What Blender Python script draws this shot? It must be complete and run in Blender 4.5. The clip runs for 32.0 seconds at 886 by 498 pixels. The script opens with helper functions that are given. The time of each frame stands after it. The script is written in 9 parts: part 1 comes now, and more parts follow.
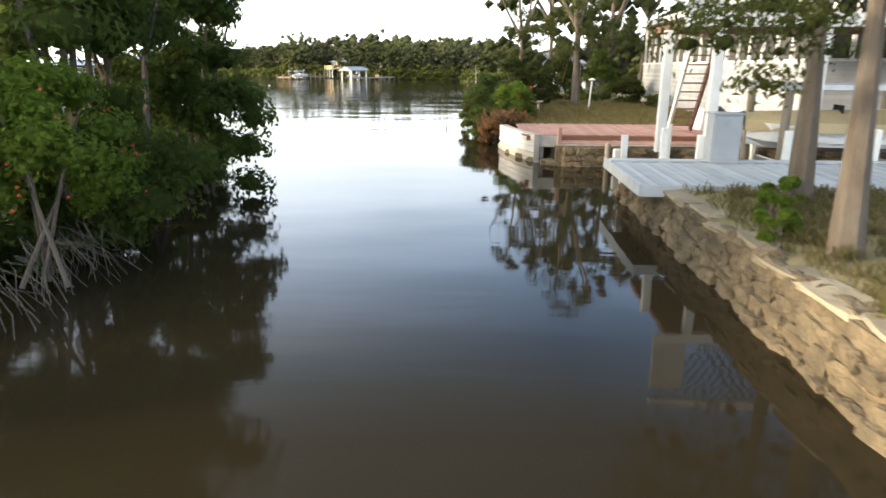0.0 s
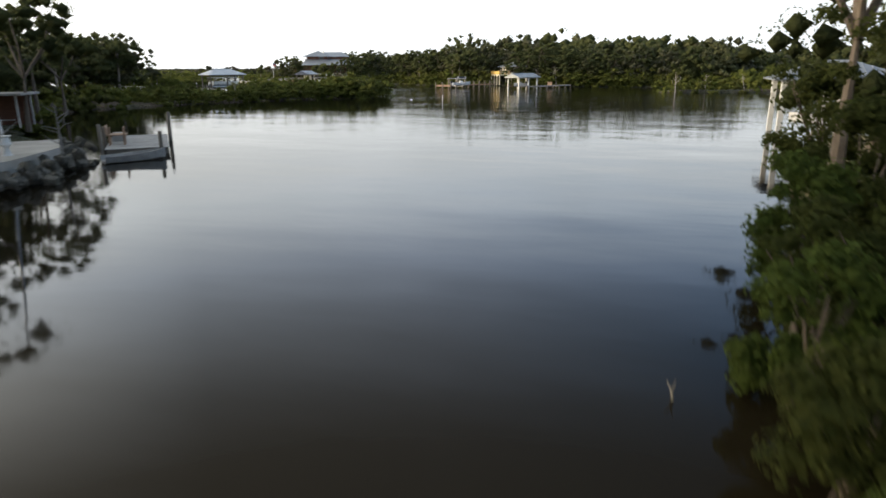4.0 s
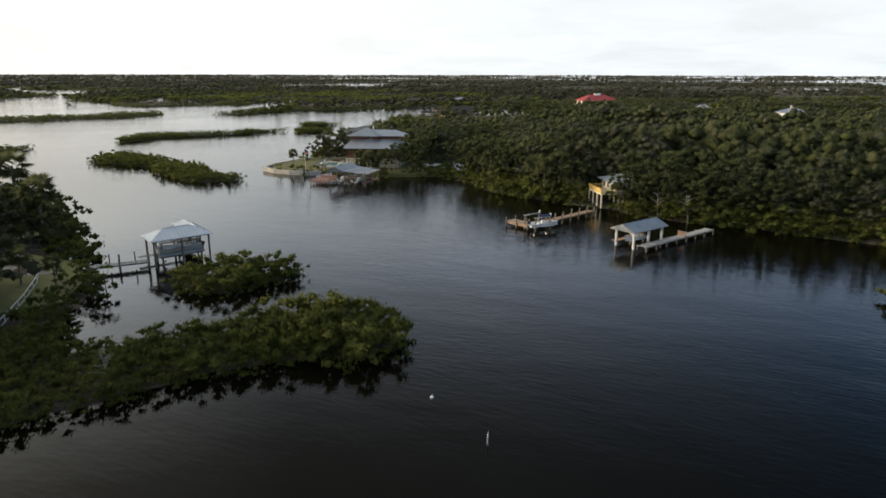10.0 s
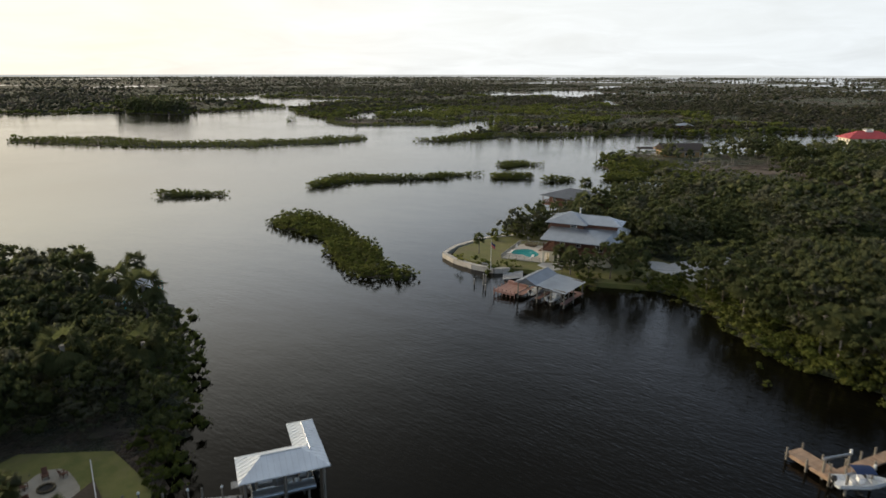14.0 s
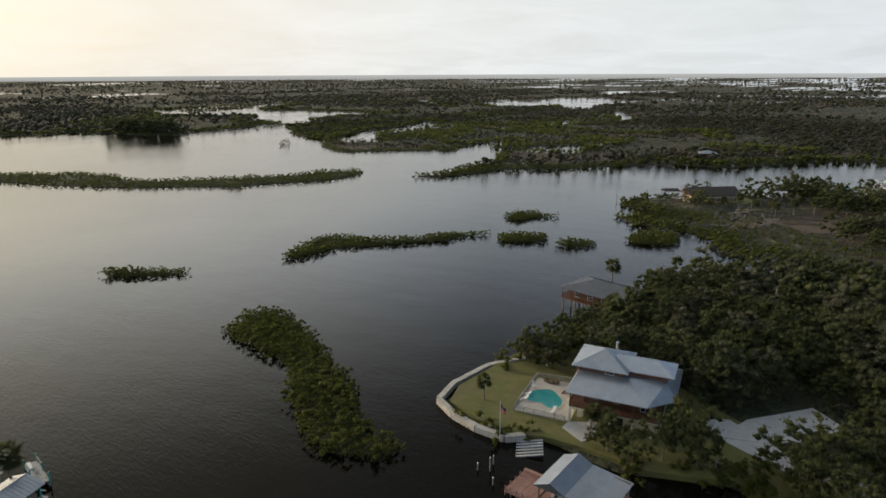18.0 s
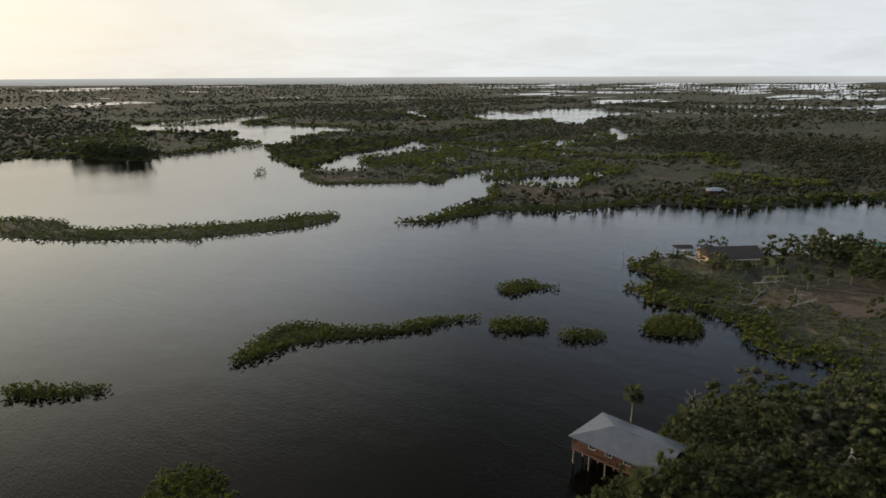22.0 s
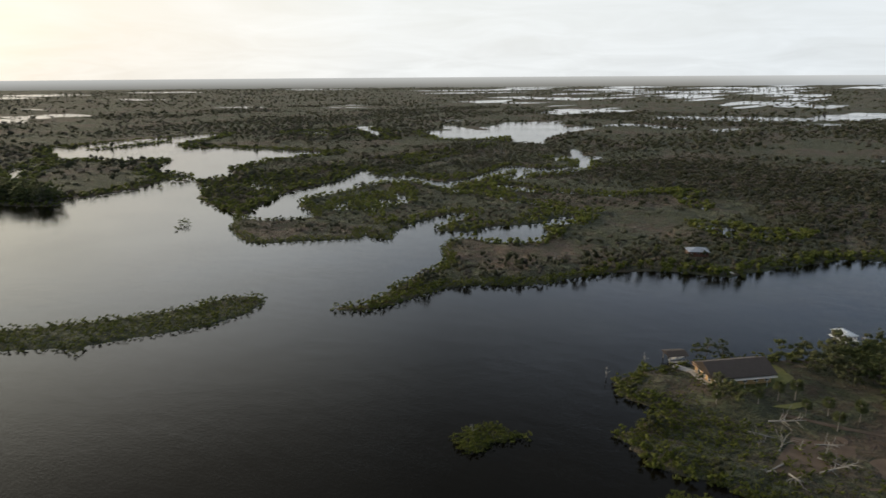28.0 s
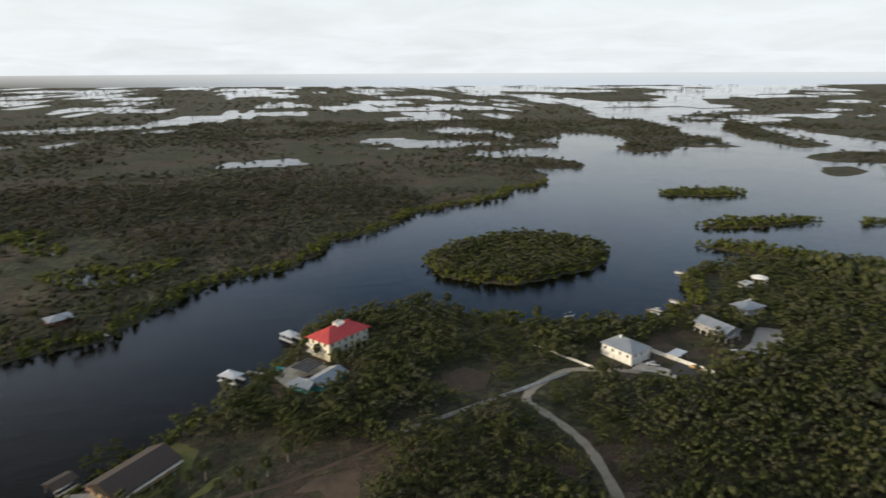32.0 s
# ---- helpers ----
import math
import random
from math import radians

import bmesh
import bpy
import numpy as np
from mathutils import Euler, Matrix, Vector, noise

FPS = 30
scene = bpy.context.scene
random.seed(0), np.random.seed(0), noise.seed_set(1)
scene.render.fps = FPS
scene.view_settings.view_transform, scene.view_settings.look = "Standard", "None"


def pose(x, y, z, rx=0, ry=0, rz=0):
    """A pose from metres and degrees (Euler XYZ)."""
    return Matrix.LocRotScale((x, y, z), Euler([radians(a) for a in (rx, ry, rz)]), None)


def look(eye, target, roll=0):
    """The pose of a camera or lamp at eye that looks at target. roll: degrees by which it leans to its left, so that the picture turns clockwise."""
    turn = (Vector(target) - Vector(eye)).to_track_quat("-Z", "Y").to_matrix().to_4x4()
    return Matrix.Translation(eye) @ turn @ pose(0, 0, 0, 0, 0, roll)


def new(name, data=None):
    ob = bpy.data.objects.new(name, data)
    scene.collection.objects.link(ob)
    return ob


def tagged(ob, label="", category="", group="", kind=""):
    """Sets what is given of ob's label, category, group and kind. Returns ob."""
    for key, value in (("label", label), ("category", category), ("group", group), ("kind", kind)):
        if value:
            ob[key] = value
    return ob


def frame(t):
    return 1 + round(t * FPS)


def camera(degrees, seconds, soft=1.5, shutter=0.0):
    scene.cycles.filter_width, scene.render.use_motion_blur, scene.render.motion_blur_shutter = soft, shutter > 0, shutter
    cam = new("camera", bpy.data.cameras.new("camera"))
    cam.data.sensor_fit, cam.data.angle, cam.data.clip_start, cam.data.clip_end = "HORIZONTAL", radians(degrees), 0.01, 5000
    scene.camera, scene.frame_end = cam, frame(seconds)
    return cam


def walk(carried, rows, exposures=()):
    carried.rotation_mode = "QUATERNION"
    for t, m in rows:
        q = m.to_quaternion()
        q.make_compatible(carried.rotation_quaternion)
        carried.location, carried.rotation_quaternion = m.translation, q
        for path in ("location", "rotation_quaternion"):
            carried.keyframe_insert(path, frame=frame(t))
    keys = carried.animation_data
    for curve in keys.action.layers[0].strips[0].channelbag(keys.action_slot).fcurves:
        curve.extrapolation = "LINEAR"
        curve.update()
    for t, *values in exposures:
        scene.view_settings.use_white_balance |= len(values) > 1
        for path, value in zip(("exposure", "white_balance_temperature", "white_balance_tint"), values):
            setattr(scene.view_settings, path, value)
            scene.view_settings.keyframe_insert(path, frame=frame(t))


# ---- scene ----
cam = camera(68.99, 32.0, soft=1.5, shutter=0.5)
PATH = [
    (0, (-25.88, 18.79, 3.88), (-27.047, 38.010, -1.550), 0.17),
    (0.5, (-26.02, 20.61, 3.76), (-27.862, 39.776, -1.664), 0.29),
    (1, (-26.32, 22.88, 3.71), (-28.649, 41.994, -1.708), 0.31),
    (1.5, (-26.70, 25.84, 3.73), (-29.203, 44.924, -1.692), 0.14),
    (2, (-27.19, 29.48, 3.77), (-29.879, 48.547, -1.644), -0.24),
    (2.5, (-27.86, 34.03, 3.86), (-31.554, 52.918, -1.574), -0.50),
    (3, (-28.76, 39.39, 3.84), (-33.916, 57.940, -1.594), -0.59),
    (3.5, (-28.43, 44.73, 4.53), (-34.418, 63.020, -0.926), -0.39),
    (5.5, (-31.12, 68.25, 9.22), (-37.662, 86.405, 3.963), -0.16),
    (6, (-32.17, 72.52, 12.02), (-38.721, 90.645, 6.663), -0.17),
    (6.5, (-33.55, 77.26, 14.27), (-40.144, 95.357, 8.872), -0.22),
    (7, (-35.21, 82.13, 16.27), (-41.842, 100.208, 10.872), -0.18),
    (7.5, (-36.97, 87.09, 18.19), (-43.718, 105.130, 12.818), -0.10),
    (8, (-38.69, 92.18, 20.18), (-45.817, 110.081, 14.815), -0.07),
    (8.5, (-40.71, 97.57, 22.16), (-48.206, 115.323, 16.799), -0.06),
    (9, (-42.76, 102.63, 24.00), (-50.621, 120.234, 18.667), -0.02),
    (9.5, (-44.91, 107.40, 25.86), (-53.178, 124.818, 20.560), 0.09),
    (10, (-47.19, 112.24, 27.90), (-55.936, 129.432, 22.600), 0.09),
    (10.5, (-49.57, 117.25, 29.99), (-58.882, 134.140, 24.675), 0.02),
    (11, (-52.17, 122.16, 32.08), (-62.329, 138.546, 26.760), -0.04),
    (11.5, (-55.11, 126.89, 34.05), (-66.114, 142.722, 28.736), -0.04),
    (12, (-58.26, 131.39, 36.03), (-69.900, 146.757, 30.708), -0.04),
    (12.5, (-61.66, 135.83, 37.95), (-73.897, 150.728, 32.638), 0.01),
    (13, (-65.00, 140.00, 40.00), (-77.825, 154.393, 34.673), 0.04),
    (13.5, (-68.54, 144.04, 41.83), (-81.877, 157.966, 36.521), 0.13),
    (14, (-72.14, 148.12, 43.65), (-85.735, 161.799, 38.342), 0.09),
    (14.5, (-76.71, 152.63, 45.39), (-90.392, 166.222, 40.087), -0.08),
    (16.5, (-91.04, 168.23, 53.48), (-104.747, 181.801, 48.184), -0.10),
    (17, (-94.21, 172.27, 55.50), (-107.935, 185.818, 50.204), -0.15),
    (17.5, (-97.31, 176.10, 57.72), (-111.041, 189.641, 52.421), -0.25),
    (18, (-100.31, 179.80, 59.94), (-114.048, 193.335, 54.633), -0.28),
    (18.5, (-103.40, 183.36, 62.08), (-117.108, 196.921, 56.776), -0.26),
    (19, (-106.64, 187.36, 64.03), (-120.307, 200.980, 58.740), -0.27),
    (19.5, (-109.97, 191.41, 65.99), (-123.595, 205.069, 60.718), -0.28),
    (20, (-113.49, 195.23, 68.13), (-127.082, 208.923, 62.869), -0.33),
    (20.5, (-117.22, 199.23, 70.21), (-130.806, 212.934, 64.962), -0.28),
    (21, (-121.12, 203.45, 72.36), (-134.703, 217.157, 67.114), -0.26),
    (21.5, (-124.75, 207.75, 74.41), (-138.341, 221.451, 69.173), -0.25),
    (22, (-128.39, 211.88, 76.61), (-141.946, 225.619, 71.371), -0.23),
    (22.5, (-132.04, 215.94, 78.70), (-145.551, 229.730, 73.463), -0.21),
    (23, (-135.50, 220.25, 81.00), (-149.030, 234.017, 75.758), -0.21),
    (23.5, (-138.96, 224.51, 83.10), (-152.497, 238.272, 77.863), -0.24),
    (24, (-142.52, 228.75, 85.19), (-156.068, 242.503, 79.960), -0.22),
    (24.5, (-145.98, 232.91, 87.30), (-159.525, 246.666, 82.061), -0.24),
    (25, (-149.24, 236.96, 89.57), (-162.748, 250.749, 84.329), -0.29),
    (25.5, (-152.50, 240.86, 91.73), (-166.000, 254.650, 86.468), -0.38),
    (27.5, (-164.87, 257.08, 99.59), (-178.106, 271.131, 94.354), -0.40),
    (28, (-167.16, 261.36, 101.66), (-179.801, 275.948, 96.426), -0.39),
    (28.5, (-169.34, 265.67, 103.92), (-180.934, 281.095, 98.659), -0.44),
    (29, (-171.00, 269.98, 106.08), (-180.834, 286.578, 100.805), -0.46),
    (29.5, (-172.30, 274.34, 108.02), (-179.962, 292.044, 102.760), -0.45),
    (30, (-173.01, 278.74, 110.07), (-178.398, 297.263, 104.798), -0.38),
    (30.5, (-173.14, 283.00, 112.11), (-176.168, 302.049, 106.817), -0.34),
    (31, (-172.86, 286.74, 114.34), (-173.460, 306.014, 109.048), -0.37),
    (31.5, (-172.46, 290.35, 116.90), (-170.612, 309.539, 111.585), -0.36),
    (32, (-171.64, 294.17, 119.41), (-167.359, 312.966, 114.063), -0.27),
]
EXPOSURES = [(0, 1.75), (1.0, 1.6), (2.0, 1.4), (3.0, 1.0), (5.5, 0.32), (8, 0.22), (12, 0.18), (14, 0.1), (18, -0.12), (26, -0.12), (30, 0.1), (32, 0.08)]
walk(cam, [(t, look(eye, target, roll)) for t, eye, target, roll in PATH], EXPOSURES)

# ---- sky and sun: a low, veiled sun in the west, thin high cloud ----
SUN_AZ = radians(103)      # to the left of +y
SUN_EL = radians(11)
world = bpy.data.worlds.new("sky")
scene.world = world
world.use_nodes = True
wt = world.node_tree
wt.nodes.clear()


def wn(kind, **kw):
    n = wt.nodes.new(kind)
    for k, v in kw.items():
        n.inputs[k].default_value = v
    return n


sky = wt.nodes.new("ShaderNodeTexSky")
sky.sky_type, sky.sun_disc = "NISHITA", False
sky.sun_elevation, sky.sun_rotation = SUN_EL, -SUN_AZ
sky.dust_density, sky.air_density, sky.ozone_density = 3.0, 1.2, 1.0
coord = wt.nodes.new("ShaderNodeTexCoord")
sep = wt.nodes.new("ShaderNodeSeparateXYZ")
wt.links.new(coord.outputs["Generated"], sep.inputs[0])


def wmath(op, a, b=None, clamp=False):
    n = wt.nodes.new("ShaderNodeMath")
    n.operation, n.use_clamp = op, clamp
    for i, v in enumerate((a, b)):
        if v is None:
            continue
        if hasattr(v, "links"):
            wt.links.new(v, n.inputs[i])
        else:
            n.inputs[i].default_value = v
    return n.outputs[0]


# thin cloud sheet: the view direction laid onto a high plane, so that bands narrow towards the horizon
zz = wmath("MAXIMUM", sep.outputs[2], 0.0)
inv = wmath("DIVIDE", 1.0, wmath("ADD", zz, 0.13))
comb = wt.nodes.new("ShaderNodeCombineXYZ")
wt.links.new(wmath("MULTIPLY", sep.outputs[0], inv), comb.inputs[0])
wt.links.new(wmath("MULTIPLY", sep.outputs[1], inv), comb.inputs[1])
cloud = wn("ShaderNodeTexNoise", Scale=1.1, Detail=7.0, Roughness=0.58, Distortion=0.6)
wt.links.new(comb.outputs[0], cloud.inputs["Vector"])
cfac = wt.nodes.new("ShaderNodeMapRange")
cfac.inputs[1].default_value, cfac.inputs[2].default_value = 0.30, 0.70
cfac.inputs[3].default_value, cfac.inputs[4].default_value = 0.84, 1.0
wt.links.new(cloud.outputs[0], cfac.inputs[0])
# cloud light: brighter and warmer towards the sun
sunv = Vector((-math.sin(SUN_AZ) * math.cos(SUN_EL), math.cos(SUN_AZ) * math.cos(SUN_EL), math.sin(SUN_EL)))
dot = wt.nodes.new("ShaderNodeVectorMath")
dot.operation = "DOT_PRODUCT"
dot.inputs[1].default_value = sunv
wt.links.new(coord.outputs["Generated"], dot.inputs[0])
near = wt.nodes.new("ShaderNodeValToRGB")
near.color_ramp.elements[0].position, near.color_ramp.elements[0].color = 0.0, (0.85, 0.90, 0.93, 1)
near.color_ramp.elements[1].position, near.color_ramp.elements[1].color = 1.0, (1.22, 1.12, 0.88, 1)
e = near.color_ramp.elements.new(0.55)
e.color = (0.97, 0.99, 0.98, 1)
e = near.color_ramp.elements.new(0.82)
e.color = (1.05, 1.00, 0.90, 1)
wt.links.new(dot.outputs["Value"], near.inputs[0])
gain = wt.nodes.new("ShaderNodeMix")
gain.data_type, gain.blend_type = "RGBA", "MIX"
scaled = wt.nodes.new("ShaderNodeVectorMath")
scaled.operation = "SCALE"
scaled.inputs["Scale"].default_value = 0.10
wt.links.new(sky.outputs[0], scaled.inputs[0])
wt.links.new(cfac.outputs[0], gain.inputs[0])
wt.links.new(scaled.outputs[0], gain.inputs[6])
wt.links.new(near.outputs[0], gain.inputs[7])
# veil turns bluer and darker with height; brighter unseen zenith added to light foliage
top = wt.nodes.new("ShaderNodeValToRGB")
top.color_ramp.elements[0].position, top.color_ramp.elements[0].color = 0.0, (1, 1, 1, 1)
top.color_ramp.elements[1].position, top.color_ramp.elements[1].color = 1.0, (0.62, 0.625, 0.63, 1)
for at_z, shade in ((0.13, (1.0, 1.0, 1.0, 1)), (0.20, (1.20, 1.25, 1.31, 1)), (0.29, (0.95, 1.05, 1.22, 1)), (0.40, (0.62, 0.66, 0.72, 1)), (0.53, (0.26, 0.265, 0.275, 1)), (0.66, (0.26, 0.264, 0.27, 1)), (0.82, (0.46, 0.465, 0.47, 1))):
    e = top.color_ramp.elements.new(at_z)
    e.color = shade
wt.links.new(sep.outputs[2], top.inputs[0])
out_col = wt.nodes.new("ShaderNodeVectorMath")
out_col.operation = "MULTIPLY"
wt.links.new(gain.outputs[2], out_col.inputs[0])
wt.links.new(top.outputs[0], out_col.inputs[1])
# overhead the sky is brighter on the sun's side than opposite it
side = wt.nodes.new("ShaderNodeMapRange")
side.inputs[1].default_value, side.inputs[2].default_value = -0.25, 0.85
wt.links.new(dot.outputs["Value"], side.inputs[0])
tone = wt.nodes.new("ShaderNodeValToRGB")
tone.color_ramp.elements[0].position, tone.color_ramp.elements[0].color = 0.0, (0.24, 0.42, 0.66, 1)
tone.color_ramp.elements[1].position, tone.color_ramp.elements[1].color = 0.96, (2.8, 2.7, 2.5, 1)
for at_d, shade in ((0.41, (1.05, 1.10, 1.20, 1)), (0.68, (1.15, 1.15, 1.15, 1))):
    e = tone.color_ramp.elements.new(at_d)
    e.color = shade
wt.links.new(side.outputs[0], tone.inputs[0])
high = wt.nodes.new("ShaderNodeMapRange")
high.inputs[1].default_value, high.inputs[2].default_value = 0.11, 0.40
wt.links.new(sep.outputs[2], high.inputs[0])
lift = wt.nodes.new("ShaderNodeMix")
lift.data_type = "RGBA"
lift.inputs[6].default_value = (1, 1, 1, 1)
wt.links.new(high.outputs[0], lift.inputs[0])
wt.links.new(tone.outputs[0], lift.inputs[7])
graded = wt.nodes.new("ShaderNodeVectorMath")
graded.operation = "MULTIPLY"
wt.links.new(out_col.outputs[0], graded.inputs[0])
wt.links.new(lift.outputs[2], graded.inputs[1])
# below the horizon: distant grey-green haze
low = wt.nodes.new("ShaderNodeMix")
low.data_type = "RGBA"
wt.links.new(wmath("GREATER_THAN", sep.outputs[2], -0.0045), low.inputs[0])
haze = wt.nodes.new("ShaderNodeValToRGB")
haze.color_ramp.elements[0].position, haze.color_ramp.elements[0].color = 0.70, (0.22, 0.22, 0.20, 1)
haze.color_ramp.elements[1].position, haze.color_ramp.elements[1].color = 0.90, (0.60, 0.66, 0.72, 1)
wt.links.new(wmath("ADD", wmath("MULTIPLY", sep.outputs[1], 0.5), wmath("ADD", wmath("MULTIPLY", sep.outputs[0], 0.35), 0.35)), haze.inputs[0])
veil = wt.nodes.new("ShaderNodeMapRange")
veil.inputs[1].default_value, veil.inputs[2].default_value = -0.018, -0.001
veil.inputs[3].default_value, veil.inputs[4].default_value = 0.0, 0.75
wt.links.new(sep.outputs[2], veil.inputs[0])
soft = wt.nodes.new("ShaderNodeMix")
soft.data_type = "RGBA"
wt.links.new(veil.outputs[0], soft.inputs[0])
wt.links.new(haze.outputs[0], soft.inputs[6])
soft.inputs[7].default_value = (0.74, 0.75, 0.74, 1)
wt.links.new(soft.outputs[2], low.inputs[6])
wt.links.new(graded.outputs[0], low.inputs[7])
bg = wn("ShaderNodeBackground", Strength=1.0)
wt.links.new(low.outputs[2], bg.inputs[0])
wo = wt.nodes.new("ShaderNodeOutputWorld")
wt.links.new(bg.outputs[0], wo.inputs[0])

lamp = bpy.data.lights.new("sun", "SUN")
lamp.energy, lamp.angle, lamp.color = 3.2, radians(9), (1.0, 0.82, 0.58)
sun = new("sun", lamp)
sun.matrix_world = look((0, 0, 300), Vector((0, 0, 300)) - sunv)


# ---- materials ----
def node_mat(name):
    m = bpy.data.materials.new(name)
    m.use_nodes = True
    nt = m.node_tree
    return m, nt, nt.nodes["Principled BSDF"]


def mixed(nt, fac, a, b, blend="MIX"):
    n = nt.nodes.new("ShaderNodeMix")
    n.data_type, n.blend_type = "RGBA", blend
    for sock, v in ((n.inputs[0], fac), (n.inputs[6], a), (n.inputs[7], b)):
        if hasattr(v, "links"):
            nt.links.new(v, sock)
        elif isinstance(v, (int, float)):
            sock.default_value = v
        else:
            sock.default_value = (*v, 1)
    return n.outputs[2]


def noisy(nt, scale, detail=4.0, rough=0.55, vec=None, lo=0.35, hi=0.65, stretch=None):
    n = nt.nodes.new("ShaderNodeTexNoise")
    n.inputs["Scale"].default_value, n.inputs["Detail"].default_value, n.inputs["Roughness"].default_value = scale, detail, rough
    if vec is not None:
        if stretch:
            mp = nt.nodes.new("ShaderNodeMapping")
            mp.inputs["Scale"].default_value = stretch
            nt.links.new(vec, mp.inputs[0])
            vec = mp.outputs[0]
        nt.links.new(vec, n.inputs["Vector"])
    r = nt.nodes.new("ShaderNodeMapRange")
    r.inputs[1].default_value, r.inputs[2].default_value = lo, hi
    nt.links.new(n.outputs[0], r.inputs[0])
    return r.outputs[0]


def position(nt):
    return nt.nodes.new("ShaderNodeNewGeometry").outputs["Position"]


def obj_coord(nt):
    return nt.nodes.new("ShaderNodeTexCoord").outputs["Object"]


def bumped(nt, bsdf, height, strength, dist=0.02):
    b = nt.nodes.new("ShaderNodeBump")
    b.inputs["Strength"].default_value, b.inputs["Distance"].default_value = strength, dist
    nt.links.new(height, b.inputs["Height"])
    nt.links.new(b.outputs[0], bsdf.inputs["Normal"])


def surface(name, a, b, scale=3.0, rough=0.7, metal=0.0, grain=40.0, bump=0.15, stretch=None, stain=None, dist=0.01, local=False):
    """A plain material: two colours mixed by stains, fine grain, bump."""
    m, nt, p = node_mat(name)
    pos = obj_coord(nt) if local else position(nt)
    col = mixed(nt, noisy(nt, scale, 5, vec=pos, stretch=stretch), a, b)
    fine = noisy(nt, grain, 4, vec=pos, stretch=stretch, lo=0.2, hi=0.8)
    dark = tuple(0.72 * v for v in a)
    col = mixed(nt, 0.35, col, mixed(nt, fine, dark, b))
    if stain:
        col = mixed(nt, noisy(nt, scale * 0.4, 6, 0.65, vec=pos, lo=0.5, hi=0.75), col, stain)
    info = nt.nodes.new("ShaderNodeObjectInfo")
    vary = nt.nodes.new("ShaderNodeMapRange")
    vary.inputs[3].default_value, vary.inputs[4].default_value = 0.82, 1.12
    nt.links.new(info.outputs["Random"], vary.inputs[0])
    hsv = nt.nodes.new("ShaderNodeHueSaturation")
    nt.links.new(vary.outputs[0], hsv.inputs["Value"])
    nt.links.new(col, hsv.inputs["Color"])
    nt.links.new(hsv.outputs[0], p.inputs["Base Color"])
    p.inputs["Roughness"].default_value, p.inputs["Metallic"].default_value = rough, metal
    bumped(nt, p, fine, bump, dist)
    return m


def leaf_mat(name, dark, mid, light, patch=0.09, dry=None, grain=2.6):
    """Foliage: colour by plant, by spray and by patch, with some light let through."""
    m, nt, p = node_mat(name)
    geo = nt.nodes.new("ShaderNodeNewGeometry")
    pos = geo.outputs["Position"]
    tint = nt.nodes.new("ShaderNodeAttribute")
    tint.attribute_name = "tint"
    col = mixed(nt, geo.outputs["Random Per Island"], dark, mid)
    col = mixed(nt, noisy(nt, patch * 6, 3, vec=pos), col, mixed(nt, 0.6, col, light))
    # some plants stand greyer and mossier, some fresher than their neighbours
    for lo, hi, tone, much in ((0.50, 0.78, dry or dark, 0.85), (0.86, 0.94, light, 0.75), (0.25, 0.10, dark, 0.4)):
        span = nt.nodes.new("ShaderNodeMapRange")
        span.inputs[1].default_value, span.inputs[2].default_value, span.inputs[4].default_value = lo, hi, much
        nt.links.new(tint.outputs["Fac"], span.inputs[0])
        col = mixed(nt, span.outputs[0], col, tone)
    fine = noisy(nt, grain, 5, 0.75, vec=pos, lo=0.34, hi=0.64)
    # near-black mixed into the bump hollows paints shade between leaf clumps
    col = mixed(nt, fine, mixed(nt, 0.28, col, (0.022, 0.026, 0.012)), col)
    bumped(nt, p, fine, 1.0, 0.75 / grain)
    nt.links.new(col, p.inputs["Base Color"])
    p.inputs["Roughness"].default_value = 0.7
    p.inputs["Specular IOR Level"].default_value = 0.10
    tr = nt.nodes.new("ShaderNodeBsdfTranslucent")
    nt.links.new(col, tr.inputs[0])
    mx = nt.nodes.new("ShaderNodeMixShader")
    mx.inputs[0].default_value = 0.45
    nt.links.new(p.outputs[0], mx.inputs[1])
    nt.links.new(tr.outputs[0], mx.inputs[2])
    nt.links.new(mx.outputs[0], nt.nodes["Material Output"].inputs[0])
    return m


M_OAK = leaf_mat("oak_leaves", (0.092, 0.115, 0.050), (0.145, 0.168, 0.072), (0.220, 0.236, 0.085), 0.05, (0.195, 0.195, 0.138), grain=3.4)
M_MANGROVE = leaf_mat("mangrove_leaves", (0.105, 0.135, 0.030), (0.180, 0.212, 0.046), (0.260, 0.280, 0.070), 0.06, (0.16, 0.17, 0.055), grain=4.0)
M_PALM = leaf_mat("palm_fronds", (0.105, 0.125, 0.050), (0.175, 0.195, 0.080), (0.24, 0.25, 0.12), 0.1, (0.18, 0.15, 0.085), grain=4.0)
# marsh tree tones greyed and lightened, painting the haze of distance into the leaves
M_MARSHTREE = leaf_mat("hazed_marsh_woods", (0.076, 0.086, 0.052), (0.112, 0.121, 0.073), (0.150, 0.154, 0.090), 0.02, (0.215, 0.192, 0.168), grain=1.4)
M_BARK = surface("bark", (0.10, 0.075, 0.055), (0.17, 0.14, 0.11), 6, 0.9, grain=30, bump=0.6, stretch=(1, 1, 0.25), dist=0.03)
M_DEADWOOD = surface("dead_wood", (0.20, 0.185, 0.16), (0.33, 0.31, 0.28), 5, 0.85, grain=40, bump=0.3)
M_PALMTRUNK = surface("palm_bark", (0.20, 0.17, 0.14), (0.30, 0.27, 0.23), 5, 0.9, grain=20, bump=0.5)


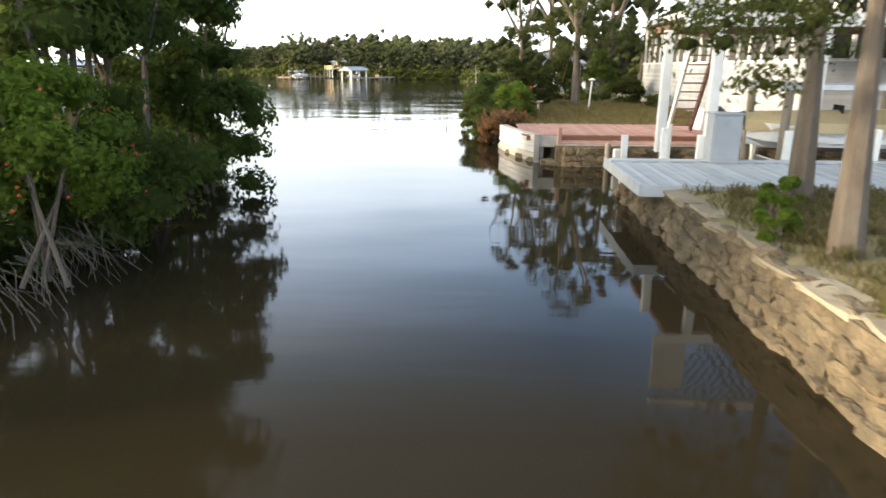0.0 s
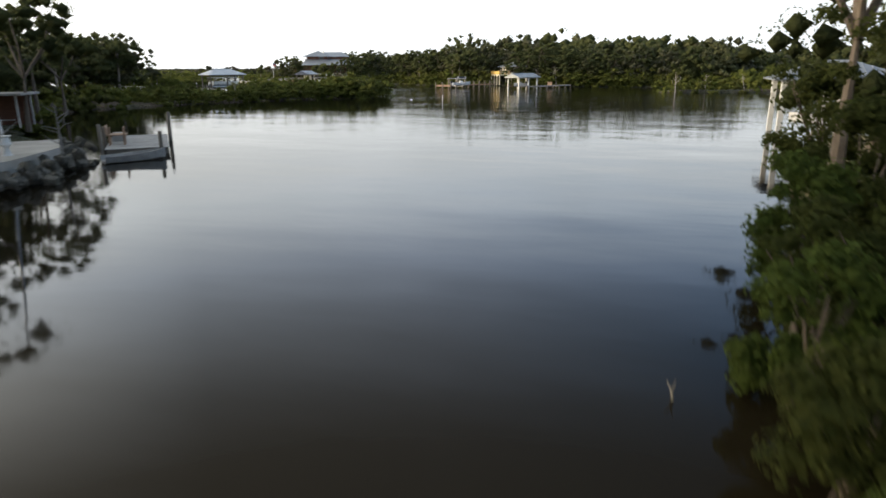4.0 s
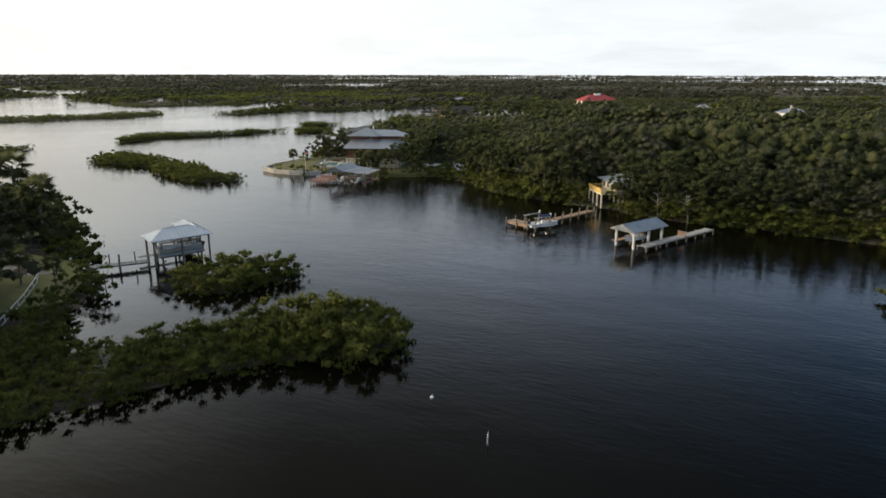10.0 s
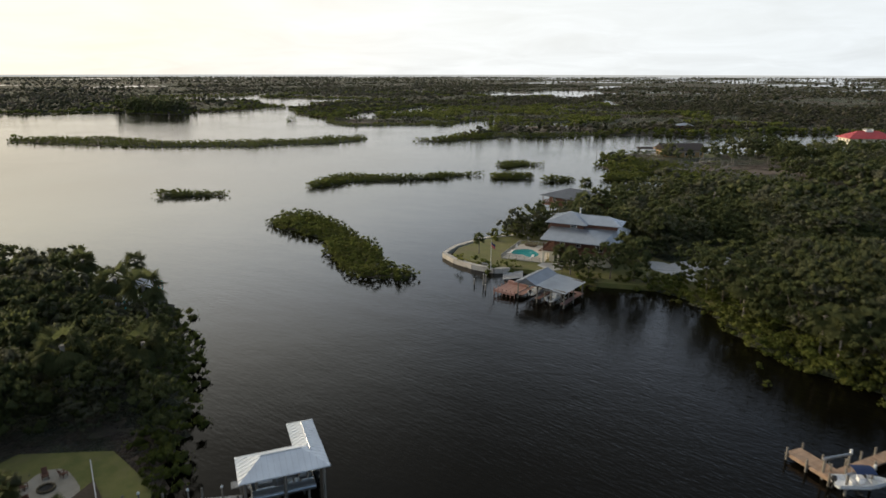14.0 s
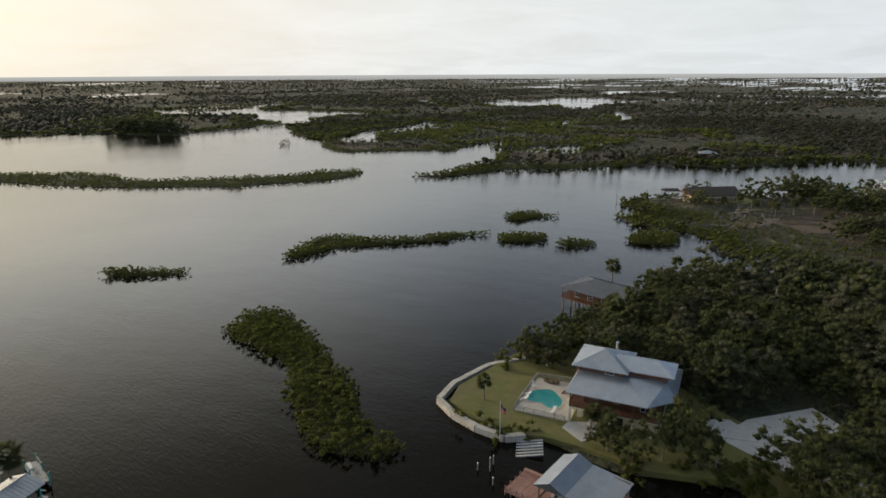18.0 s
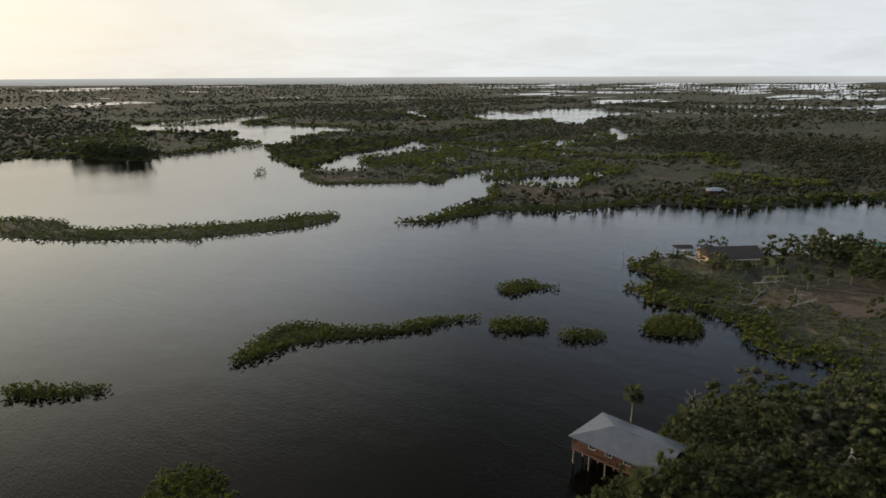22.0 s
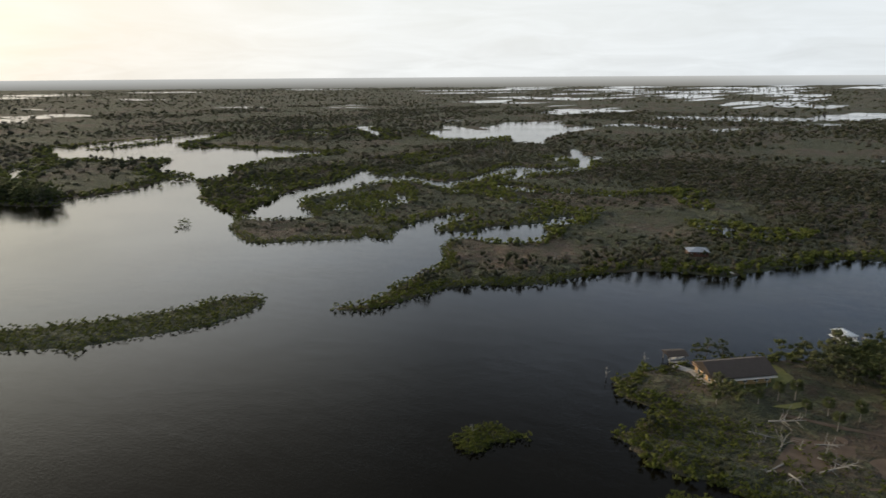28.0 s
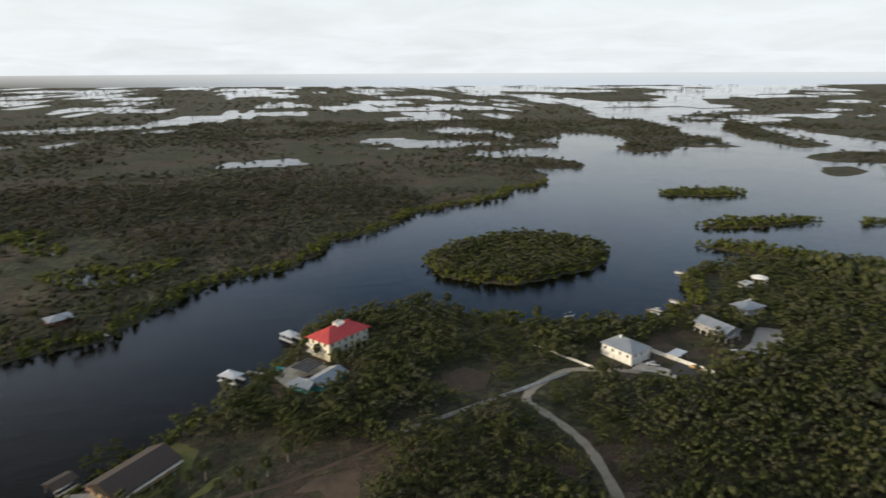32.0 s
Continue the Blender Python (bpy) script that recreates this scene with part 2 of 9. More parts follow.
def ground_mat():
    """Brown marsh and leaf litter, grown over with low dark scrub in patches."""
    m, nt, p = node_mat("marsh_ground")
    pos = position(nt)
    big = noisy(nt, 0.010, 7, 0.62, vec=pos, lo=0.42, hi=0.58)
    mid = noisy(nt, 0.07, 6, 0.65, vec=pos, lo=0.36, hi=0.64)
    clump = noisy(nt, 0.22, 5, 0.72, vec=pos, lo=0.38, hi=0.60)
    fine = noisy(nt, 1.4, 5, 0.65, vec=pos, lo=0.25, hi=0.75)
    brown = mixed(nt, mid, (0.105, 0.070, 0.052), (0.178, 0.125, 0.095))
    # scrub colour follows the bump noise, darkest in its hollows
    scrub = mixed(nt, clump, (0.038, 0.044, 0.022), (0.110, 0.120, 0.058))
    cover = nt.nodes.new("ShaderNodeMath")
    cover.operation, cover.use_clamp = "MULTIPLY_ADD", True
    nt.links.new(big, cover.inputs[0])
    cover.inputs[1].default_value = 0.95
    nt.links.new(noisy(nt, 0.12, 6, 0.72, vec=pos, lo=0.42, hi=0.66), cover.inputs[2])
    col = mixed(nt, cover.outputs[0], brown, scrub)
    # near-black flecks where the fine noise is low
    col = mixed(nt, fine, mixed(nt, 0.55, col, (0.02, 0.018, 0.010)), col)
    nt.links.new(col, p.inputs["Base Color"])
    p.inputs["Roughness"].default_value = 0.9
    p.inputs["Specular IOR Level"].default_value = 0.2
    # faint sheen pales the ground at grazing angles, standing in for haze
    p.inputs["Sheen Weight"].default_value, p.inputs["Sheen Roughness"].default_value = 0.05, 0.5
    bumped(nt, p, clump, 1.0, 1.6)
    return m


def water_mat():
    m, nt, p = node_mat("river_water")
    pos = position(nt)
    deep = noisy(nt, 0.02, 4, vec=pos)
    col = mixed(nt, deep, (0.0026, 0.0023, 0.0014), (0.0042, 0.0036, 0.0021))
    p.inputs["IOR"].default_value = 1.33
    p.inputs["Specular IOR Level"].default_value = 0.21
    calm = noisy(nt, 0.011, 4, 0.6, vec=pos, lo=0.42, hi=0.62)
    rr = nt.nodes.new("ShaderNodeMapRange")
    rr.inputs[3].default_value, rr.inputs[4].default_value = 0.035, 0.10
    nt.links.new(calm, rr.inputs[0])
    nt.links.new(rr.outputs[0], p.inputs["Roughness"])
    # sheltered canal water is smoother than the open reach, and its western side is the most ruffled
    sepw = nt.nodes.new("ShaderNodeSeparateXYZ")
    nt.links.new(pos, sepw.inputs[0])
    openw = nt.nodes.new("ShaderNodeValToRGB")
    openw.color_ramp.elements[0].position, openw.color_ramp.elements[0].color = 0.15, (0.05, 0.05, 0.05, 1)
    openw.color_ramp.elements[1].position, openw.color_ramp.elements[1].color = 0.62, (0.8, 0.8, 0.8, 1)
    e = openw.color_ramp.elements.new(0.36)
    e.color = (0.30, 0.30, 0.30, 1)
    span = nt.nodes.new("ShaderNodeMapRange")
    span.inputs[1].default_value, span.inputs[2].default_value = 0, 400
    nt.links.new(sepw.outputs[1], span.inputs[0])
    nt.links.new(span.outputs[0], openw.inputs[0])
    shoal = nt.nodes.new("ShaderNodeMapRange")
    shoal.inputs[1].default_value, shoal.inputs[2].default_value = 34, 90
    nt.links.new(sepw.outputs[1], shoal.inputs[0])
    nt.links.new(mixed(nt, shoal.outputs[0], (0.022, 0.017, 0.009), col), p.inputs["Base Color"])
    heights = []
    for scale, stretch, turn in ((0.6, (0.35, 1.3, 1), -28), (1.5, (0.45, 1.5, 1), -22), (0.12, (0.6, 1.2, 1), -40)):
        wave = nt.nodes.new("ShaderNodeTexNoise")
        wave.inputs["Scale"].default_value, wave.inputs["Detail"].default_value = scale, 2.0
        mp = nt.nodes.new("ShaderNodeMapping")
        mp.inputs["Scale"].default_value = stretch
        mp.inputs["Rotation"].default_value = (0, 0, radians(turn))
        nt.links.new(pos, mp.inputs[0])
        nt.links.new(mp.outputs[0], wave.inputs["Vector"])
        heights.append(wave.outputs[0])

    def wmul(op, a, b):
        n = nt.nodes.new("ShaderNodeMath")
        n.operation = op
        for sock, v in zip(n.inputs, (a, b)):
            if hasattr(v, "links"):
                nt.links.new(v, sock)
            else:
                sock.default_value = v
        return n.outputs[0]

    amp = nt.nodes.new("ShaderNodeMapRange")
    amp.inputs[3].default_value, amp.inputs[4].default_value = 0.45, 1.0
    nt.links.new(calm, amp.inputs[0])
    both = wmul("ADD", wmul("MULTIPLY", heights[0], 0.35), wmul("MULTIPLY", heights[1], 0.80))
    both = wmul("MULTIPLY", wmul("MULTIPLY", both, amp.outputs[0]), wmul("MULTIPLY", openw.outputs[0], 0.9))
    bumped(nt, p, wmul("ADD", both, wmul("MULTIPLY", heights[2], 0.6)), 1.0, 0.11)
    return m


M_GROUND, M_WATER = ground_mat(), water_mat()
M_LAWN = surface("lawn_grass", (0.105, 0.120, 0.030), (0.19, 0.175, 0.055), 0.5, 0.95, grain=9, bump=0.8, stain=(0.15, 0.12, 0.06), dist=0.05)
M_ROOF = surface("metal_roof", (0.36, 0.39, 0.43), (0.45, 0.48, 0.52), 0.6, 0.35, 0.55, grain=8, bump=0.05, stain=(0.30, 0.32, 0.35))
M_ROOFWHITE = surface("white_metal_roof", (0.55, 0.58, 0.62), (0.66, 0.69, 0.72), 0.6, 0.4, 0.2, grain=8, bump=0.05, stain=(0.45, 0.47, 0.5))
M_DECKWOOD = surface("deck_wood", (0.30, 0.19, 0.12), (0.42, 0.29, 0.20), 1.5, 0.85, grain=14, bump=0.3, stretch=(1, 1, 1))
M_REDDECK = surface("red_deck_wood", (0.27, 0.14, 0.11), (0.36, 0.21, 0.17), 1.5, 0.85, grain=14, bump=0.3)
M_GREYWOOD = surface("weathered_wood", (0.30, 0.29, 0.28), (0.46, 0.45, 0.43), 2, 0.9, grain=18, bump=0.35, stain=(0.2, 0.19, 0.17))
M_PILE = surface("piling_wood", (0.16, 0.14, 0.11), (0.27, 0.24, 0.20), 3, 0.9, grain=20, bump=0.4, stretch=(1, 1, 0.3))
M_WHITE = surface("white_paint", (0.68, 0.68, 0.66), (0.80, 0.80, 0.78), 1.5, 0.6, grain=20, bump=0.05, stain=(0.55, 0.54, 0.50))
M_CREAM = surface("cream_stucco", (0.66, 0.60, 0.46), (0.74, 0.69, 0.55), 0.8, 0.85, grain=15, bump=0.15, stain=(0.58, 0.52, 0.40))
M_REDROOF = surface("red_metal_roof", (0.46, 0.055, 0.055), (0.55, 0.085, 0.08), 0.5, 0.45, 0.1, grain=8, bump=0.05, stain=(0.40, 0.06, 0.06))
M_DARKROOF = surface("brown_shingle_roof", (0.045, 0.035, 0.030), (0.075, 0.058, 0.048), 2, 0.9, grain=12, bump=0.4)
M_CONCRETE = surface("concrete", (0.42, 0.39, 0.34), (0.54, 0.50, 0.45), 0.8, 0.9, grain=10, bump=0.25, stain=(0.33, 0.30, 0.25))
M_GREYCONC = surface("grey_concrete", (0.34, 0.34, 0.34), (0.44, 0.44, 0.44), 0.8, 0.9, grain=10, bump=0.2)
M_STONE = surface("limestone", (0.075, 0.057, 0.034), (0.215, 0.165, 0.098), 2.2, 0.92, grain=11, bump=1.0, stain=(0.07, 0.058, 0.035), dist=0.09)
M_WOODWALL = surface("brown_wood_siding", (0.12, 0.055, 0.035), (0.18, 0.085, 0.055), 2, 0.8, grain=20, bump=0.2, stretch=(1, 1, 4))
M_ORANGE = surface("orange_wood", (0.55, 0.34, 0.14), (0.66, 0.44, 0.20), 1.5, 0.75, grain=14, bump=0.15)
M_YELLOW = surface("yellow_wood", (0.62, 0.40, 0.10), (0.72, 0.50, 0.15), 1.5, 0.7, grain=14, bump=0.1)
M_GLASS = surface("dark_window_glass", (0.012, 0.014, 0.017), (0.02, 0.022, 0.026), 2, 0.06, grain=10, bump=0.0)
# near-black for ash and mesh, and for shade painted on garage fronts
M_DARK = surface("dark_mesh_ash_shade", (0.02, 0.018, 0.016), (0.03, 0.028, 0.024), 2, 0.9)
M_BLUE = surface("blue_canvas", (0.03, 0.06, 0.16), (0.045, 0.08, 0.20), 2, 0.8)
M_TEAL = surface("teal_paint", (0.06, 0.36, 0.36), (0.09, 0.44, 0.43), 1, 0.6)
M_BLACK = surface("black_plastic", (0.015, 0.015, 0.016), (0.025, 0.025, 0.026), 3, 0.4)
M_STEEL = surface("galvanised_steel", (0.45, 0.46, 0.47), (0.58, 0.59, 0.60), 3, 0.35, 0.9)
M_HULL = surface("white_gelcoat", (0.72, 0.73, 0.74), (0.82, 0.83, 0.84), 1, 0.25, grain=6, bump=0.0)
M_DIRT = surface("pale_dirt_road", (0.30, 0.27, 0.22), (0.42, 0.38, 0.32), 0.4, 0.95, grain=4, bump=0.4, stain=(0.22, 0.19, 0.14))
M_MULCH = surface("brown_soil", (0.075, 0.050, 0.034), (0.115, 0.082, 0.058), 0.35, 0.95, grain=3, bump=0.6, stain=(0.055, 0.045, 0.025), dist=0.1)


# ---- mesh helpers ----
def mesh_arrays(name, verts, quads=None, tris=None, smooth=False):
    me = bpy.data.meshes.new(name)
    quads = np.zeros((0, 4), int) if quads is None else np.asarray(quads, int)
    tris = np.zeros((0, 3), int) if tris is None else np.asarray(tris, int)
    loops = np.concatenate([quads.ravel(), tris.ravel()]).astype(np.int32)
    totals = np.concatenate([np.full(len(quads), 4), np.full(len(tris), 3)]).astype(np.int32)
    starts = np.concatenate([[0], np.cumsum(totals)[:-1]]).astype(np.int32)
    me.vertices.add(len(verts))
    me.vertices.foreach_set("co", np.asarray(verts, np.float32).ravel())
    me.loops.add(len(loops))
    me.loops.foreach_set("vertex_index", loops)
    me.polygons.add(len(totals))
    me.polygons.foreach_set("loop_start", starts)
    me.polygons.foreach_set("loop_total", totals)
    if smooth:
        me.polygons.foreach_set("use_smooth", np.ones(len(totals), bool))
    me.update(calc_edges=True)
    return me


def part(name, bm, material, parent=None, label="", at=None):
    """Links a bmesh as one mesh object under a thing or a part."""
    me = bpy.data.meshes.new(name)
    bm.to_mesh(me)
    bm.free()
    me.materials.append(material)
    ob = new(name, me)
    ob.parent = parent
    if at is not None:
        ob.matrix_basis = at
    return tagged(ob, label)


def thing(name, m, label, category, group="", kind=""):
    """An Empty at the base of a thing."""
    ob = new(name)
    ob.empty_display_size = 0.2
    ob.matrix_basis = m
    return tagged(ob, label, category, group, kind)


def box(bm, x0, y0, z0, x1, y1, z1, bevel=0.0):
    vs = [bm.verts.new(p) for p in ((x0, y0, z0), (x1, y0, z0), (x1, y1, z0), (x0, y1, z0), (x0, y0, z1), (x1, y0, z1), (x1, y1, z1), (x0, y1, z1))]
    fs = [bm.faces.new([vs[i] for i in f]) for f in ((3, 2, 1, 0), (4, 5, 6, 7), (0, 1, 5, 4), (1, 2, 6, 5), (2, 3, 7, 6), (3, 0, 4, 7))]
    if bevel:
        bmesh.ops.bevel(bm, geom=list({e for f in fs for e in f.edges}), offset=bevel, segments=1, affect="EDGES")
    return bm


def boxed(x0, y0, z0, x1, y1, z1, bevel=0.0):
    return box(bmesh.new(), x0, y0, z0, x1, y1, z1, bevel)


def tube(bm, pts, radii, sides=8, cap=True):
    rings = []
    pts = [Vector(p) for p in pts]
    for i, p in enumerate(pts):
        d = (pts[min(i + 1, len(pts) - 1)] - pts[max(i - 1, 0)]).normalized()
        a = d.orthogonal().normalized() if abs(d.z) < 0.9 else Vector((1, 0, 0))
        b = d.cross(a).normalized()
        a = b.cross(d)
        r = radii[i] if hasattr(radii, "__len__") else radii
        rings.append([bm.verts.new(p + r * (math.cos(k * math.tau / sides) * a + math.sin(k * math.tau / sides) * b)) for k in range(sides)])
    for r0, r1 in zip(rings, rings[1:]):
        for k in range(sides):
            bm.faces.new((r0[k], r0[(k + 1) % sides], r1[(k + 1) % sides], r1[k]))
    if cap:
        bm.faces.new(rings[0][::-1])
        bm.faces.new(rings[-1])
    return bm


def prism(outline, z0, z1):
    """A slab over a flat outline."""
    bm = bmesh.new()
    lo = [bm.verts.new((x, y, z0)) for x, y in outline]
    hi = [bm.verts.new((x, y, z1)) for x, y in outline]
    n = len(outline)
    for i in range(n):
        bm.faces.new((lo[i], lo[(i + 1) % n], hi[(i + 1) % n], hi[i]))
    bm.faces.new(hi)
    bm.faces.new(lo[::-1])
    bmesh.ops.recalc_face_normals(bm, faces=bm.faces)
    return bm


def sheet(name, outline, z0, z1, material, label, category, kind="structure"):
    ob = part(name, prism(outline, z0, z1), material)
    return tagged(ob, label, category, kind=kind)


# ---- the lie of the land ----
def hashed(ix, iy, seed):
    h = (ix * 374761393 + iy * 668265263 + seed * 974634777) & 0xFFFFFFFF
    h = ((h ^ (h >> 13)) * 1274126177) & 0xFFFFFFFF
    return ((h ^ (h >> 16)) & 0xFFFF) / 65535.0


def value_noise(x, y, seed=0):
    ix, iy = np.floor(x).astype(np.int64), np.floor(y).astype(np.int64)
    fx, fy = x - ix, y - iy
    fx, fy = fx * fx * (3 - 2 * fx), fy * fy * (3 - 2 * fy)
    a, b = hashed(ix, iy, seed), hashed(ix + 1, iy, seed)
    c, d = hashed(ix, iy + 1, seed), hashed(ix + 1, iy + 1, seed)
    return (a * (1 - fx) + b * fx) * (1 - fy) + (c * (1 - fx) + d * fx) * fy


def fbm(x, y, scale, octaves=4, seed=0):
    total, amp, norm = 0.0, 1.0, 0.0
    for o in range(octaves):
        total = total + amp * value_noise(x / scale * 2**o + 17.3 * o, y / scale * 2**o - 9.1 * o, seed + o)
        norm, amp = norm + amp, amp * 0.5
    return total / norm


def poly_sd(px, py, poly):
    """Signed distance to an outline, positive inside."""
    best, inside = np.full(px.shape, 1e18), np.zeros(px.shape, bool)
    for (ax, ay), (bx, by) in zip(poly, poly[1:] + poly[:1]):
        ex, ey = bx - ax, by - ay
        t = np.clip(((px - ax) * ex + (py - ay) * ey) / (ex * ex + ey * ey), 0, 1)
        best = np.minimum(best, (px - ax - t * ex) ** 2 + (py - ay - t * ey) ** 2)
        cross = ((ay > py) != (by > py)) & (px < ex * (py - ay) / (ey if ey else 1e-9) + ax)
        inside ^= cross
    return np.where(inside, 1, -1) * np.sqrt(best)


def chain_sd(px, py, chain):
    """Signed distance to a chain of rounded links (x, y, radius), positive inside."""
    best = np.full(px.shape, -1e9)
    if len(chain) == 1:
        chain = chain * 2
    for (ax, ay, ar), (bx, by, br) in zip(chain, chain[1:]):
        ex, ey = bx - ax, by - ay
        t = np.clip(((px - ax) * ex + (py - ay) * ey) / max(ex * ex + ey * ey, 1e-6), 0, 1)
        best = np.maximum(best, ar + t * (br - ar) - np.hypot(px - ax - t * ex, py - ay - t * ey))
    return best


NORTH = [(-20000, -9000), (-6000, -1500), (-1600, -150), (-899, 269), (-869, 331), (-850, 356), (-868, 378), (-824, 395), (-819, 408), (-760, 426),
         (-742, 447), (-772, 464), (-762, 479), (-766, 500), (-773, 529), (-794, 558), (-808, 574), (-812, 600), (-771, 581), (-716, 559),
         (-685, 534), (-640, 527), (-595, 521), (-569, 497), (-544, 485), (-518, 477), (-506, 483), (-490, 506), (-468, 529), (-483, 545),
         (-467, 536), (-449, 539), (-465, 555), (-469, 569), (-475, 601), (-475, 627), (-464, 636), (-455, 613), (-455, 587), (-445, 576),
         (-425, 590), (-424, 608), (-415, 620), (-404, 635), (-405, 665), (-398, 671)]
NORTH += [(-387, 668), (-390, 652), (-400, 630), (-382, 615), (-379, 595), (-398, 576), (-415, 577), (-424, 566), (-417, 547), (-395, 524),
          (-388, 505), (-387, 493), (-383, 471), (-376, 449), (-382, 441), (-384, 435), (-380, 433), (-371, 441), (-367, 451), (-367, 466),
          (-363, 487), (-355, 502), (-342, 513), (-331, 527), (-319, 551), (-313, 565), (-300, 578), (-286, 587), (-275, 589), (-261, 595),
          (-256, 612), (-243, 633), (-235, 649), (-227, 666), (-206, 678), (-184, 687), (-162, 714), (-149, 754), (-123, 766), (-97, 790),
          (-76, 830), (-47, 842), (-8, 858), (33, 888), (48, 920), (64, 916)]
NORTH += [(95, 947), (119, 1010), (117, 1048), (176, 1038), (198, 1074), (190, 1121), (168, 1152), (199, 1197), (254, 1218), (233, 1255),
          (306, 1380), (328, 1485), (396, 1442), (407, 1372), (367, 1277), (322, 1231), (303, 1176), (321, 1157), (387, 1168), (416, 1206),
          (522, 1185), (525, 1243), (577, 1315), (545, 1400), (614, 1508), (637, 1623), (657, 1760), (598, 1839), (748, 2242), (813, 2522),
          (739, 2730), (867, 3148), (800, 3553), (646, 4598), (232, 6046), (-747, 8009), (-2600, 11000), (-6000, 15000), (-20000, 20000)]
EAST = [(-18, 236), (-32, 238), (-47, 239), (-57, 239), (-70, 243), (-80, 246), (-101, 251), (-108, 254), (-118, 265), (-129, 268), (-137, 263),
        (-142, 259), (-150, 258), (-157, 257), (-161, 254), (-166, 253), (-173, 253), (-178, 255), (-180, 260), (-181, 274), (-182, 284),
        (-180, 298), (-181, 312), (-179, 328), (-184, 346), (-180, 358), (-161, 382), (-167, 402), (-174, 393), (-185, 397), (-196, 411),
        (-208, 415), (-223, 411), (-240, 419), (-236, 432), (-236, 440), (-249, 441), (-256, 449), (-252, 465), (-243, 474)]
EAST += [(-236, 488), (-222, 502), (-208, 513), (-202, 524), (-195, 536), (-186, 549), (-180, 565), (-175, 580), (-160, 592), (-146, 597), (-115, 609),
         (-80, 582), (-53, 567), (-16, 562), (1, 565), (27, 582), (43, 612), (64, 630), (104, 637), (146, 626), (185, 606), (420, 560), (900, 640),
         (1600, 900), (20000, 600), (20000, -9000), (-21.6, -9000), (-21.6, 40), (-21.6, 46), (-23.4, 47), (-25, 52.5), (-25.5, 60), (-25.5, 72),
         (-24, 88), (-20, 100), (0, 112), (45, 125), (75, 160), (60, 205), (25, 228)]
WEST = [(-34, -9000), (-34, 40), (-37, 44), (-47, 49), (-52, 56), (-53, 63), (-56, 68), (-57, 73), (-60, 78), (-67, 84), (-80, 92), (-97, 106),
        (-103, 120), (-100, 130), (-99, 140), (-108, 147), (-118, 156), (-122, 161), (-128, 167), (-136, 171), (-146, 178), (-155, 183),
        (-164, 188), (-174, 191), (-184, 193), (-197, 195), (-215, 190), (-245, 168), (-300, 120), (-500, 0), (-900, -140), (-1600, -420), (-6000, -2500),
        (-20000, -12000), (-20000, -9000)]
ISLANDS = {
    "spit": [(-112, 140, 8), (-103, 145, 6.5), (-98, 152, 5.5), (-93, 158, 4.5), (-90, 163, 5), (-85.5, 165, 5.2), (-82.5, 165.5, 3.2)],
    "round": [(-116, 170.5, 2), (-111.5, 174, 5.2), (-107.5, 179, 2.5)],
    "bar": [(-307, 241, 2), (-299, 248, 2.8), (-293, 256, 1.8)],
    "river1": [(184, 860, 8), (220, 856, 20), (250, 847, 12)],
    "cove": [(-32, 204, 2), (-27, 205, 5.5), (-17, 209, 8), (0, 213, 8), (14, 222, 8)],
    "dot": [(-588, 470, 3.5)],
    "islet": [(-789, 575, 6), (-783, 580, 4)],
    "islet2": [(-764, 540, 4)],
    "strip": [(-1166, 640, 8), (-1168, 702, 11), (-1186, 760, 10)],
}
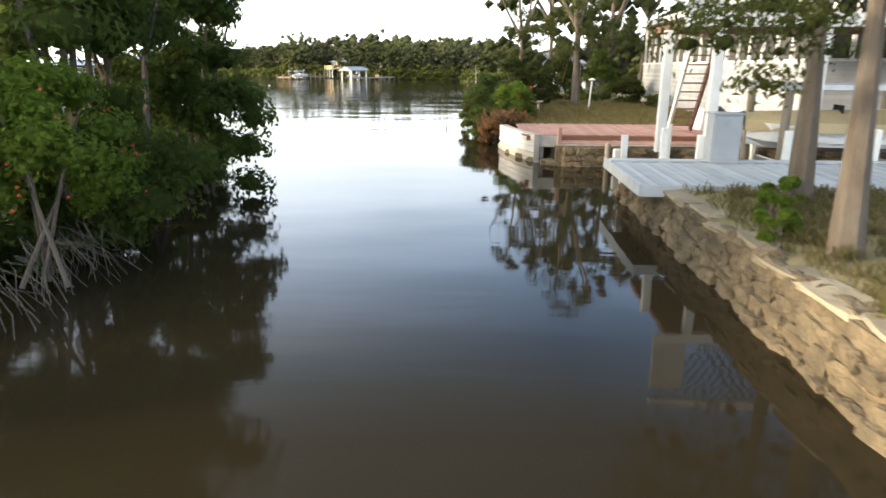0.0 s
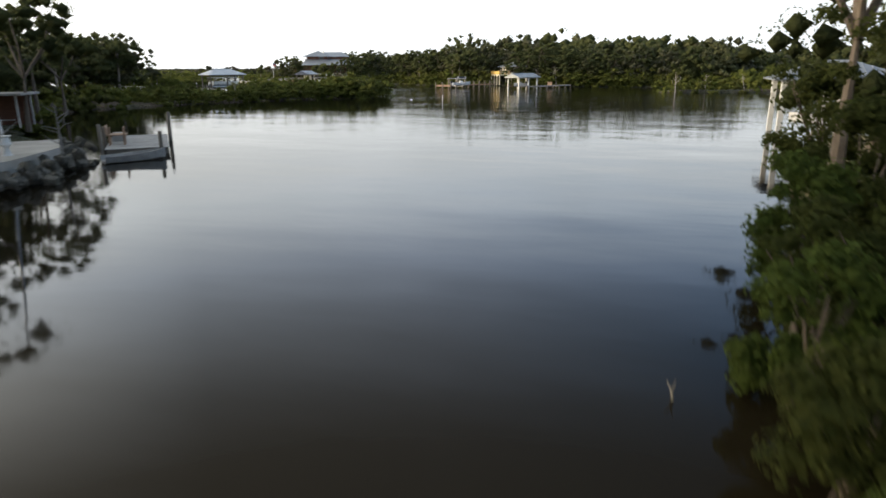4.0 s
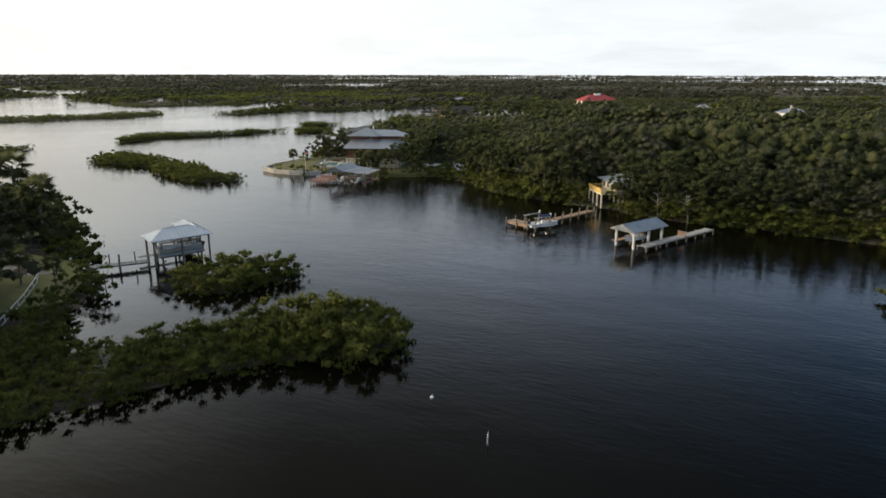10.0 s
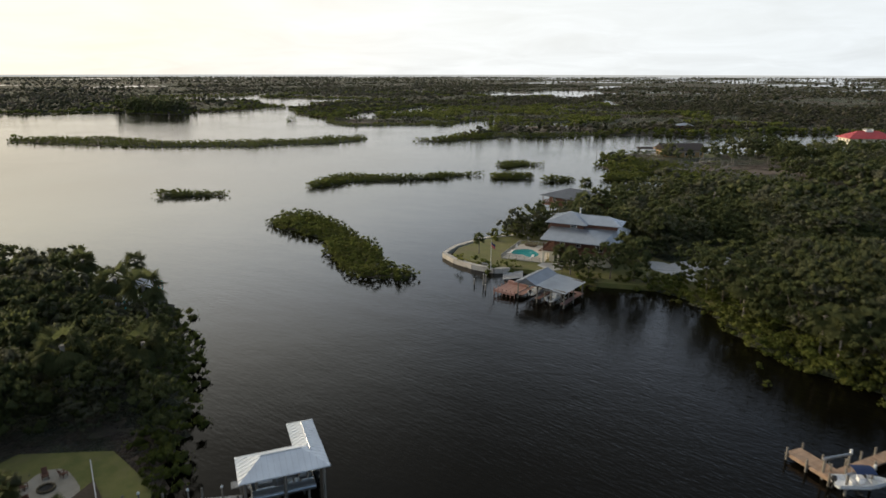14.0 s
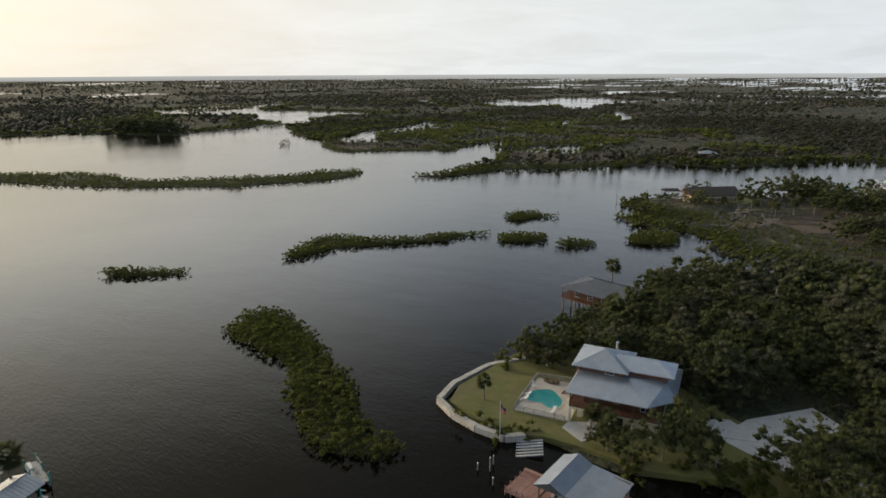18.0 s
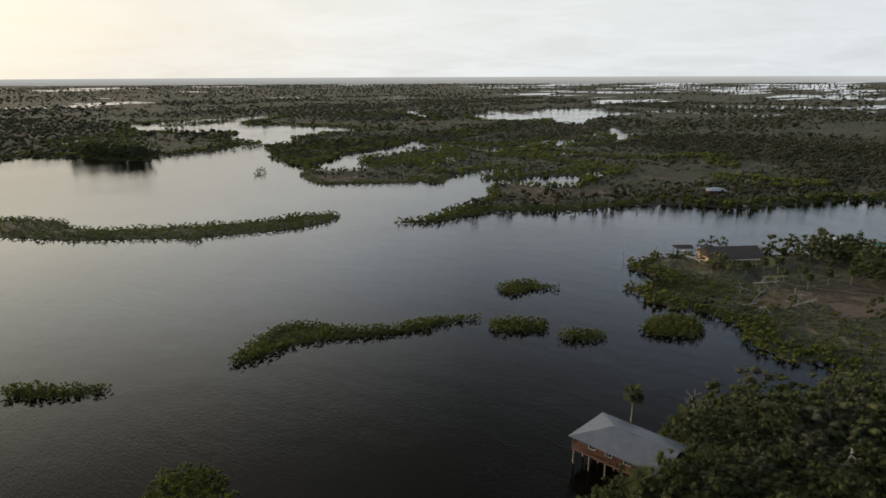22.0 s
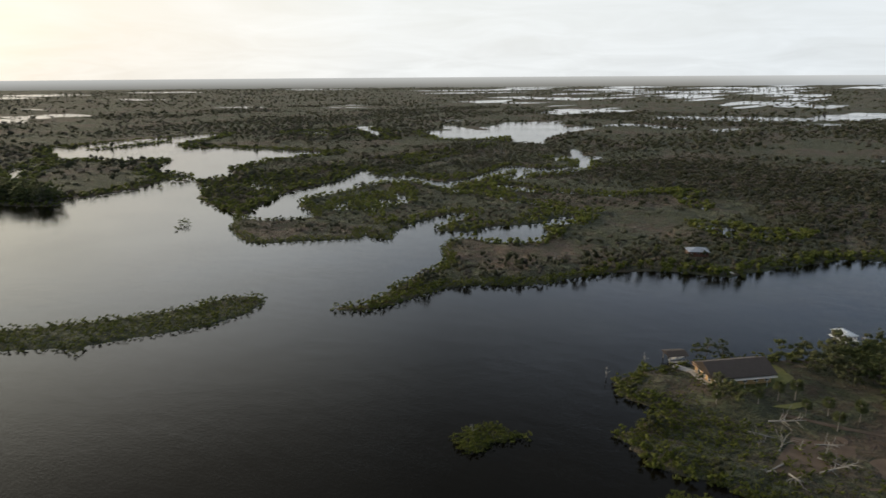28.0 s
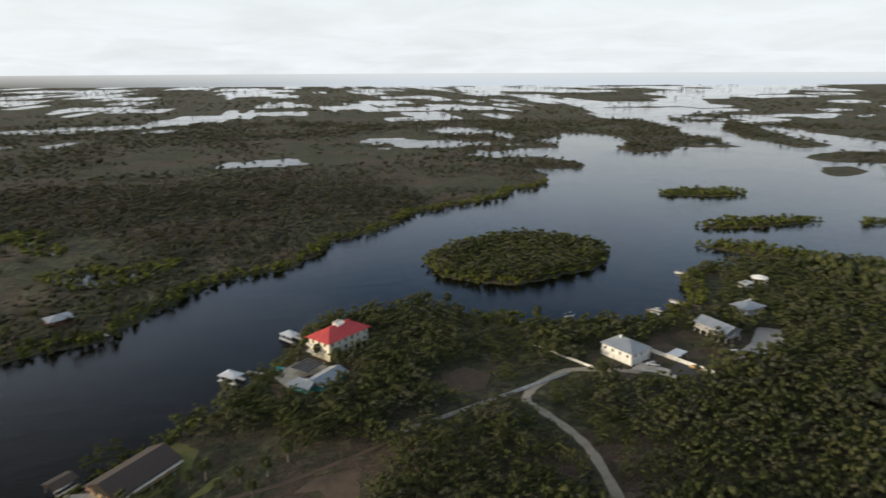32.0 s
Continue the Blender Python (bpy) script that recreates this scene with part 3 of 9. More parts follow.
CAYS = {
    "long": [(-557, 246), (-526, 262), (-504, 273), (-464, 300), (-448, 319), (-431, 338), (-419, 340), (-425, 346), (-415, 370), (-407, 390), (-409, 412), (-417, 422), (-423, 424), (-433, 415), (-436, 395), (-444, 373), (-456, 349), (-475, 323), (-494, 309), (-518, 311), (-536, 298), (-566, 270), (-581, 251)],
    "elbow": [(-239, 243), (-233, 243), (-225, 244), (-216, 244), (-212, 245), (-201, 237), (-197, 236), (-191, 234), (-185, 231), (-182, 230), (-179, 231), (-175, 234), (-171, 237), (-172, 241), (-178, 241), (-184, 241), (-189, 244), (-194, 247), (-200, 250), (-207, 251), (-213, 254), (-220, 255), (-230, 258), (-236, 259), (-242, 258), (-244, 252), (-241, 246)],
    "ridge": [(-283, 287), (-281, 291), (-281, 296), (-282, 305), (-278, 314), (-273, 322), (-268, 330), (-265, 337), (-263, 347), (-259, 356), (-258, 358), (-259, 358), (-265, 353), (-269, 345), (-270, 337), (-275, 328), (-283, 322), (-288, 321), (-295, 316), (-298, 310), (-295, 304), (-294, 299), (-288, 292)],
    "tuft": [(-249, 356), (-245, 356), (-240, 361), (-237, 366), (-240, 370), (-247, 367), (-252, 360)],
    "tuft2": [(-229, 365), (-223, 367), (-220, 372), (-222, 375), (-227, 374), (-229, 367)],
    "hook": [(-273, 388), (-268, 385), (-263, 388), (-263, 394), (-257, 402), (-257, 401), (-268, 401), (-273, 395), (-272, 388)],
    "bud": [(-214, 386), (-210, 386), (-205, 390), (-201, 391), (-200, 396), (-202, 398), (-206, 407), (-214, 404), (-216, 395), (-215, 388)],
    "big": [(-95, 692), (-93, 654), (-75, 637), (-54, 627), (-35, 631), (-18, 639), (2, 642), (22, 660), (33, 681), (29, 708), (0, 733), (-30, 736), (-68, 721)],
    "delta": [(776, 1829), (693, 1675), (809, 1641), (683, 1475), (617, 1325), (601, 1205), (595, 1149), (675, 1168), (708, 1279), (773, 1463), (825, 1536), (813, 1398), (805, 1305), (792, 1188), (811, 1076), (4636, 4217), (4887, 5088), (3418, 4382), (2025, 2872), (2100, 3154), (1523, 2790), (1345, 2526), (1221, 2159), (1494, 2257), (1074, 1959), (896, 1885)],
    "river_key": [(518, 1059), (509, 1025), (535, 1001), (587, 966), (618, 917), (791, 1059), (687, 1087), (617, 1106), (547, 1083)],
    "river_key2": [(437, 941), (424, 910), (453, 906), (507, 932), (511, 975), (472, 975)],
    "river_key3": [(133, 733), (139, 720), (171, 716), (208, 718), (247, 719), (241, 731), (209, 739), (164, 741)],
    "river_key4": [(261, 707), (291, 694), (324, 676), (348, 695), (270, 717)],
    "river_key5": [(96, 679), (108, 663), (120, 644), (137, 635), (142, 621), (153, 606), (180, 605), (194, 618), (171, 633), (151, 651), (137, 672), (122, 682)],
    "mouth_key": [(903, 3136), (964, 2924), (1028, 2735), (984, 2509), (1236, 2664), (1500, 3062), (1498, 3379), (1483, 3667), (1206, 3488)],
    "mouth_key2": [(1777, 3363), (1618, 3945), (1231, 3870), (1778, 4272), (2140, 4267)],
}
BASINS = {
    "basin": [(-1021, 506), (-1063, 550), (-1070, 565), (-1181, 589), (-1260, 621), (-1204, 625), (-1232, 663), (-1239, 700), (-1249, 749), (-1241, 804), (-1253, 847), (-1248, 893), (-1198, 862), (-1163, 802), (-1125, 744), (-1066, 731), (-1026, 770), (-967, 788), (-911, 805), (-852, 825), (-849, 796), (-858, 766), (-862, 726), (-847, 692), (-822, 646), (-783, 644), (-772, 607), (-771, 581), (-812, 600), (-851, 596), (-857, 585), (-899, 608), (-951, 651), (-976, 652), (-983, 619), (-1023, 595), (-1064, 584), (-1051, 546), (-998, 502), (-917, 465), (-998, 485)],
    "creek": [(-595, 521), (-584, 517), (-563, 522), (-552, 539), (-546, 551), (-562, 564), (-585, 571), (-596, 574), (-609, 596), (-610, 618), (-612, 646), (-622, 669), (-618, 703), (-594, 717), (-554, 708), (-521, 693), (-553, 720), (-549, 740), (-562, 794), (-564, 832), (-529, 839), (-512, 868), (-506, 900), (-535, 954), (-585, 1023), (-625, 1067), (-595, 1015), (-547, 945), (-527, 906), (-535, 877), (-557, 871), (-589, 863), (-580, 809), (-568, 760), (-572, 735), (-616, 741), (-634, 727), (-664, 723), (-699, 743), (-690, 723), (-674, 700), (-660, 674), (-651, 638), (-641, 593), (-623, 571), (-613, 551), (-599, 531)],
    "lake": [(-860, 1065), (-816, 1075), (-800, 1122), (-807, 1180), (-755, 1098), (-708, 1091), (-683, 1090), (-728, 1153), (-749, 1222), (-762, 1281), (-765, 1402), (-798, 1429), (-834, 1403), (-912, 1501), (-947, 1455), (-987, 1427), (-960, 1348), (-952, 1282), (-899, 1256), (-921, 1224), (-979, 1262), (-1044, 1287), (-994, 1218), (-959, 1211), (-972, 1170), (-969, 1128)],
    "puddle": [(-1161, 972), (-1087, 984), (-1058, 992), (-1126, 1042), (-1161, 1016)],
    "puddle2": [(-1150, 1104), (-1057, 1078), (-979, 1025), (-928, 1002), (-1013, 1067), (-1010, 1083), (-1114, 1131), (-1174, 1194), (-1170, 1159)],
    "puddle3": [(-1154, 1395), (-1057, 1377), (-1145, 1425)],
    "side_creek": [(-522, 745), (-496, 735), (-473, 743), (-487, 758), (-514, 756), (-528, 762)],
    "pan": [(-314, 701), (-301, 701), (-298, 708), (-286, 695), (-275, 702), (-258, 711), (-267, 694), (-278, 681), (-295, 681)],
    "far_water": [(-3635, 1085), (-3930, 1296), (-4062, 1596), (-4415, 1733), (-4570, 1649), (-4254, 1386), (-4320, 1251)],
    "west_pond": [(-996, 443), (-924, 434), (-1016, 473)],
    "channel": [(-784, 1714), (-734, 1735), (-645, 1771), (-515, 1816), (-491, 1838), (-416, 1928), (-290, 2172), (-137, 2224), (-302, 2384), (-359, 2124), (-478, 2076), (-529, 1996), (-501, 1887), (-650, 1899), (-755, 1789), (-812, 1780)],
    "mirror": [(93, 1629), (115, 1521), (196, 1522), (206, 1397), (247, 1508), (217, 1594), (166, 1680)],
    "mirror2": [(319, 1989), (357, 1911), (427, 2003), (375, 2068)],
    "mirror3": [(-48, 1308), (-21, 1308), (-31, 1335)],
    "mirror4": [(92, 1233), (112, 1227), (108, 1258)],
}
PONDS = {
    "slip": [(-26, 42.4, 2.9), (4, 42.4, 2.9)],
    "far2": [(-301, 2235, 60), (-159, 2226, 40)],
    "far3": [(-1814, 2684, 110), (-1513, 2619, 90)],
}


def isle_sd(x, y):
    """Metres inside the nearest island or river key."""
    return np.max([chain_sd(x, y, c) for c in ISLANDS.values()] + [poly_sd(x, y, k) for k in CAYS.values()], axis=0)


def land_sd(x, y):
    """Metres inside the shore (positive on land), with an uneven edge."""
    north = poly_sd(x, y, NORTH)
    wob = (fbm(x, y, 26, 3, 3) - 0.5) * 7 + (fbm(x, y, 7, 2, 8) - 0.5) * 2.5
    far = np.clip((y - 560) / 500, 0, 1)
    # creeks and pans scattered through the marsh, thicker towards the sea
    seaward = np.clip((y + 0.6 * x - 1100) / 1900, 0, 1)
    pans = fbm(x, y * 1.4, 210, 4, 21) - (0.27 + 0.155 * seaward)
    pans = np.where((y > 1150) | (x < -1350), pans * 210, 60)
    north = np.minimum(north + wob * (0.6 + 0.9 * far), np.maximum(pans, -30))
    # narrow winding guts among the near creeks
    winding = np.abs(fbm(x, y, 120, 3, 61) - 0.5) * 240 - 2.0 - 2.0 * np.clip((y - 700) / 500, 0, 1)
    guts = ((x < -470) & (x > -760) & (y > 560) & (y < 1050)) | ((x < -330) & (x > -480) & (y > 620) & (y < 860))
    north = np.minimum(north, np.where(guts, winding + 30 * np.clip(fbm(x, y, 90, 2, 63) - 0.47, 0, 1), 60))
    for ring in BASINS.values():
        north = np.minimum(north, -poly_sd(x, y, ring) + wob * (0.8 + far))
    for chain in PONDS.values():
        north = np.minimum(north, -chain_sd(x, y, chain) + wob * (1.5 + far))
    east = poly_sd(x, y, EAST)
    east = np.minimum(east, -chain_sd(x, y, PONDS["slip"]))
    nat = np.clip((y - 100) / 20, 0, 1)
    east = east + 0.35 * wob * nat
    west = poly_sd(x, y, WEST) + 0.3 * wob * np.clip((y - 50) / 20, 0, 1)
    best = np.maximum(np.maximum(north, east), west)
    for name, chain in ISLANDS.items():
        best = np.maximum(best, chain_sd(x, y, chain) + wob * 0.35)
    for name, ring in CAYS.items():
        key = poly_sd(x, y, ring) + wob * (0.6 if ring[0][1] > 450 else 0.2)
        if name == "delta":
            key = np.minimum(key, (fbm(x, y * 1.5, 240, 4, 23) - 0.40) * 240 + 40 * np.clip((1250 - y) / 300, 0, 1))
        best = np.maximum(best, key)
    # low keys off the river's mouth
    keys = (fbm(x, y * 2.2, 260, 4, 55) - 0.60) * 260
    keys = np.where((y > 1800) & (north < -40) & (x > -3000), keys, -60)
    return np.maximum(best, keys)


def shore_height(s, x, y):
    rise = np.clip((s + 1.8) / 3.2, 0, 1)
    z = -1.6 + 1.95 * rise * rise * (3 - 2 * rise)
    dry = np.clip((s - 3) / 14, 0, 1)
    south = ((x > -200) & (y < 640)) | (y < 120)
    humps = np.clip((s - 3) / 8, 0, 1) * ~south * np.clip(fbm(x, y, 22, 4, 13) - 0.42, 0, 1) * 5.0
    return z + humps + 0.5 * dry * south + (fbm(x, y, 9, 3, 31) - 0.5) * 0.25 * np.clip(s, 0, 1)


def axis_steps(lo, hi, step, far_lo, far_hi):
    """Even steps from lo to hi, then slowly and further out quickly growing ones."""
    def outward(start, end, sign):
        d, v, line = step, start, []
        while sign * (end - v) > 0:
            d *= 1.02 if d < 13 else 1.12
            v += sign * d
            line.append(v)
        return line
    return np.array(outward(lo, far_lo, -1)[::-1] + list(np.arange(lo, hi + step / 2, step)) + outward(hi, far_hi, 1))


GX, GY = axis_steps(-640, 140, 3.0, -20000, 20000), axis_steps(20, 780, 3.0, -9000, 20000)
gx, gy = np.meshgrid(GX, GY)
gz = shore_height(land_sd(gx, gy), gx, gy)
gn, gm = len(GX), len(GY)
ids = np.arange(gn * gm).reshape(gm, gn)
gq = np.stack([ids[:-1, :-1], ids[:-1, 1:], ids[1:, 1:], ids[1:, :-1]], -1).reshape(-1, 4)
me = mesh_arrays("ground", np.stack([gx, gy, gz], -1).reshape(-1, 3), gq, smooth=True)
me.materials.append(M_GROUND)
tagged(new("ground", me), "low brown and olive marsh ground of a tidal delta", "ground", kind="structure")

bm = bmesh.new()
wv = [bm.verts.new(p) for p in ((-20000, -9000, 0), (20000, -9000, 0), (20000, 20000, 0), (-20000, 20000, 0))]
bm.faces.new(wv)
tagged(part("water", bm, M_WATER), "dark calm tannin-brown river water reflecting the sky", "water", kind="structure")


# ---- foliage ----
ICO_V = np.array([(0, 0, -1), (.7236, -.5257, -.4472), (-.2764, -.8506, -.4472), (-.8944, 0, -.4472), (-.2764, .8506, -.4472), (.7236, .5257, -.4472),
                  (.2764, -.8506, .4472), (-.7236, -.5257, .4472), (-.7236, .5257, .4472), (.2764, .8506, .4472), (.8944, 0, .4472), (0, 0, 1)])
ICO_F = np.array([(0, 1, 2), (1, 0, 5), (0, 2, 3), (0, 3, 4), (0, 4, 5), (1, 5, 10), (2, 1, 6), (3, 2, 7), (4, 3, 8), (5, 4, 9), (1, 10, 6), (2, 6, 7),
                  (3, 7, 8), (4, 8, 9), (5, 9, 10), (6, 10, 11), (7, 6, 11), (8, 7, 11), (9, 8, 11), (10, 9, 11)])

OCT_V = np.array([(1, 0, -0.1), (-0.5, 0.87, 0.1), (-0.5, -0.87, 0), (0, 0, 1), (0, 0, -1.0)])
OCT_F = np.array([(0, 1, 3), (1, 2, 3), (2, 0, 3), (1, 0, 4), (2, 1, 4), (0, 2, 4)])


def leaf_cards(rng, centres, outward, size, droop=0.0):
    """Folded leaf sprays: four corners each, turned roughly outward."""
    n = len(centres)
    nrm = outward + rng.normal(0, 0.45, (n, 3))
    nrm /= np.linalg.norm(nrm, axis=1, keepdims=True)
    a = np.cross(nrm, rng.normal(0, 1, (n, 3)))
    a /= np.linalg.norm(a, axis=1, keepdims=True)
    b = np.cross(nrm, a)
    s = size * rng.uniform(0.6, 1.35, (n, 1))
    w = s * rng.uniform(0.35, 0.7, (n, 1))
    lift = nrm * s * 0.22
    v = np.stack([centres - a * s, centres - b * w + lift, centres + a * s - droop * s * np.array([0, 0, 1.0]), centres + b * w + lift], 1)
    return v.reshape(-1, 3), np.arange(4 * n).reshape(n, 4)


def crown(seed, lumps, leaves, rx, rz, leaf, z0=0.0, lump=0.42, core=0.72, flat=0.75, droop=0.0, low=-0.35, under=0.25, plain=False, boughs=0):
    """A crown of uneven sprays of leaves, gathered on boughs where boughs is given. Returns vertices, quads, triangles."""
    rng = np.random.default_rng(seed)
    V, Q, T, at = [], [], [], 0
    n = boughs or lumps
    ang = rng.uniform(0, math.tau, n) if not boughs else math.tau * (np.arange(n) * 0.382 + rng.uniform(-0.08, 0.08, n))
    up = rng.uniform(low, 1.0, n) if not boughs else np.linspace(low, 0.95, n) + rng.uniform(-0.1, 0.05, n)
    rad = np.sqrt(np.clip(1 - np.maximum(up, -0.35)**2, 0, 1)) * rng.uniform(0.45 if boughs else 0.35, 0.85, n)
    C = np.stack([np.cos(ang) * rad * rx, np.sin(ang) * rad * rx, z0 + rz * (0.45 + 0.48 * up)], 1)
    out = np.tile([0.0, 0.0, 1.0], (n, 1))
    if boughs:
        d = rng.normal(0, 1, (lumps, 3))
        d[:, 2] = np.abs(d[:, 2]) * 1.1 - 0.35
        d /= np.linalg.norm(d, axis=1, keepdims=True)
        own = np.arange(lumps) % n
        reach = rx * rng.uniform(0.24, 0.42, n)[own][:, None]
        C, out = C[own] + d * reach * np.array([1, 1, 0.72]), d
    else:
        out = out[np.arange(lumps) % n]
    for c, o in zip(C, out):
        r = lump * rx * rng.uniform(0.65, 1.3)
        cv, cf = (OCT_V, OCT_F) if plain else (ICO_V, ICO_F)
        v = cv * rng.uniform(0.75, 1.2, (len(cv), 1)) * r * core * np.array([1, 1, flat]) + c
        V.append(v), T.append(cf + at)
        at += len(cv)
        d = rng.normal(0, 1, (leaves, 3)) + 0.5 * o
        d[:, 2] = np.abs(d[:, 2]) * 0.9 - under * rng.random(leaves)
        d /= np.linalg.norm(d, axis=1, keepdims=True)
        p = c + d * r * rng.uniform(0.55, 1.15, (leaves, 1)) * np.array([1, 1, flat])
        v, q = leaf_cards(rng, p, d + 0.35 * o, leaf, droop)
        V.append(v), Q.append(q + at)
        at += len(v)
    return np.concatenate(V), np.concatenate(Q), np.concatenate(T)


def scatter(name, templates, at, size, material, label, category, seed=1, turn=True):
    """Many plants joined into one mesh of kind stuff."""
    rng = np.random.default_rng(seed)
    V, Q, T, K, base = [], [], [], [], 0
    pick = rng.integers(0, len(templates), len(at))
    yaw = rng.uniform(0, math.tau, len(at)) if turn else np.zeros(len(at))
    for k, (tv, tq, tt) in enumerate(templates):
        sel = np.where(pick == k)[0]
        if not len(sel):
            continue
        c, s = np.cos(yaw[sel])[:, None], np.sin(yaw[sel])[:, None]
        sc = np.asarray(size)[sel][:, None]
        x = (tv[:, 0] * c - tv[:, 1] * s) * sc + at[sel, 0:1]
        y = (tv[:, 0] * s + tv[:, 1] * c) * sc + at[sel, 1:2]
        z = tv[:, 2] * sc * rng.uniform(0.85, 1.15, (len(sel), 1)) + at[sel, 2:3]
        V.append(np.stack([x, y, z], -1).reshape(-1, 3))
        K.append(np.repeat(rng.random(len(sel)), len(tv)))
        off = base + np.arange(len(sel))[:, None, None] * len(tv)
        Q.append((tq[None] + off).reshape(-1, 4))
        T.append((tt[None] + off).reshape(-1, 3))
        base += len(sel) * len(tv)
    if not V:
        return None
    me = mesh_arrays(name, np.concatenate(V), np.concatenate(Q), np.concatenate(T))
    me.attributes.new("tint", "FLOAT", "POINT").data.foreach_set("value", np.concatenate(K).astype(np.float32))
    me.materials.append(material)
    return tagged(new(name, me), label, category, kind="stuff")


def spots(x0, x1, y0, y1, spacing, seed):
    """Jittered grid points over a stretch of the plan."""
    rng = np.random.default_rng(seed)
    xs, ys = np.meshgrid(np.arange(x0, x1, spacing), np.arange(y0, y1, spacing))
    p = np.stack([xs.ravel(), ys.ravel()], -1)
    return p + rng.uniform(-0.48, 0.48, p.shape) * spacing


BUSH = [crown(100 + i, 14, 15, 1.5, 2.1, 0.095, 0.05, 0.31, 0.62, low=-0.6, under=0.3, plain=True, boughs=5) for i in range(5)]
BUSH_LO = [crown(120 + i, 7, 6, 1.5, 2.1, 0.20, 0.0, 0.44, 0.82, low=-0.7, under=0.4, plain=True, boughs=3) for i in range(4)]
BUSH_FAR = [crown(125 + i, 4, 4, 1.5, 2.1, 0.36, 0.0, 0.52, 0.85, low=-0.7, plain=True) for i in range(4)]
OAK_MID = [crown(140 + i, 32, 7, 4.2, 6.5, 0.28, 1.8, 0.235, 0.82, low=-0.7, under=0.4, plain=True, boughs=8) for i in range(6)]
OAK_NEAR = [crown(150 + i, 66, 11, 4.2, 6.6, 0.19, 1.6, 0.17, 0.8, low=-0.8, under=0.4, plain=True, boughs=11) for i in range(8)]
OAK_LO = [crown(160 + i, 17, 3, 4.2, 6.5, 0.40, 1.6, 0.31, 0.88, low=-0.6, plain=True, boughs=6) for i in range(5)]
SCRUB = [crown(190 + i, 3, 2, 2.3, 2.3, 0.40, 0.0, 0.50, 1.0, low=-0.4, plain=True) for i in range(5)]
MARSH_OAK = [crown(170 + i, 6, 2, 3.6, 5.4, 0.5, 0.6, 0.38, 0.95, low=-0.6, plain=True) for i in range(6)]
OAK_FAR = [crown(180 + i, 4, 2, 4.6, 4.6, 0.8, 0.2, 0.55, 1.0, low=-0.5, plain=True) for i in range(4)]

# clearings: lawns, house lots, roads (x, y, radius chains)
CLEAR = [
    [(-176, 258, 6), (-168, 268, 10), (-156, 270, 9), (-148, 277, 11)], [(-152, 258, 6), (-144, 250, 8)],
    [(-79, 246, 3.5), (-78, 251, 3)], [(-50, 276, 3)],
    [(-186, 318, 9), (-178, 320, 8)],
    [(-230, 474, 9), (-216, 486, 10)], [(-200, 440, 22), (-185, 452, 16), (-165, 470, 14)], [(-205, 470, 12), (-190, 480, 7)], [(-203, 486, 8), (-188, 488, 7)],
    [(-168, 556, 10), (-150, 565, 11)], [(-178, 524, 8), (-163, 530, 9), (-175, 540, 8)],
    [(5, 318, 10), (30, 318, 16), (70, 330, 20)],
    [(-89, 430, 3), (-85, 458, 3), (-86, 473, 3), (-91, 490, 3), (-93, 498, 3), (-87, 506, 3), (-69, 516, 3)],
    [(-143, 486, 2.5), (-126, 493, 2.5), (-97, 504, 2.5), (-60, 517, 2.5)],
    [(-47, 524, 11), (-36, 518, 11)], [(-26, 505, 6), (-16, 512, 9), (-14, 528, 10), (-2, 532, 7)], [(14, 534, 7), (24, 522, 6), (8, 513, 6), (34, 528, 5)],
    [(-46, 506, 4), (-26, 500, 4)], [(-131, 285, 6), (-126, 294, 6), (-134, 276, 3)],
    [(45, 550, 7)], [(78, 590, 5)], [(-115, 515, 12), (-108, 525, 8)],
    [(-284, 617, 7), (-270, 605, 6)], [(-144, 160, 9), (-132, 162, 6), (-122, 158, 3)], [(-200, 190, 8), (-190, 188, 6)],
    [(0, -40, 40), (0, 30, 40), (-5, 60, 20), (-12, 90, 4)],
    [(-75, 84, 10), (-60, 70, 6)],
]


def cleared(x, y, grow=0.0):
    return np.max([chain_sd(x, y, c) for c in CLEAR], axis=0) + grow > 0


def height_at(x, y):
    return shore_height(land_sd(x, y), x, y)


# ---- builders for docks, roofs, houses, boats ----
def frame_at(x, y, z, deg):
    return pose(x, y, z, 0, 0, deg)


SHARED = {}


def piece(name, key, make, material, parent, m, label=""):
    """A repeated piece on shared mesh data."""
    if key not in SHARED:
        bm = make()
        me = bpy.data.meshes.new(name)
        bm.to_mesh(me)
        bm.free()
        me.materials.append(material)
        SHARED[key] = me
    ob = new(name, SHARED[key])
    ob.parent, ob.matrix_basis = parent, m
    return tagged(ob, label)


def pile(parent, x, y, z0, z1, r=0.14, material=None, name="post"):
    h = round(z1 - z0, 2)
    mat = material or M_PILE
    return piece(name, ("pile", h, r, mat.name), lambda: tube(bmesh.new(), [(0, 0, 0), (0, 0, h * 0.5), (0.01, 0, h - 0.04), (0.01, 0, h)], [r * 1.06, r, r * 0.97, r * 0.8], 10), mat, parent, pose(x, y, z0))


def square_post(parent, x, y, z0, z1, w, material, name="post"):
    h = round(z1 - z0, 2)
    return piece(name, ("sq", h, w, material.name), lambda: boxed(-w / 2, -w / 2, 0, w / 2, w / 2, h, 0.015), material, parent, pose(x, y, z0))


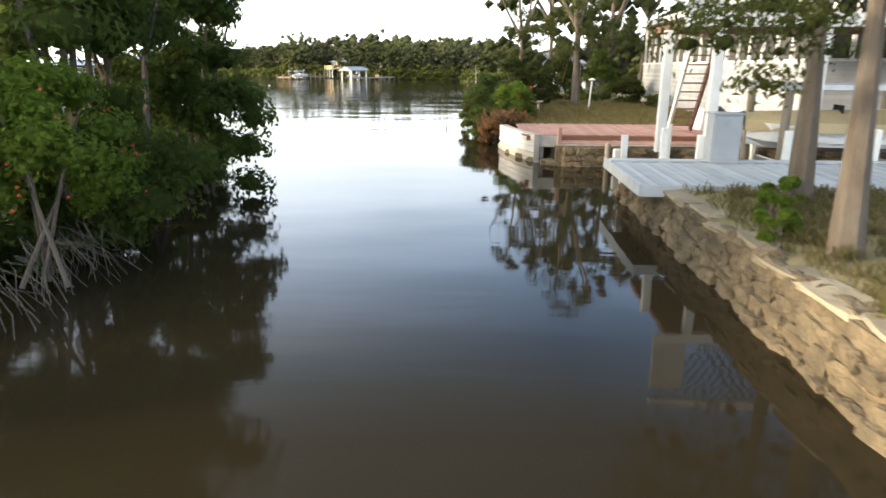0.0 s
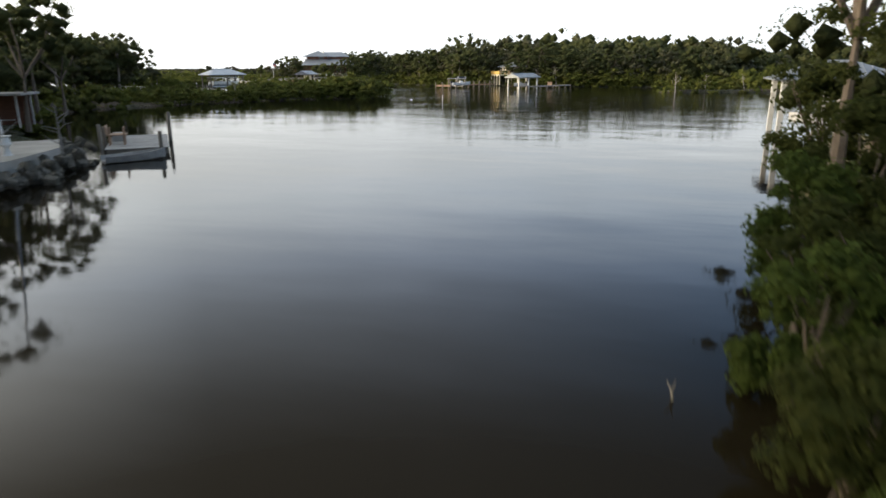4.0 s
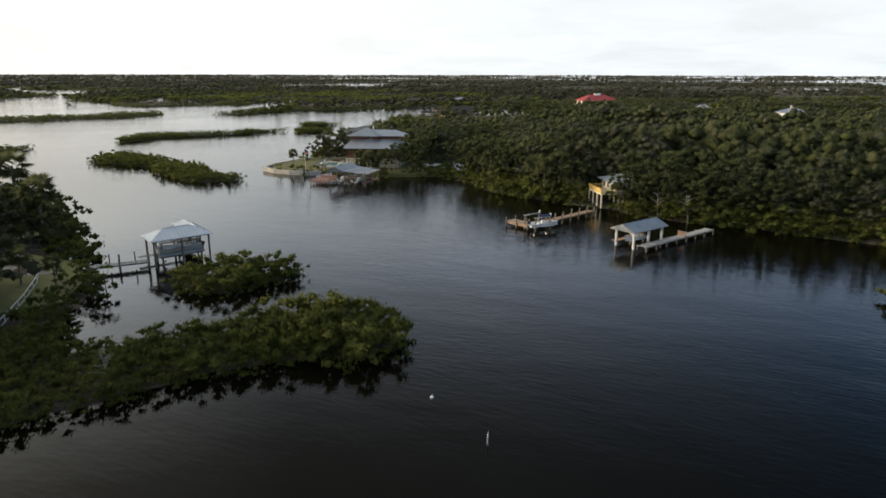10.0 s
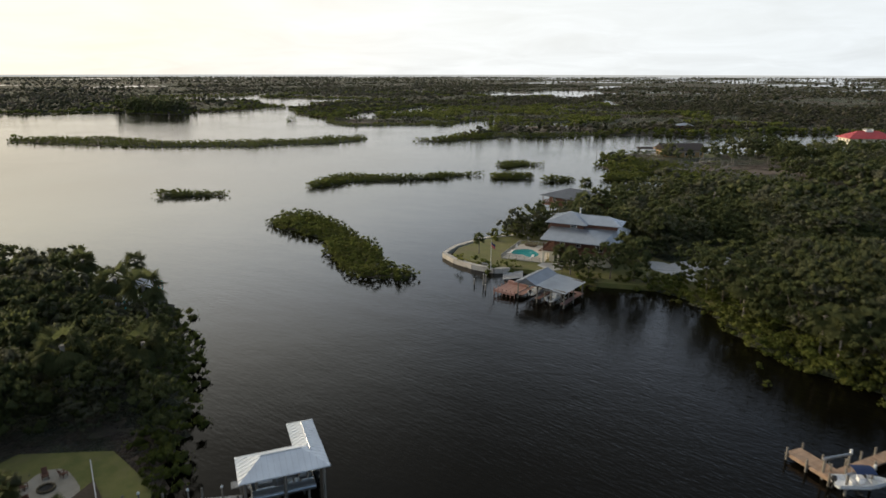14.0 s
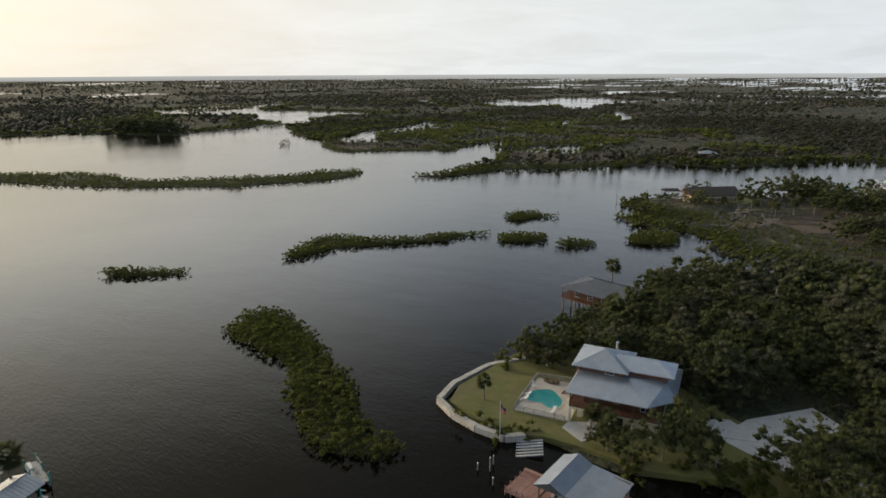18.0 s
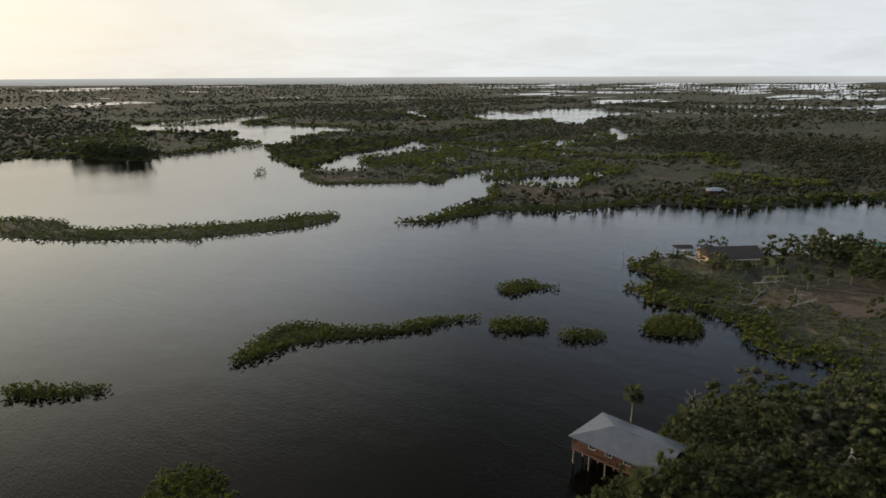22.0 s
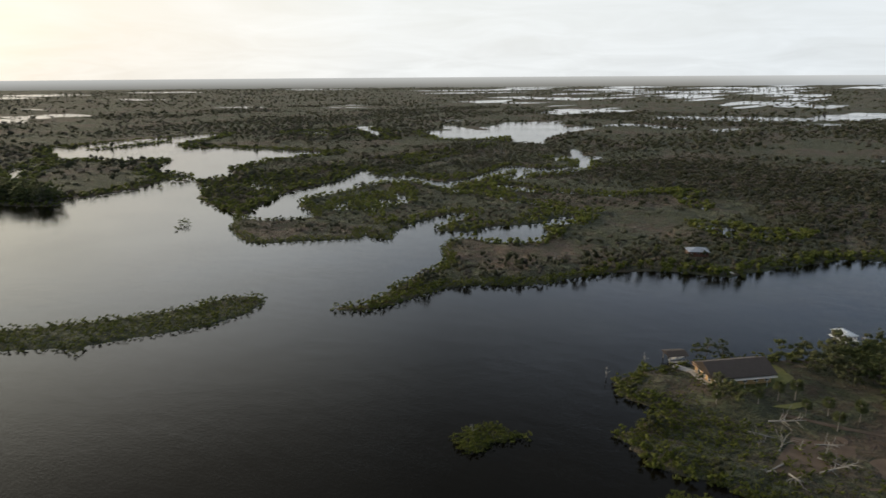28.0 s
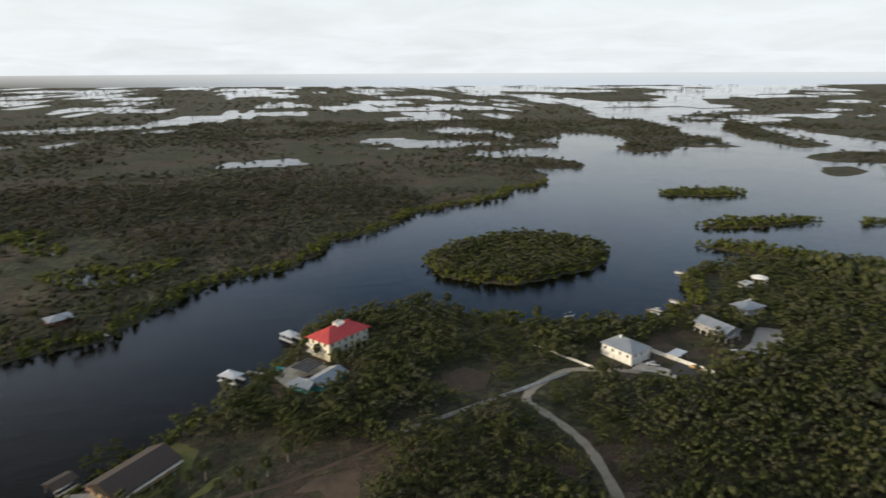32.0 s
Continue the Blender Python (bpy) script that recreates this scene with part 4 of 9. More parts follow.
def boards(parent, x0, y0, x1, y1, z, material, width=0.15, along="y", thick=0.04, name="plank", limit=300):
    """Deck boards laid side by side with open joints, each a piece of its own."""
    span = (x1 - x0) if along == "y" else (y1 - y0)
    length = (y1 - y0) if along == "y" else (x1 - x0)
    n = max(1, int(round(span / width)))
    w = span / n
    key = ("plank", round(w, 3), round(length, 2), along, material.name)
    for i in range(min(n, limit)):
        g = 0.006
        if along == "y":
            make = lambda: boxed(g, 0, 0, w - g, length, thick)
            m = pose(x0 + i * w, y0, z + 0.004 * ((i * 7) % 3))
        else:
            make = lambda: boxed(0, g, 0, length, w - g, thick)
            m = pose(x0, y0 + i * w, z + 0.004 * ((i * 7) % 3))
        piece(name, key, make, material, parent, m)


def dock(name, x, y, deg, length, width, z, label, material=None, step=3.0, tops=0.9, both=True, board=0.2, group=""):
    """A plank dock from (x, y) along deg, on round piles."""
    ob = thing(name, frame_at(x, y, 0, deg), label, "dock", group)
    mat = material or M_GREYWOOD
    boards(ob, 0, -width / 2, length, width / 2, z, mat, board, "y")
    part("stringer", boxed(0, -width / 2 + 0.04, z - 0.22, length, -width / 2 + 0.10, z - 0.004), mat, ob)
    part("stringer", boxed(0, width / 2 - 0.10, z - 0.22, length, width / 2 - 0.04, z - 0.004), mat, ob)
    n = max(2, int(length / step) + 1)
    for i in range(n):
        px = 0.15 + i * (length - 0.3) / (n - 1)
        for side in (-1, 1) if both else (1,):
            pile(ob, px, side * (width / 2 + 0.12), -1.5, z + tops * (0.75 + 0.25 * ((i * 5 + side) % 3) / 2), 0.13)
    return ob


def hip_roof(parent, x0, y0, x1, y1, z, rise, material, over=0.0, thick=0.12, ridge=None, ends=(True, True), seams=0.6, name="roof", label=""):
    """A ribbed hip or gable roof over a rectangle, its ridge along the longer side."""
    x0, y0, x1, y1 = x0 - over, y0 - over, x1 + over, y1 + over
    w, d = x1 - x0, y1 - y0
    bm = bmesh.new()
    if w >= d:
        a = d / 2 if ends[0] else 0
        b = d / 2 if ends[1] else 0
        r0, r1 = Vector((x0 + a, (y0 + y1) / 2, z + rise)), Vector((x1 - b, (y0 + y1) / 2, z + rise))
    else:
        a = w / 2 if ends[0] else 0
        b = w / 2 if ends[1] else 0
        r0, r1 = Vector(((x0 + x1) / 2, y0 + a, z + rise)), Vector(((x0 + x1) / 2, y1 - b, z + rise))
    c = [Vector(p) for p in ((x0, y0, z), (x1, y0, z), (x1, y1, z), (x0, y1, z))]
    if w >= d:
        faces = [(c[0], c[1], r1, r0), (c[2], c[3], r0, r1), (c[3], c[0], r0), (c[1], c[2], r1)]
    else:
        faces = [(c[1], c[2], r1, r0), (c[3], c[0], r0, r1), (c[0], c[1], r0), (c[2], c[3], r1)]
    down = Vector((0, 0, -thick))
    for f in faces:
        top = [bm.verts.new(p) for p in f]
        bot = [bm.verts.new(p + down) for p in f]
        n = len(f)
        bm.faces.new(top)
        bm.faces.new(bot[::-1])
        for i in range(n):
            bm.faces.new((top[i], bot[i], bot[(i + 1) % n], top[(i + 1) % n]))
    roof = part(name, bm, material, parent, label)
    if seams:
        sb = bmesh.new()
        for f in faces:
            # ribs run up the slope at even steps along the eave
            e0, e1 = f[0], f[1]
            run = (e1 - e0).length
            up = ((f[2] + (f[3] if len(f) == 4 else f[2])) / 2 - (e0 + e1) / 2)
            nrm = (e1 - e0).cross(up).normalized()
            if nrm.z < 0:
                nrm = -nrm
            k = int(run / seams)
            left, right = (f[3], f[2]) if len(f) == 4 else (f[2], f[2])
            full = up - (up.dot((e1 - e0).normalized())) * (e1 - e0).normalized()
            ta = (left - e0).dot((e1 - e0).normalized()) / run
            tb = (right - e0).dot((e1 - e0).normalized()) / run
            for i in range(1, k):
                t = i / k
                part_up = 1.0
                if ta > 1e-3 and t < ta:
                    part_up = t / ta
                elif tb < 1 - 1e-3 and t > tb:
                    part_up = (1 - t) / (1 - tb)
                p = e0 + (e1 - e0) * t
                q = p + full * part_up
                s = (e1 - e0).normalized() * 0.018
                h = nrm * 0.035
                vs = [sb.verts.new(v) for v in (p - s, p + s, q + s, q - s, p - s + h, p + s + h, q + s + h, q - s + h)]
                for g in ((4, 5, 6, 7), (0, 1, 5, 4), (1, 2, 6, 5), (2, 3, 7, 6), (3, 0, 4, 7)):
                    sb.faces.new([vs[j] for j in g])
        tagged(part("seam_ribs", sb, material, roof), kind="stuff")
        rb = bmesh.new()
        tube(rb, [r0 + Vector((0, 0, 0.02)), r1 + Vector((0, 0, 0.021))] if (r1 - r0).length > 0.2 else [r0, r0 + Vector((0.2, 0, 0.02))], 0.07, 6)
        part("ridge_cap", rb, material, roof)
    return roof


def opening(parent, side, at, z, w, h, depth, glass=None, trim=None, name="window"):
    """A framed window or door set on a wall face. side: the outward direction in degrees; at: its centre on the face."""
    m = pose(at[0], at[1], z, 0, 0, side + 90)
    trim = trim or M_WHITE
    key = (name, round(w, 2), round(h, 2), trim.name)

    def fr():
        bm = bmesh.new()
        t = 0.09
        box(bm, -w / 2 - t, -0.06, -t, w / 2 + t, 0.05, 0)
        box(bm, -w / 2 - t, -0.06, h, w / 2 + t, 0.05, h + t)
        box(bm, -w / 2 - t, -0.06, 0, -w / 2, 0.05, h)
        box(bm, w / 2, -0.06, 0, w / 2 + t, 0.05, h)
        box(bm, -0.025, -0.045, 0, 0.025, 0.05, h)
        box(bm, -w / 2, -0.045, h * 0.52, w / 2, 0.05, h * 0.52 + 0.05)
        return bm

    ob = piece(name, key, fr, trim, parent, m)
    piece("pane", ("pane", round(w, 2), round(h, 2)), lambda: boxed(-w / 2, -0.02, 0, w / 2, 0.02, h), glass or M_GLASS, ob, Matrix.Identity(4))
    return ob


def railing(parent, pts, z, h, material, post_step=1.6, bars=True, name="railing"):
    """Posts, a top and a bottom rail and thin balusters between corner points."""
    for (x0, y0), (x1, y1) in zip(pts, pts[1:]):
        run = math.hypot(x1 - x0, y1 - y0)
        m = pose(x0, y0, z, 0, 0, math.degrees(math.atan2(y1 - y0, x1 - x0)))
        rail = part("top_rail", boxed(0, -0.05, h - 0.06, run, 0.05, h), material, parent, at=m)
        part("bottom_rail", boxed(0, -0.03, 0.12, run, 0.03, 0.18), material, parent, at=m)
        n = max(1, int(run / post_step))
        for i in range(n + 1):
            piece("rail_post", ("rp", h, material.name), lambda: boxed(-0.05, -0.05, 0, 0.05, 0.05, h + 0.05), material, rail, pose(i * run / n, 0, 0))
        if bars:
            bb = bmesh.new()
            for i in range(1, int(run / 0.16)):
                box(bb, i * 0.16 - 0.018, -0.018, 0.15, i * 0.16 + 0.018, 0.018, h - 0.05)
            tagged(part("rail_infill", bb, material, rail), kind="stuff")


def hull(length, beam, depth, sheer=0.25):
    """An open boat hull, bow towards +x, keel at z = 0."""
    bm = bmesh.new()
    n, rings = 11, []
    for i in range(n):
        t = i / (n - 1)
        w = beam / 2 * (1 if t < 0.45 else math.cos((t - 0.45) / 0.55 * math.pi / 2) ** 0.6 if t < 1 else 0.0)
        w = max(w, 0.03)
        x, keel, top = -length / 2 + t * length, depth * 0.55 * max(0, t - 0.55) ** 2 * 3, depth + sheer * t * t
        prof = [(0, keel), (w * 0.75, keel + depth * 0.28), (w, top), (w - 0.10 if w > 0.15 else w * 0.5, top), (max(w - 0.14, 0.01), keel + depth * 0.45)]
        ring = [(-b, z) for b, z in prof[::-1]] + prof[1:]
        rings.append([bm.verts.new((x, b, z)) for b, z in ring])
    for r0, r1 in zip(rings, rings[1:]):
        for a in range(len(r0) - 1):
            bm.faces.new((r0[a], r0[a + 1], r1[a + 1], r1[a]))
    bm.faces.new(rings[0])
    # cockpit floor
    for i in range(n - 1):
        bm.faces.new((rings[i][0], rings[i + 1][0], rings[i + 1][-1], rings[i][-1]))
    bmesh.ops.recalc_face_normals(bm, faces=bm.faces)
    return bm


def outboard(parent, x, z):
    bm = boxed(-0.35, -0.22, 0.35, 0.15, 0.22, 0.95, 0.08)
    box(bm, -0.18, -0.07, -0.5, 0.0, 0.07, 0.36)
    box(bm, -0.34, -0.04, -0.62, 0.05, 0.04, -0.48)
    return part("outboard_engine", bm, M_BLACK, parent, "black outboard engine", at=pose(x, 0, z))


def centre_boat(name, m, label, top=None, length=5.6, beam=2.1, group=""):
    ob = thing(name, m, label, "boat", group)
    part("hull", hull(length, beam, 0.8), M_HULL, ob)
    bm = boxed(-0.45, -0.35, 0.45, 0.25, 0.35, 1.25, 0.05)
    con = part("console", bm, M_HULL, ob)
    part("windscreen", boxed(0.18, -0.33, 1.25, 0.22, 0.33, 1.62), M_GLASS, con)
    part("seat", boxed(-1.3, -0.55, 0.45, -0.8, 0.55, 0.85, 0.06), M_WHITE, ob)
    part("bow_seat", boxed(1.0, -0.5, 0.42, 1.7, 0.5, 0.72, 0.06), M_WHITE, ob)
    outboard(ob, -length / 2 - 0.1, 0.35)
    if top:
        bm = bmesh.new()
        for sx in (-0.9, 0.75):
            for sy in (-0.75, 0.75):
                tube(bm, [(sx * 0.7, sy, 0.8), (sx, sy * 0.95, 2.15)], 0.025, 6)
        part("canopy_frame", bm, M_STEEL, ob)
        bm = bmesh.new()
        rows = [[bm.verts.new((-1.15 + 2.15 * i / 6, -0.9 + 1.8 * j / 4, 2.12 + 0.16 * (1 - (2 * j / 4 - 1) ** 2))) for j in range(5)] for i in range(7)]
        for i in range(6):
            for j in range(4):
                bm.faces.new((rows[i][j], rows[i + 1][j], rows[i + 1][j + 1], rows[i][j + 1]))
        bmesh.ops.solidify(bm, geom=bm.faces[:], thickness=0.03)
        part("canopy", bm, top, ob, "stretched canvas canopy")
    return ob


def pontoon_boat(name, m, label):
    ob = thing(name, m, label, "boat")
    for sy in (-0.95, 0.95):
        part("pontoon", tube(bmesh.new(), [(-3.3, sy, 0.35), (-3.2, sy, 0.33), (2.7, sy, 0.33), (3.2, sy, 0.42), (3.5, sy, 0.58)], [0.2, 0.31, 0.31, 0.24, 0.05], 14), M_STEEL, ob)
    part("deck", boxed(-3.2, -1.25, 0.66, 3.3, 1.25, 0.76, 0.02), M_GREYWOOD, ob)
    for (x0, y0, x1, y1) in ((-3.1, -1.22, 3.2, -1.18), (-3.1, 1.18, 3.2, 1.22), (3.16, -1.2, 3.2, 1.2), (-3.12, -1.2, -3.08, 1.2)):
        part("fence_panel", boxed(x0, y0, 0.8, x1, y1, 1.35, 0.01), M_HULL if y0 != y1 - 0.04 or y0 < 0 else M_STEEL, ob)
        bm = boxed(x0, y0, 1.37, x1, y1, 1.42)
        part("top_rail", bm, M_STEEL, ob)
    for x, y, w, d in ((1.9, -0.85, 1.8, 0.6), (1.9, 0.85, 1.8, 0.6), (-2.4, -0.7, 1.2, 0.7), (-2.4, 0.75, 1.2, 0.7)):
        bm = boxed(x - w / 2, y - d / 2, 0.76, x + w / 2, y + d / 2, 1.12, 0.07)
        sgn = 1 if y > 0 else -1
        box(bm, x - w / 2, y + sgn * d / 2 - 0.09, 1.1, x + w / 2, y + sgn * d / 2 + 0.03, 1.5, 0.04)
        part("bench", bm, M_WHITE, ob)
    part("helm", boxed(-0.9, 0.45, 0.76, -0.4, 1.1, 1.55, 0.05), M_WHITE, ob)
    part("captain_chair", boxed(-1.6, 0.5, 0.9, -1.1, 1.0, 1.6, 0.1), M_WHITE, ob)
    bm = bmesh.new()
    for x in (-1.3, 0.6):
        tube(bm, [(x, -1.2, 0.9), (x * 1.2, -1.1, 2.3), (x * 1.2, 1.1, 2.3), (x, 1.2, 0.9)], 0.025, 6)
    part("bimini_frame", bm, M_STEEL, ob)
    part("folded_bimini", tube(bmesh.new(), [(-1.55, -1.15, 2.2), (-1.6, 0, 2.34), (-1.55, 1.15, 2.2)], 0.13, 8), M_DECKWOOD, ob, "folded tan canvas bimini")
    outboard(ob, -3.5, 0.55)
    return ob


def boat_lift(name, m, length, width, top, label, group=""):
    ob = thing(name, m, label, "boat lift", group)
    for sx in (0, length):
        for sy in (0, width):
            pile(ob, sx, sy, -1.5, top, 0.15)
    for sy in (0, width):
        part("beam", boxed(-0.3, sy - 0.09, top - 0.02, length + 0.3, sy + 0.09, top + 0.2, 0.02), M_STEEL, ob)
        part("motor", tube(bmesh.new(), [(length + 0.1, sy, top + 0.2), (length + 0.1, sy, top + 0.62)], [0.16, 0.14], 10), M_WHITE, ob)
    for sx in (0.4, length - 0.4):
        part("cradle", boxed(sx - 0.08, 0.1, 0.55, sx + 0.08, width - 0.1, 0.75), M_STEEL, ob)
        for sy in (0.15, width - 0.15):
            part("cable", tube(bmesh.new(), [(sx, sy, 0.75), (sx, sy, top)], 0.012, 5), M_STEEL, ob)
    return ob


# ---- plants that can be counted ----
def limb_paths(rng, height, spread, n):
    lean = rng.normal(0, 0.05, 2)
    fork = height * rng.uniform(0.32, 0.45)
    trunk = [(0, 0, -0.4), (lean[0] * fork * 0.5, lean[1] * fork * 0.5, fork * 0.5), (lean[0] * fork, lean[1] * fork, fork)]
    out = [(trunk, 0.021 * height)]
    for i in range(n):
        a = math.tau * (i + rng.uniform(-0.3, 0.3)) / n
        r = spread * rng.uniform(0.45, 0.85)
        h = height * rng.uniform(0.7, 0.95)
        mid = (trunk[2][0] + math.cos(a) * r * 0.55, trunk[2][1] + math.sin(a) * r * 0.55, fork + (h - fork) * 0.45)
        out.append(([trunk[2], mid, (math.cos(a) * r, math.sin(a) * r, h)], 0.010 * height))
    return out


def wood_mesh(paths, sides=7):
    bm = bmesh.new()
    for pts, r in paths:
        n = len(pts)
        tube(bm, pts, [r * (1.25 if i == 0 and n > 2 else 1.0) * (1 - 0.62 * i / (n - 1)) for i in range(n)], sides)
    return bm


TREES = {}


def tree(name, x, y, z, height, seed, label, category="tree", material=None, lumps=20, leaves=45, leaf=0.3, spread=0.42, group="", variants=5, base=0.28, low=-0.5, limbs=4, lump=0.30, droop=0.0, core=0.6):
    """A tree: tapered trunk, limbs, and a crown of leaf clumps with gaps."""
    kind = (name, seed % variants, lumps, leaves, leaf, spread)
    if kind not in TREES:
        rng = np.random.default_rng(300 + seed % variants)
        made = []
        for i, path in enumerate(limb_paths(rng, 10.0, 10 * spread, limbs)):
            wood = bpy.data.meshes.new("limb" if i else "trunk")
            bm = wood_mesh([path])
            bm.to_mesh(wood)
            bm.free()
            wood.materials.append(M_BARK)
            made.append(wood)
        if droop > 0.5:
            cv, cq, ct = crown(500 + seed % variants, lumps, leaves, 10 * spread, 10 * (1 - base), leaf * 10 / height, 10 * base, lump, core, low=low, under=0.6, droop=droop)
        else:
            cv, cq, ct = crown(500 + seed % variants, int(lumps * 2.4), leaves // 3, 10 * spread, 10 * (1 - base), leaf * 6.0 / height, 10 * base, lump * 0.58, 0.8, low=low, under=0.45, droop=droop, plain=True, boughs=max(5, lumps // 3))
        cm = mesh_arrays("crown", cv, cq, ct)
        cm.materials.append(material or M_OAK)
        TREES[kind] = made + [cm]
    ob = thing(name, pose(x, y, z, 0, 0, (seed * 67) % 360) @ Matrix.Scale(height / 10, 4), label, category, group)
    for k, me in enumerate(TREES[kind]):
        c = new("trunk" if k == 0 else "crown" if k == len(TREES[kind]) - 1 else "limb", me)
        c.parent = ob
    return ob


def palm_meshes(seed, fronds=36):
    rng = np.random.default_rng(700 + seed)
    lean = rng.normal(0, 0.25, 2)
    bm = tube(bmesh.new(), [(0, 0, -0.4), (lean[0] * 0.3, lean[1] * 0.3, 2.0), (lean[0] * 0.8, lean[1] * 0.8, 4.2), (lean[0], lean[1], 6.0)], [0.24, 0.17, 0.16, 0.2], 9)
    wood = bpy.data.meshes.new("trunk")
    bm.to_mesh(wood)
    bm.free()
    wood.materials.append(M_PALMTRUNK)
    V, Q = [], []
    at = 0
    for i in range(fronds):
        a, tilt = rng.uniform(0, math.tau), rng.uniform(-0.75, 1.2)
        L = rng.uniform(1.9, 2.7)
        d = np.array([math.cos(a) * math.cos(tilt), math.sin(a) * math.cos(tilt), math.sin(tilt)])
        side = np.array([-math.sin(a), math.cos(a), 0])
        hub = np.array([lean[0], lean[1], 6.0]) + d * L * 0.45
        # a fan of narrow blades from the end of the stalk
        for k in range(13):
            f = (k - 6) / 6 * 1.35
            u = d * math.cos(f) + side * math.sin(f)
            u = u - np.array([0, 0, 0.18 + 0.25 * abs(f)])
            w = np.cross(u, d + 0.01)
            w = np.cross(u, np.cross(side, d)) * 0.10
            tip = hub + u * L * 0.62
            mid = hub + u * L * 0.3 + np.array([0, 0, 0.03])
            V += [hub, mid - w, tip - np.array([0, 0, 0.12]), mid + w]
            Q.append((at, at + 1, at + 2, at + 3))
            at += 4
    cm = mesh_arrays("crown", np.array(V), np.array(Q))
    cm.materials.append(M_PALM)
    return wood, cm


PALMS = [palm_meshes(i) for i in range(4)]


def palm(x, y, z, height, seed, label="cabbage palm with a grey trunk and fan fronds", group="cabbage palms"):
    ob = thing("palm_tree", pose(x, y, z, 0, 0, (seed * 83) % 360) @ Matrix.Scale(height / 7.0, 4), label, "palm", group)
    for nm, me in zip(("trunk", "crown"), PALMS[seed % 4]):
        c = new(nm, me)
        c.parent = ob
    return ob


def dead_tree(x, y, z, height, seed, label, lying=0.0, group="dead trees"):
    rng = np.random.default_rng(900 + seed)
    bm = bmesh.new()
    top = np.array([rng.normal(0, 0.12) * height, rng.normal(0, 0.12) * height, height])
    tube(bm, [(0, 0, -0.3), tuple(top * 0.5), tuple(top)], [0.03 * height, 0.022 * height, 0.006 * height], 6)
    for i in range(9):
        t = rng.uniform(0.25, 0.95)
        a = rng.uniform(0, math.tau)
        L = height * rng.uniform(0.2, 0.45) * (1.2 - t)
        p = top * t
        q = p + np.array([math.cos(a) * L, math.sin(a) * L, L * rng.uniform(0.3, 0.9)])
        r = q + np.array([math.cos(a + 0.6) * L * 0.6, math.sin(a + 0.6) * L * 0.6, L * rng.uniform(-0.1, 0.6)])
        tube(bm, [tuple(p), tuple(q), tuple(r)], [0.012 * height, 0.008 * height, 0.003 * height], 5)
    ob = part("dead_tree", bm, M_DEADWOOD, at=pose(x, y, z, lying * 80, 0, rng.uniform(0, 360)))
    return tagged(ob, label, "dead tree", group)


def stone_mesh(seed, flat=0.85):
    """A rough rounded block."""
    rng = np.random.default_rng(seed)
    bm = bmesh.new()
    bmesh.ops.create_cube(bm, size=2.0)
    bmesh.ops.subdivide_edges(bm, edges=bm.edges[:], cuts=2, use_grid_fill=True)
    for v in bm.verts:
        p = v.co
        k = (abs(p.x) ** 8 + abs(p.y) ** 8 + abs(p.z) ** 8) ** 0.125
        v.co = p / k * rng.uniform(0.80, 1.08)
        v.co.z *= flat
    return bm


M_DARKROCK = surface("dark_wet_rock", (0.075, 0.068, 0.055), (0.17, 0.155, 0.125), 2.5, 0.85, grain=14, bump=0.8, stain=(0.05, 0.05, 0.035), dist=0.05)

# mangroves on the islands and along the banks
p = spots(-330, -70, 128, 412, 1.45, 5)
isle = isle_sd(p[:, 0], p[:, 1])
p = p[isle > -9]
s = land_sd(p[:, 0], p[:, 1])
isle = isle_sd(p[:, 0], p[:, 1])
p = p[(s > -0.2) & (isle > -3)]
at = np.c_[p, np.full(len(p), -0.70)]
tall = 0.78 + 0.72 * fbm(p[:, 0], p[:, 1], 11, 3, 77)
# older growth on the spit's head and the round island
tall *= 1 + 0.75 * np.exp(-((p[:, 0] + 88)**2 + (p[:, 1] - 163)**2) / 110) + 0.3 * np.exp(-((p[:, 0] + 111)**2 + (p[:, 1] - 174)**2) / 60)
scatter("mangrove_islands", BUSH, at, tall, M_MANGROVE, "dense low olive-green mangrove thickets on small river islands", "mangroves", 3)

for layer, (step, size) in enumerate(((2.7, 1.05), (4.6, 1.65))):
    p = spots(-640, 320, 60, 960, step, 6 + layer)
    close = (p[:, 0] > -570) & (p[:, 1] < 570) & (p[:, 0] < -15)
    p = p[close] if layer == 0 else p[~close]
    s = land_sd(p[:, 0], p[:, 1])
    rim = (s > -0.3) & (s < (8 + 3 * layer) + 8 * (fbm(p[:, 0], p[:, 1], 40, 2, 41) - 0.5))
    isle = isle_sd(p[:, 0], p[:, 1])
    near_done = (p[:, 0] > -330) & (p[:, 0] < -70) & (p[:, 1] > 128) & (p[:, 1] < 412) & (isle > -3)
    rim = (rim | ((isle > -2) & (s > -0.3))) & ~near_done & ~cleared(p[:, 0], p[:, 1], 1.0) & ~((p[:, 1] < 108) & (p[:, 0] > -78))
    p = p[rim]
    tall = 0.7 + 0.7 * fbm(p[:, 0], p[:, 1], 14, 3, 78)
    tall = np.where(p[:, 0] < -400, tall * 0.8, tall)
    scatter("mangrove_fringe", BUSH_FAR if layer else BUSH_LO, np.c_[p, np.full(len(p), -0.42)], tall * 1.15 * size, M_MANGROVE, "olive-green mangrove fringe along the banks", "mangroves", 4 + layer)

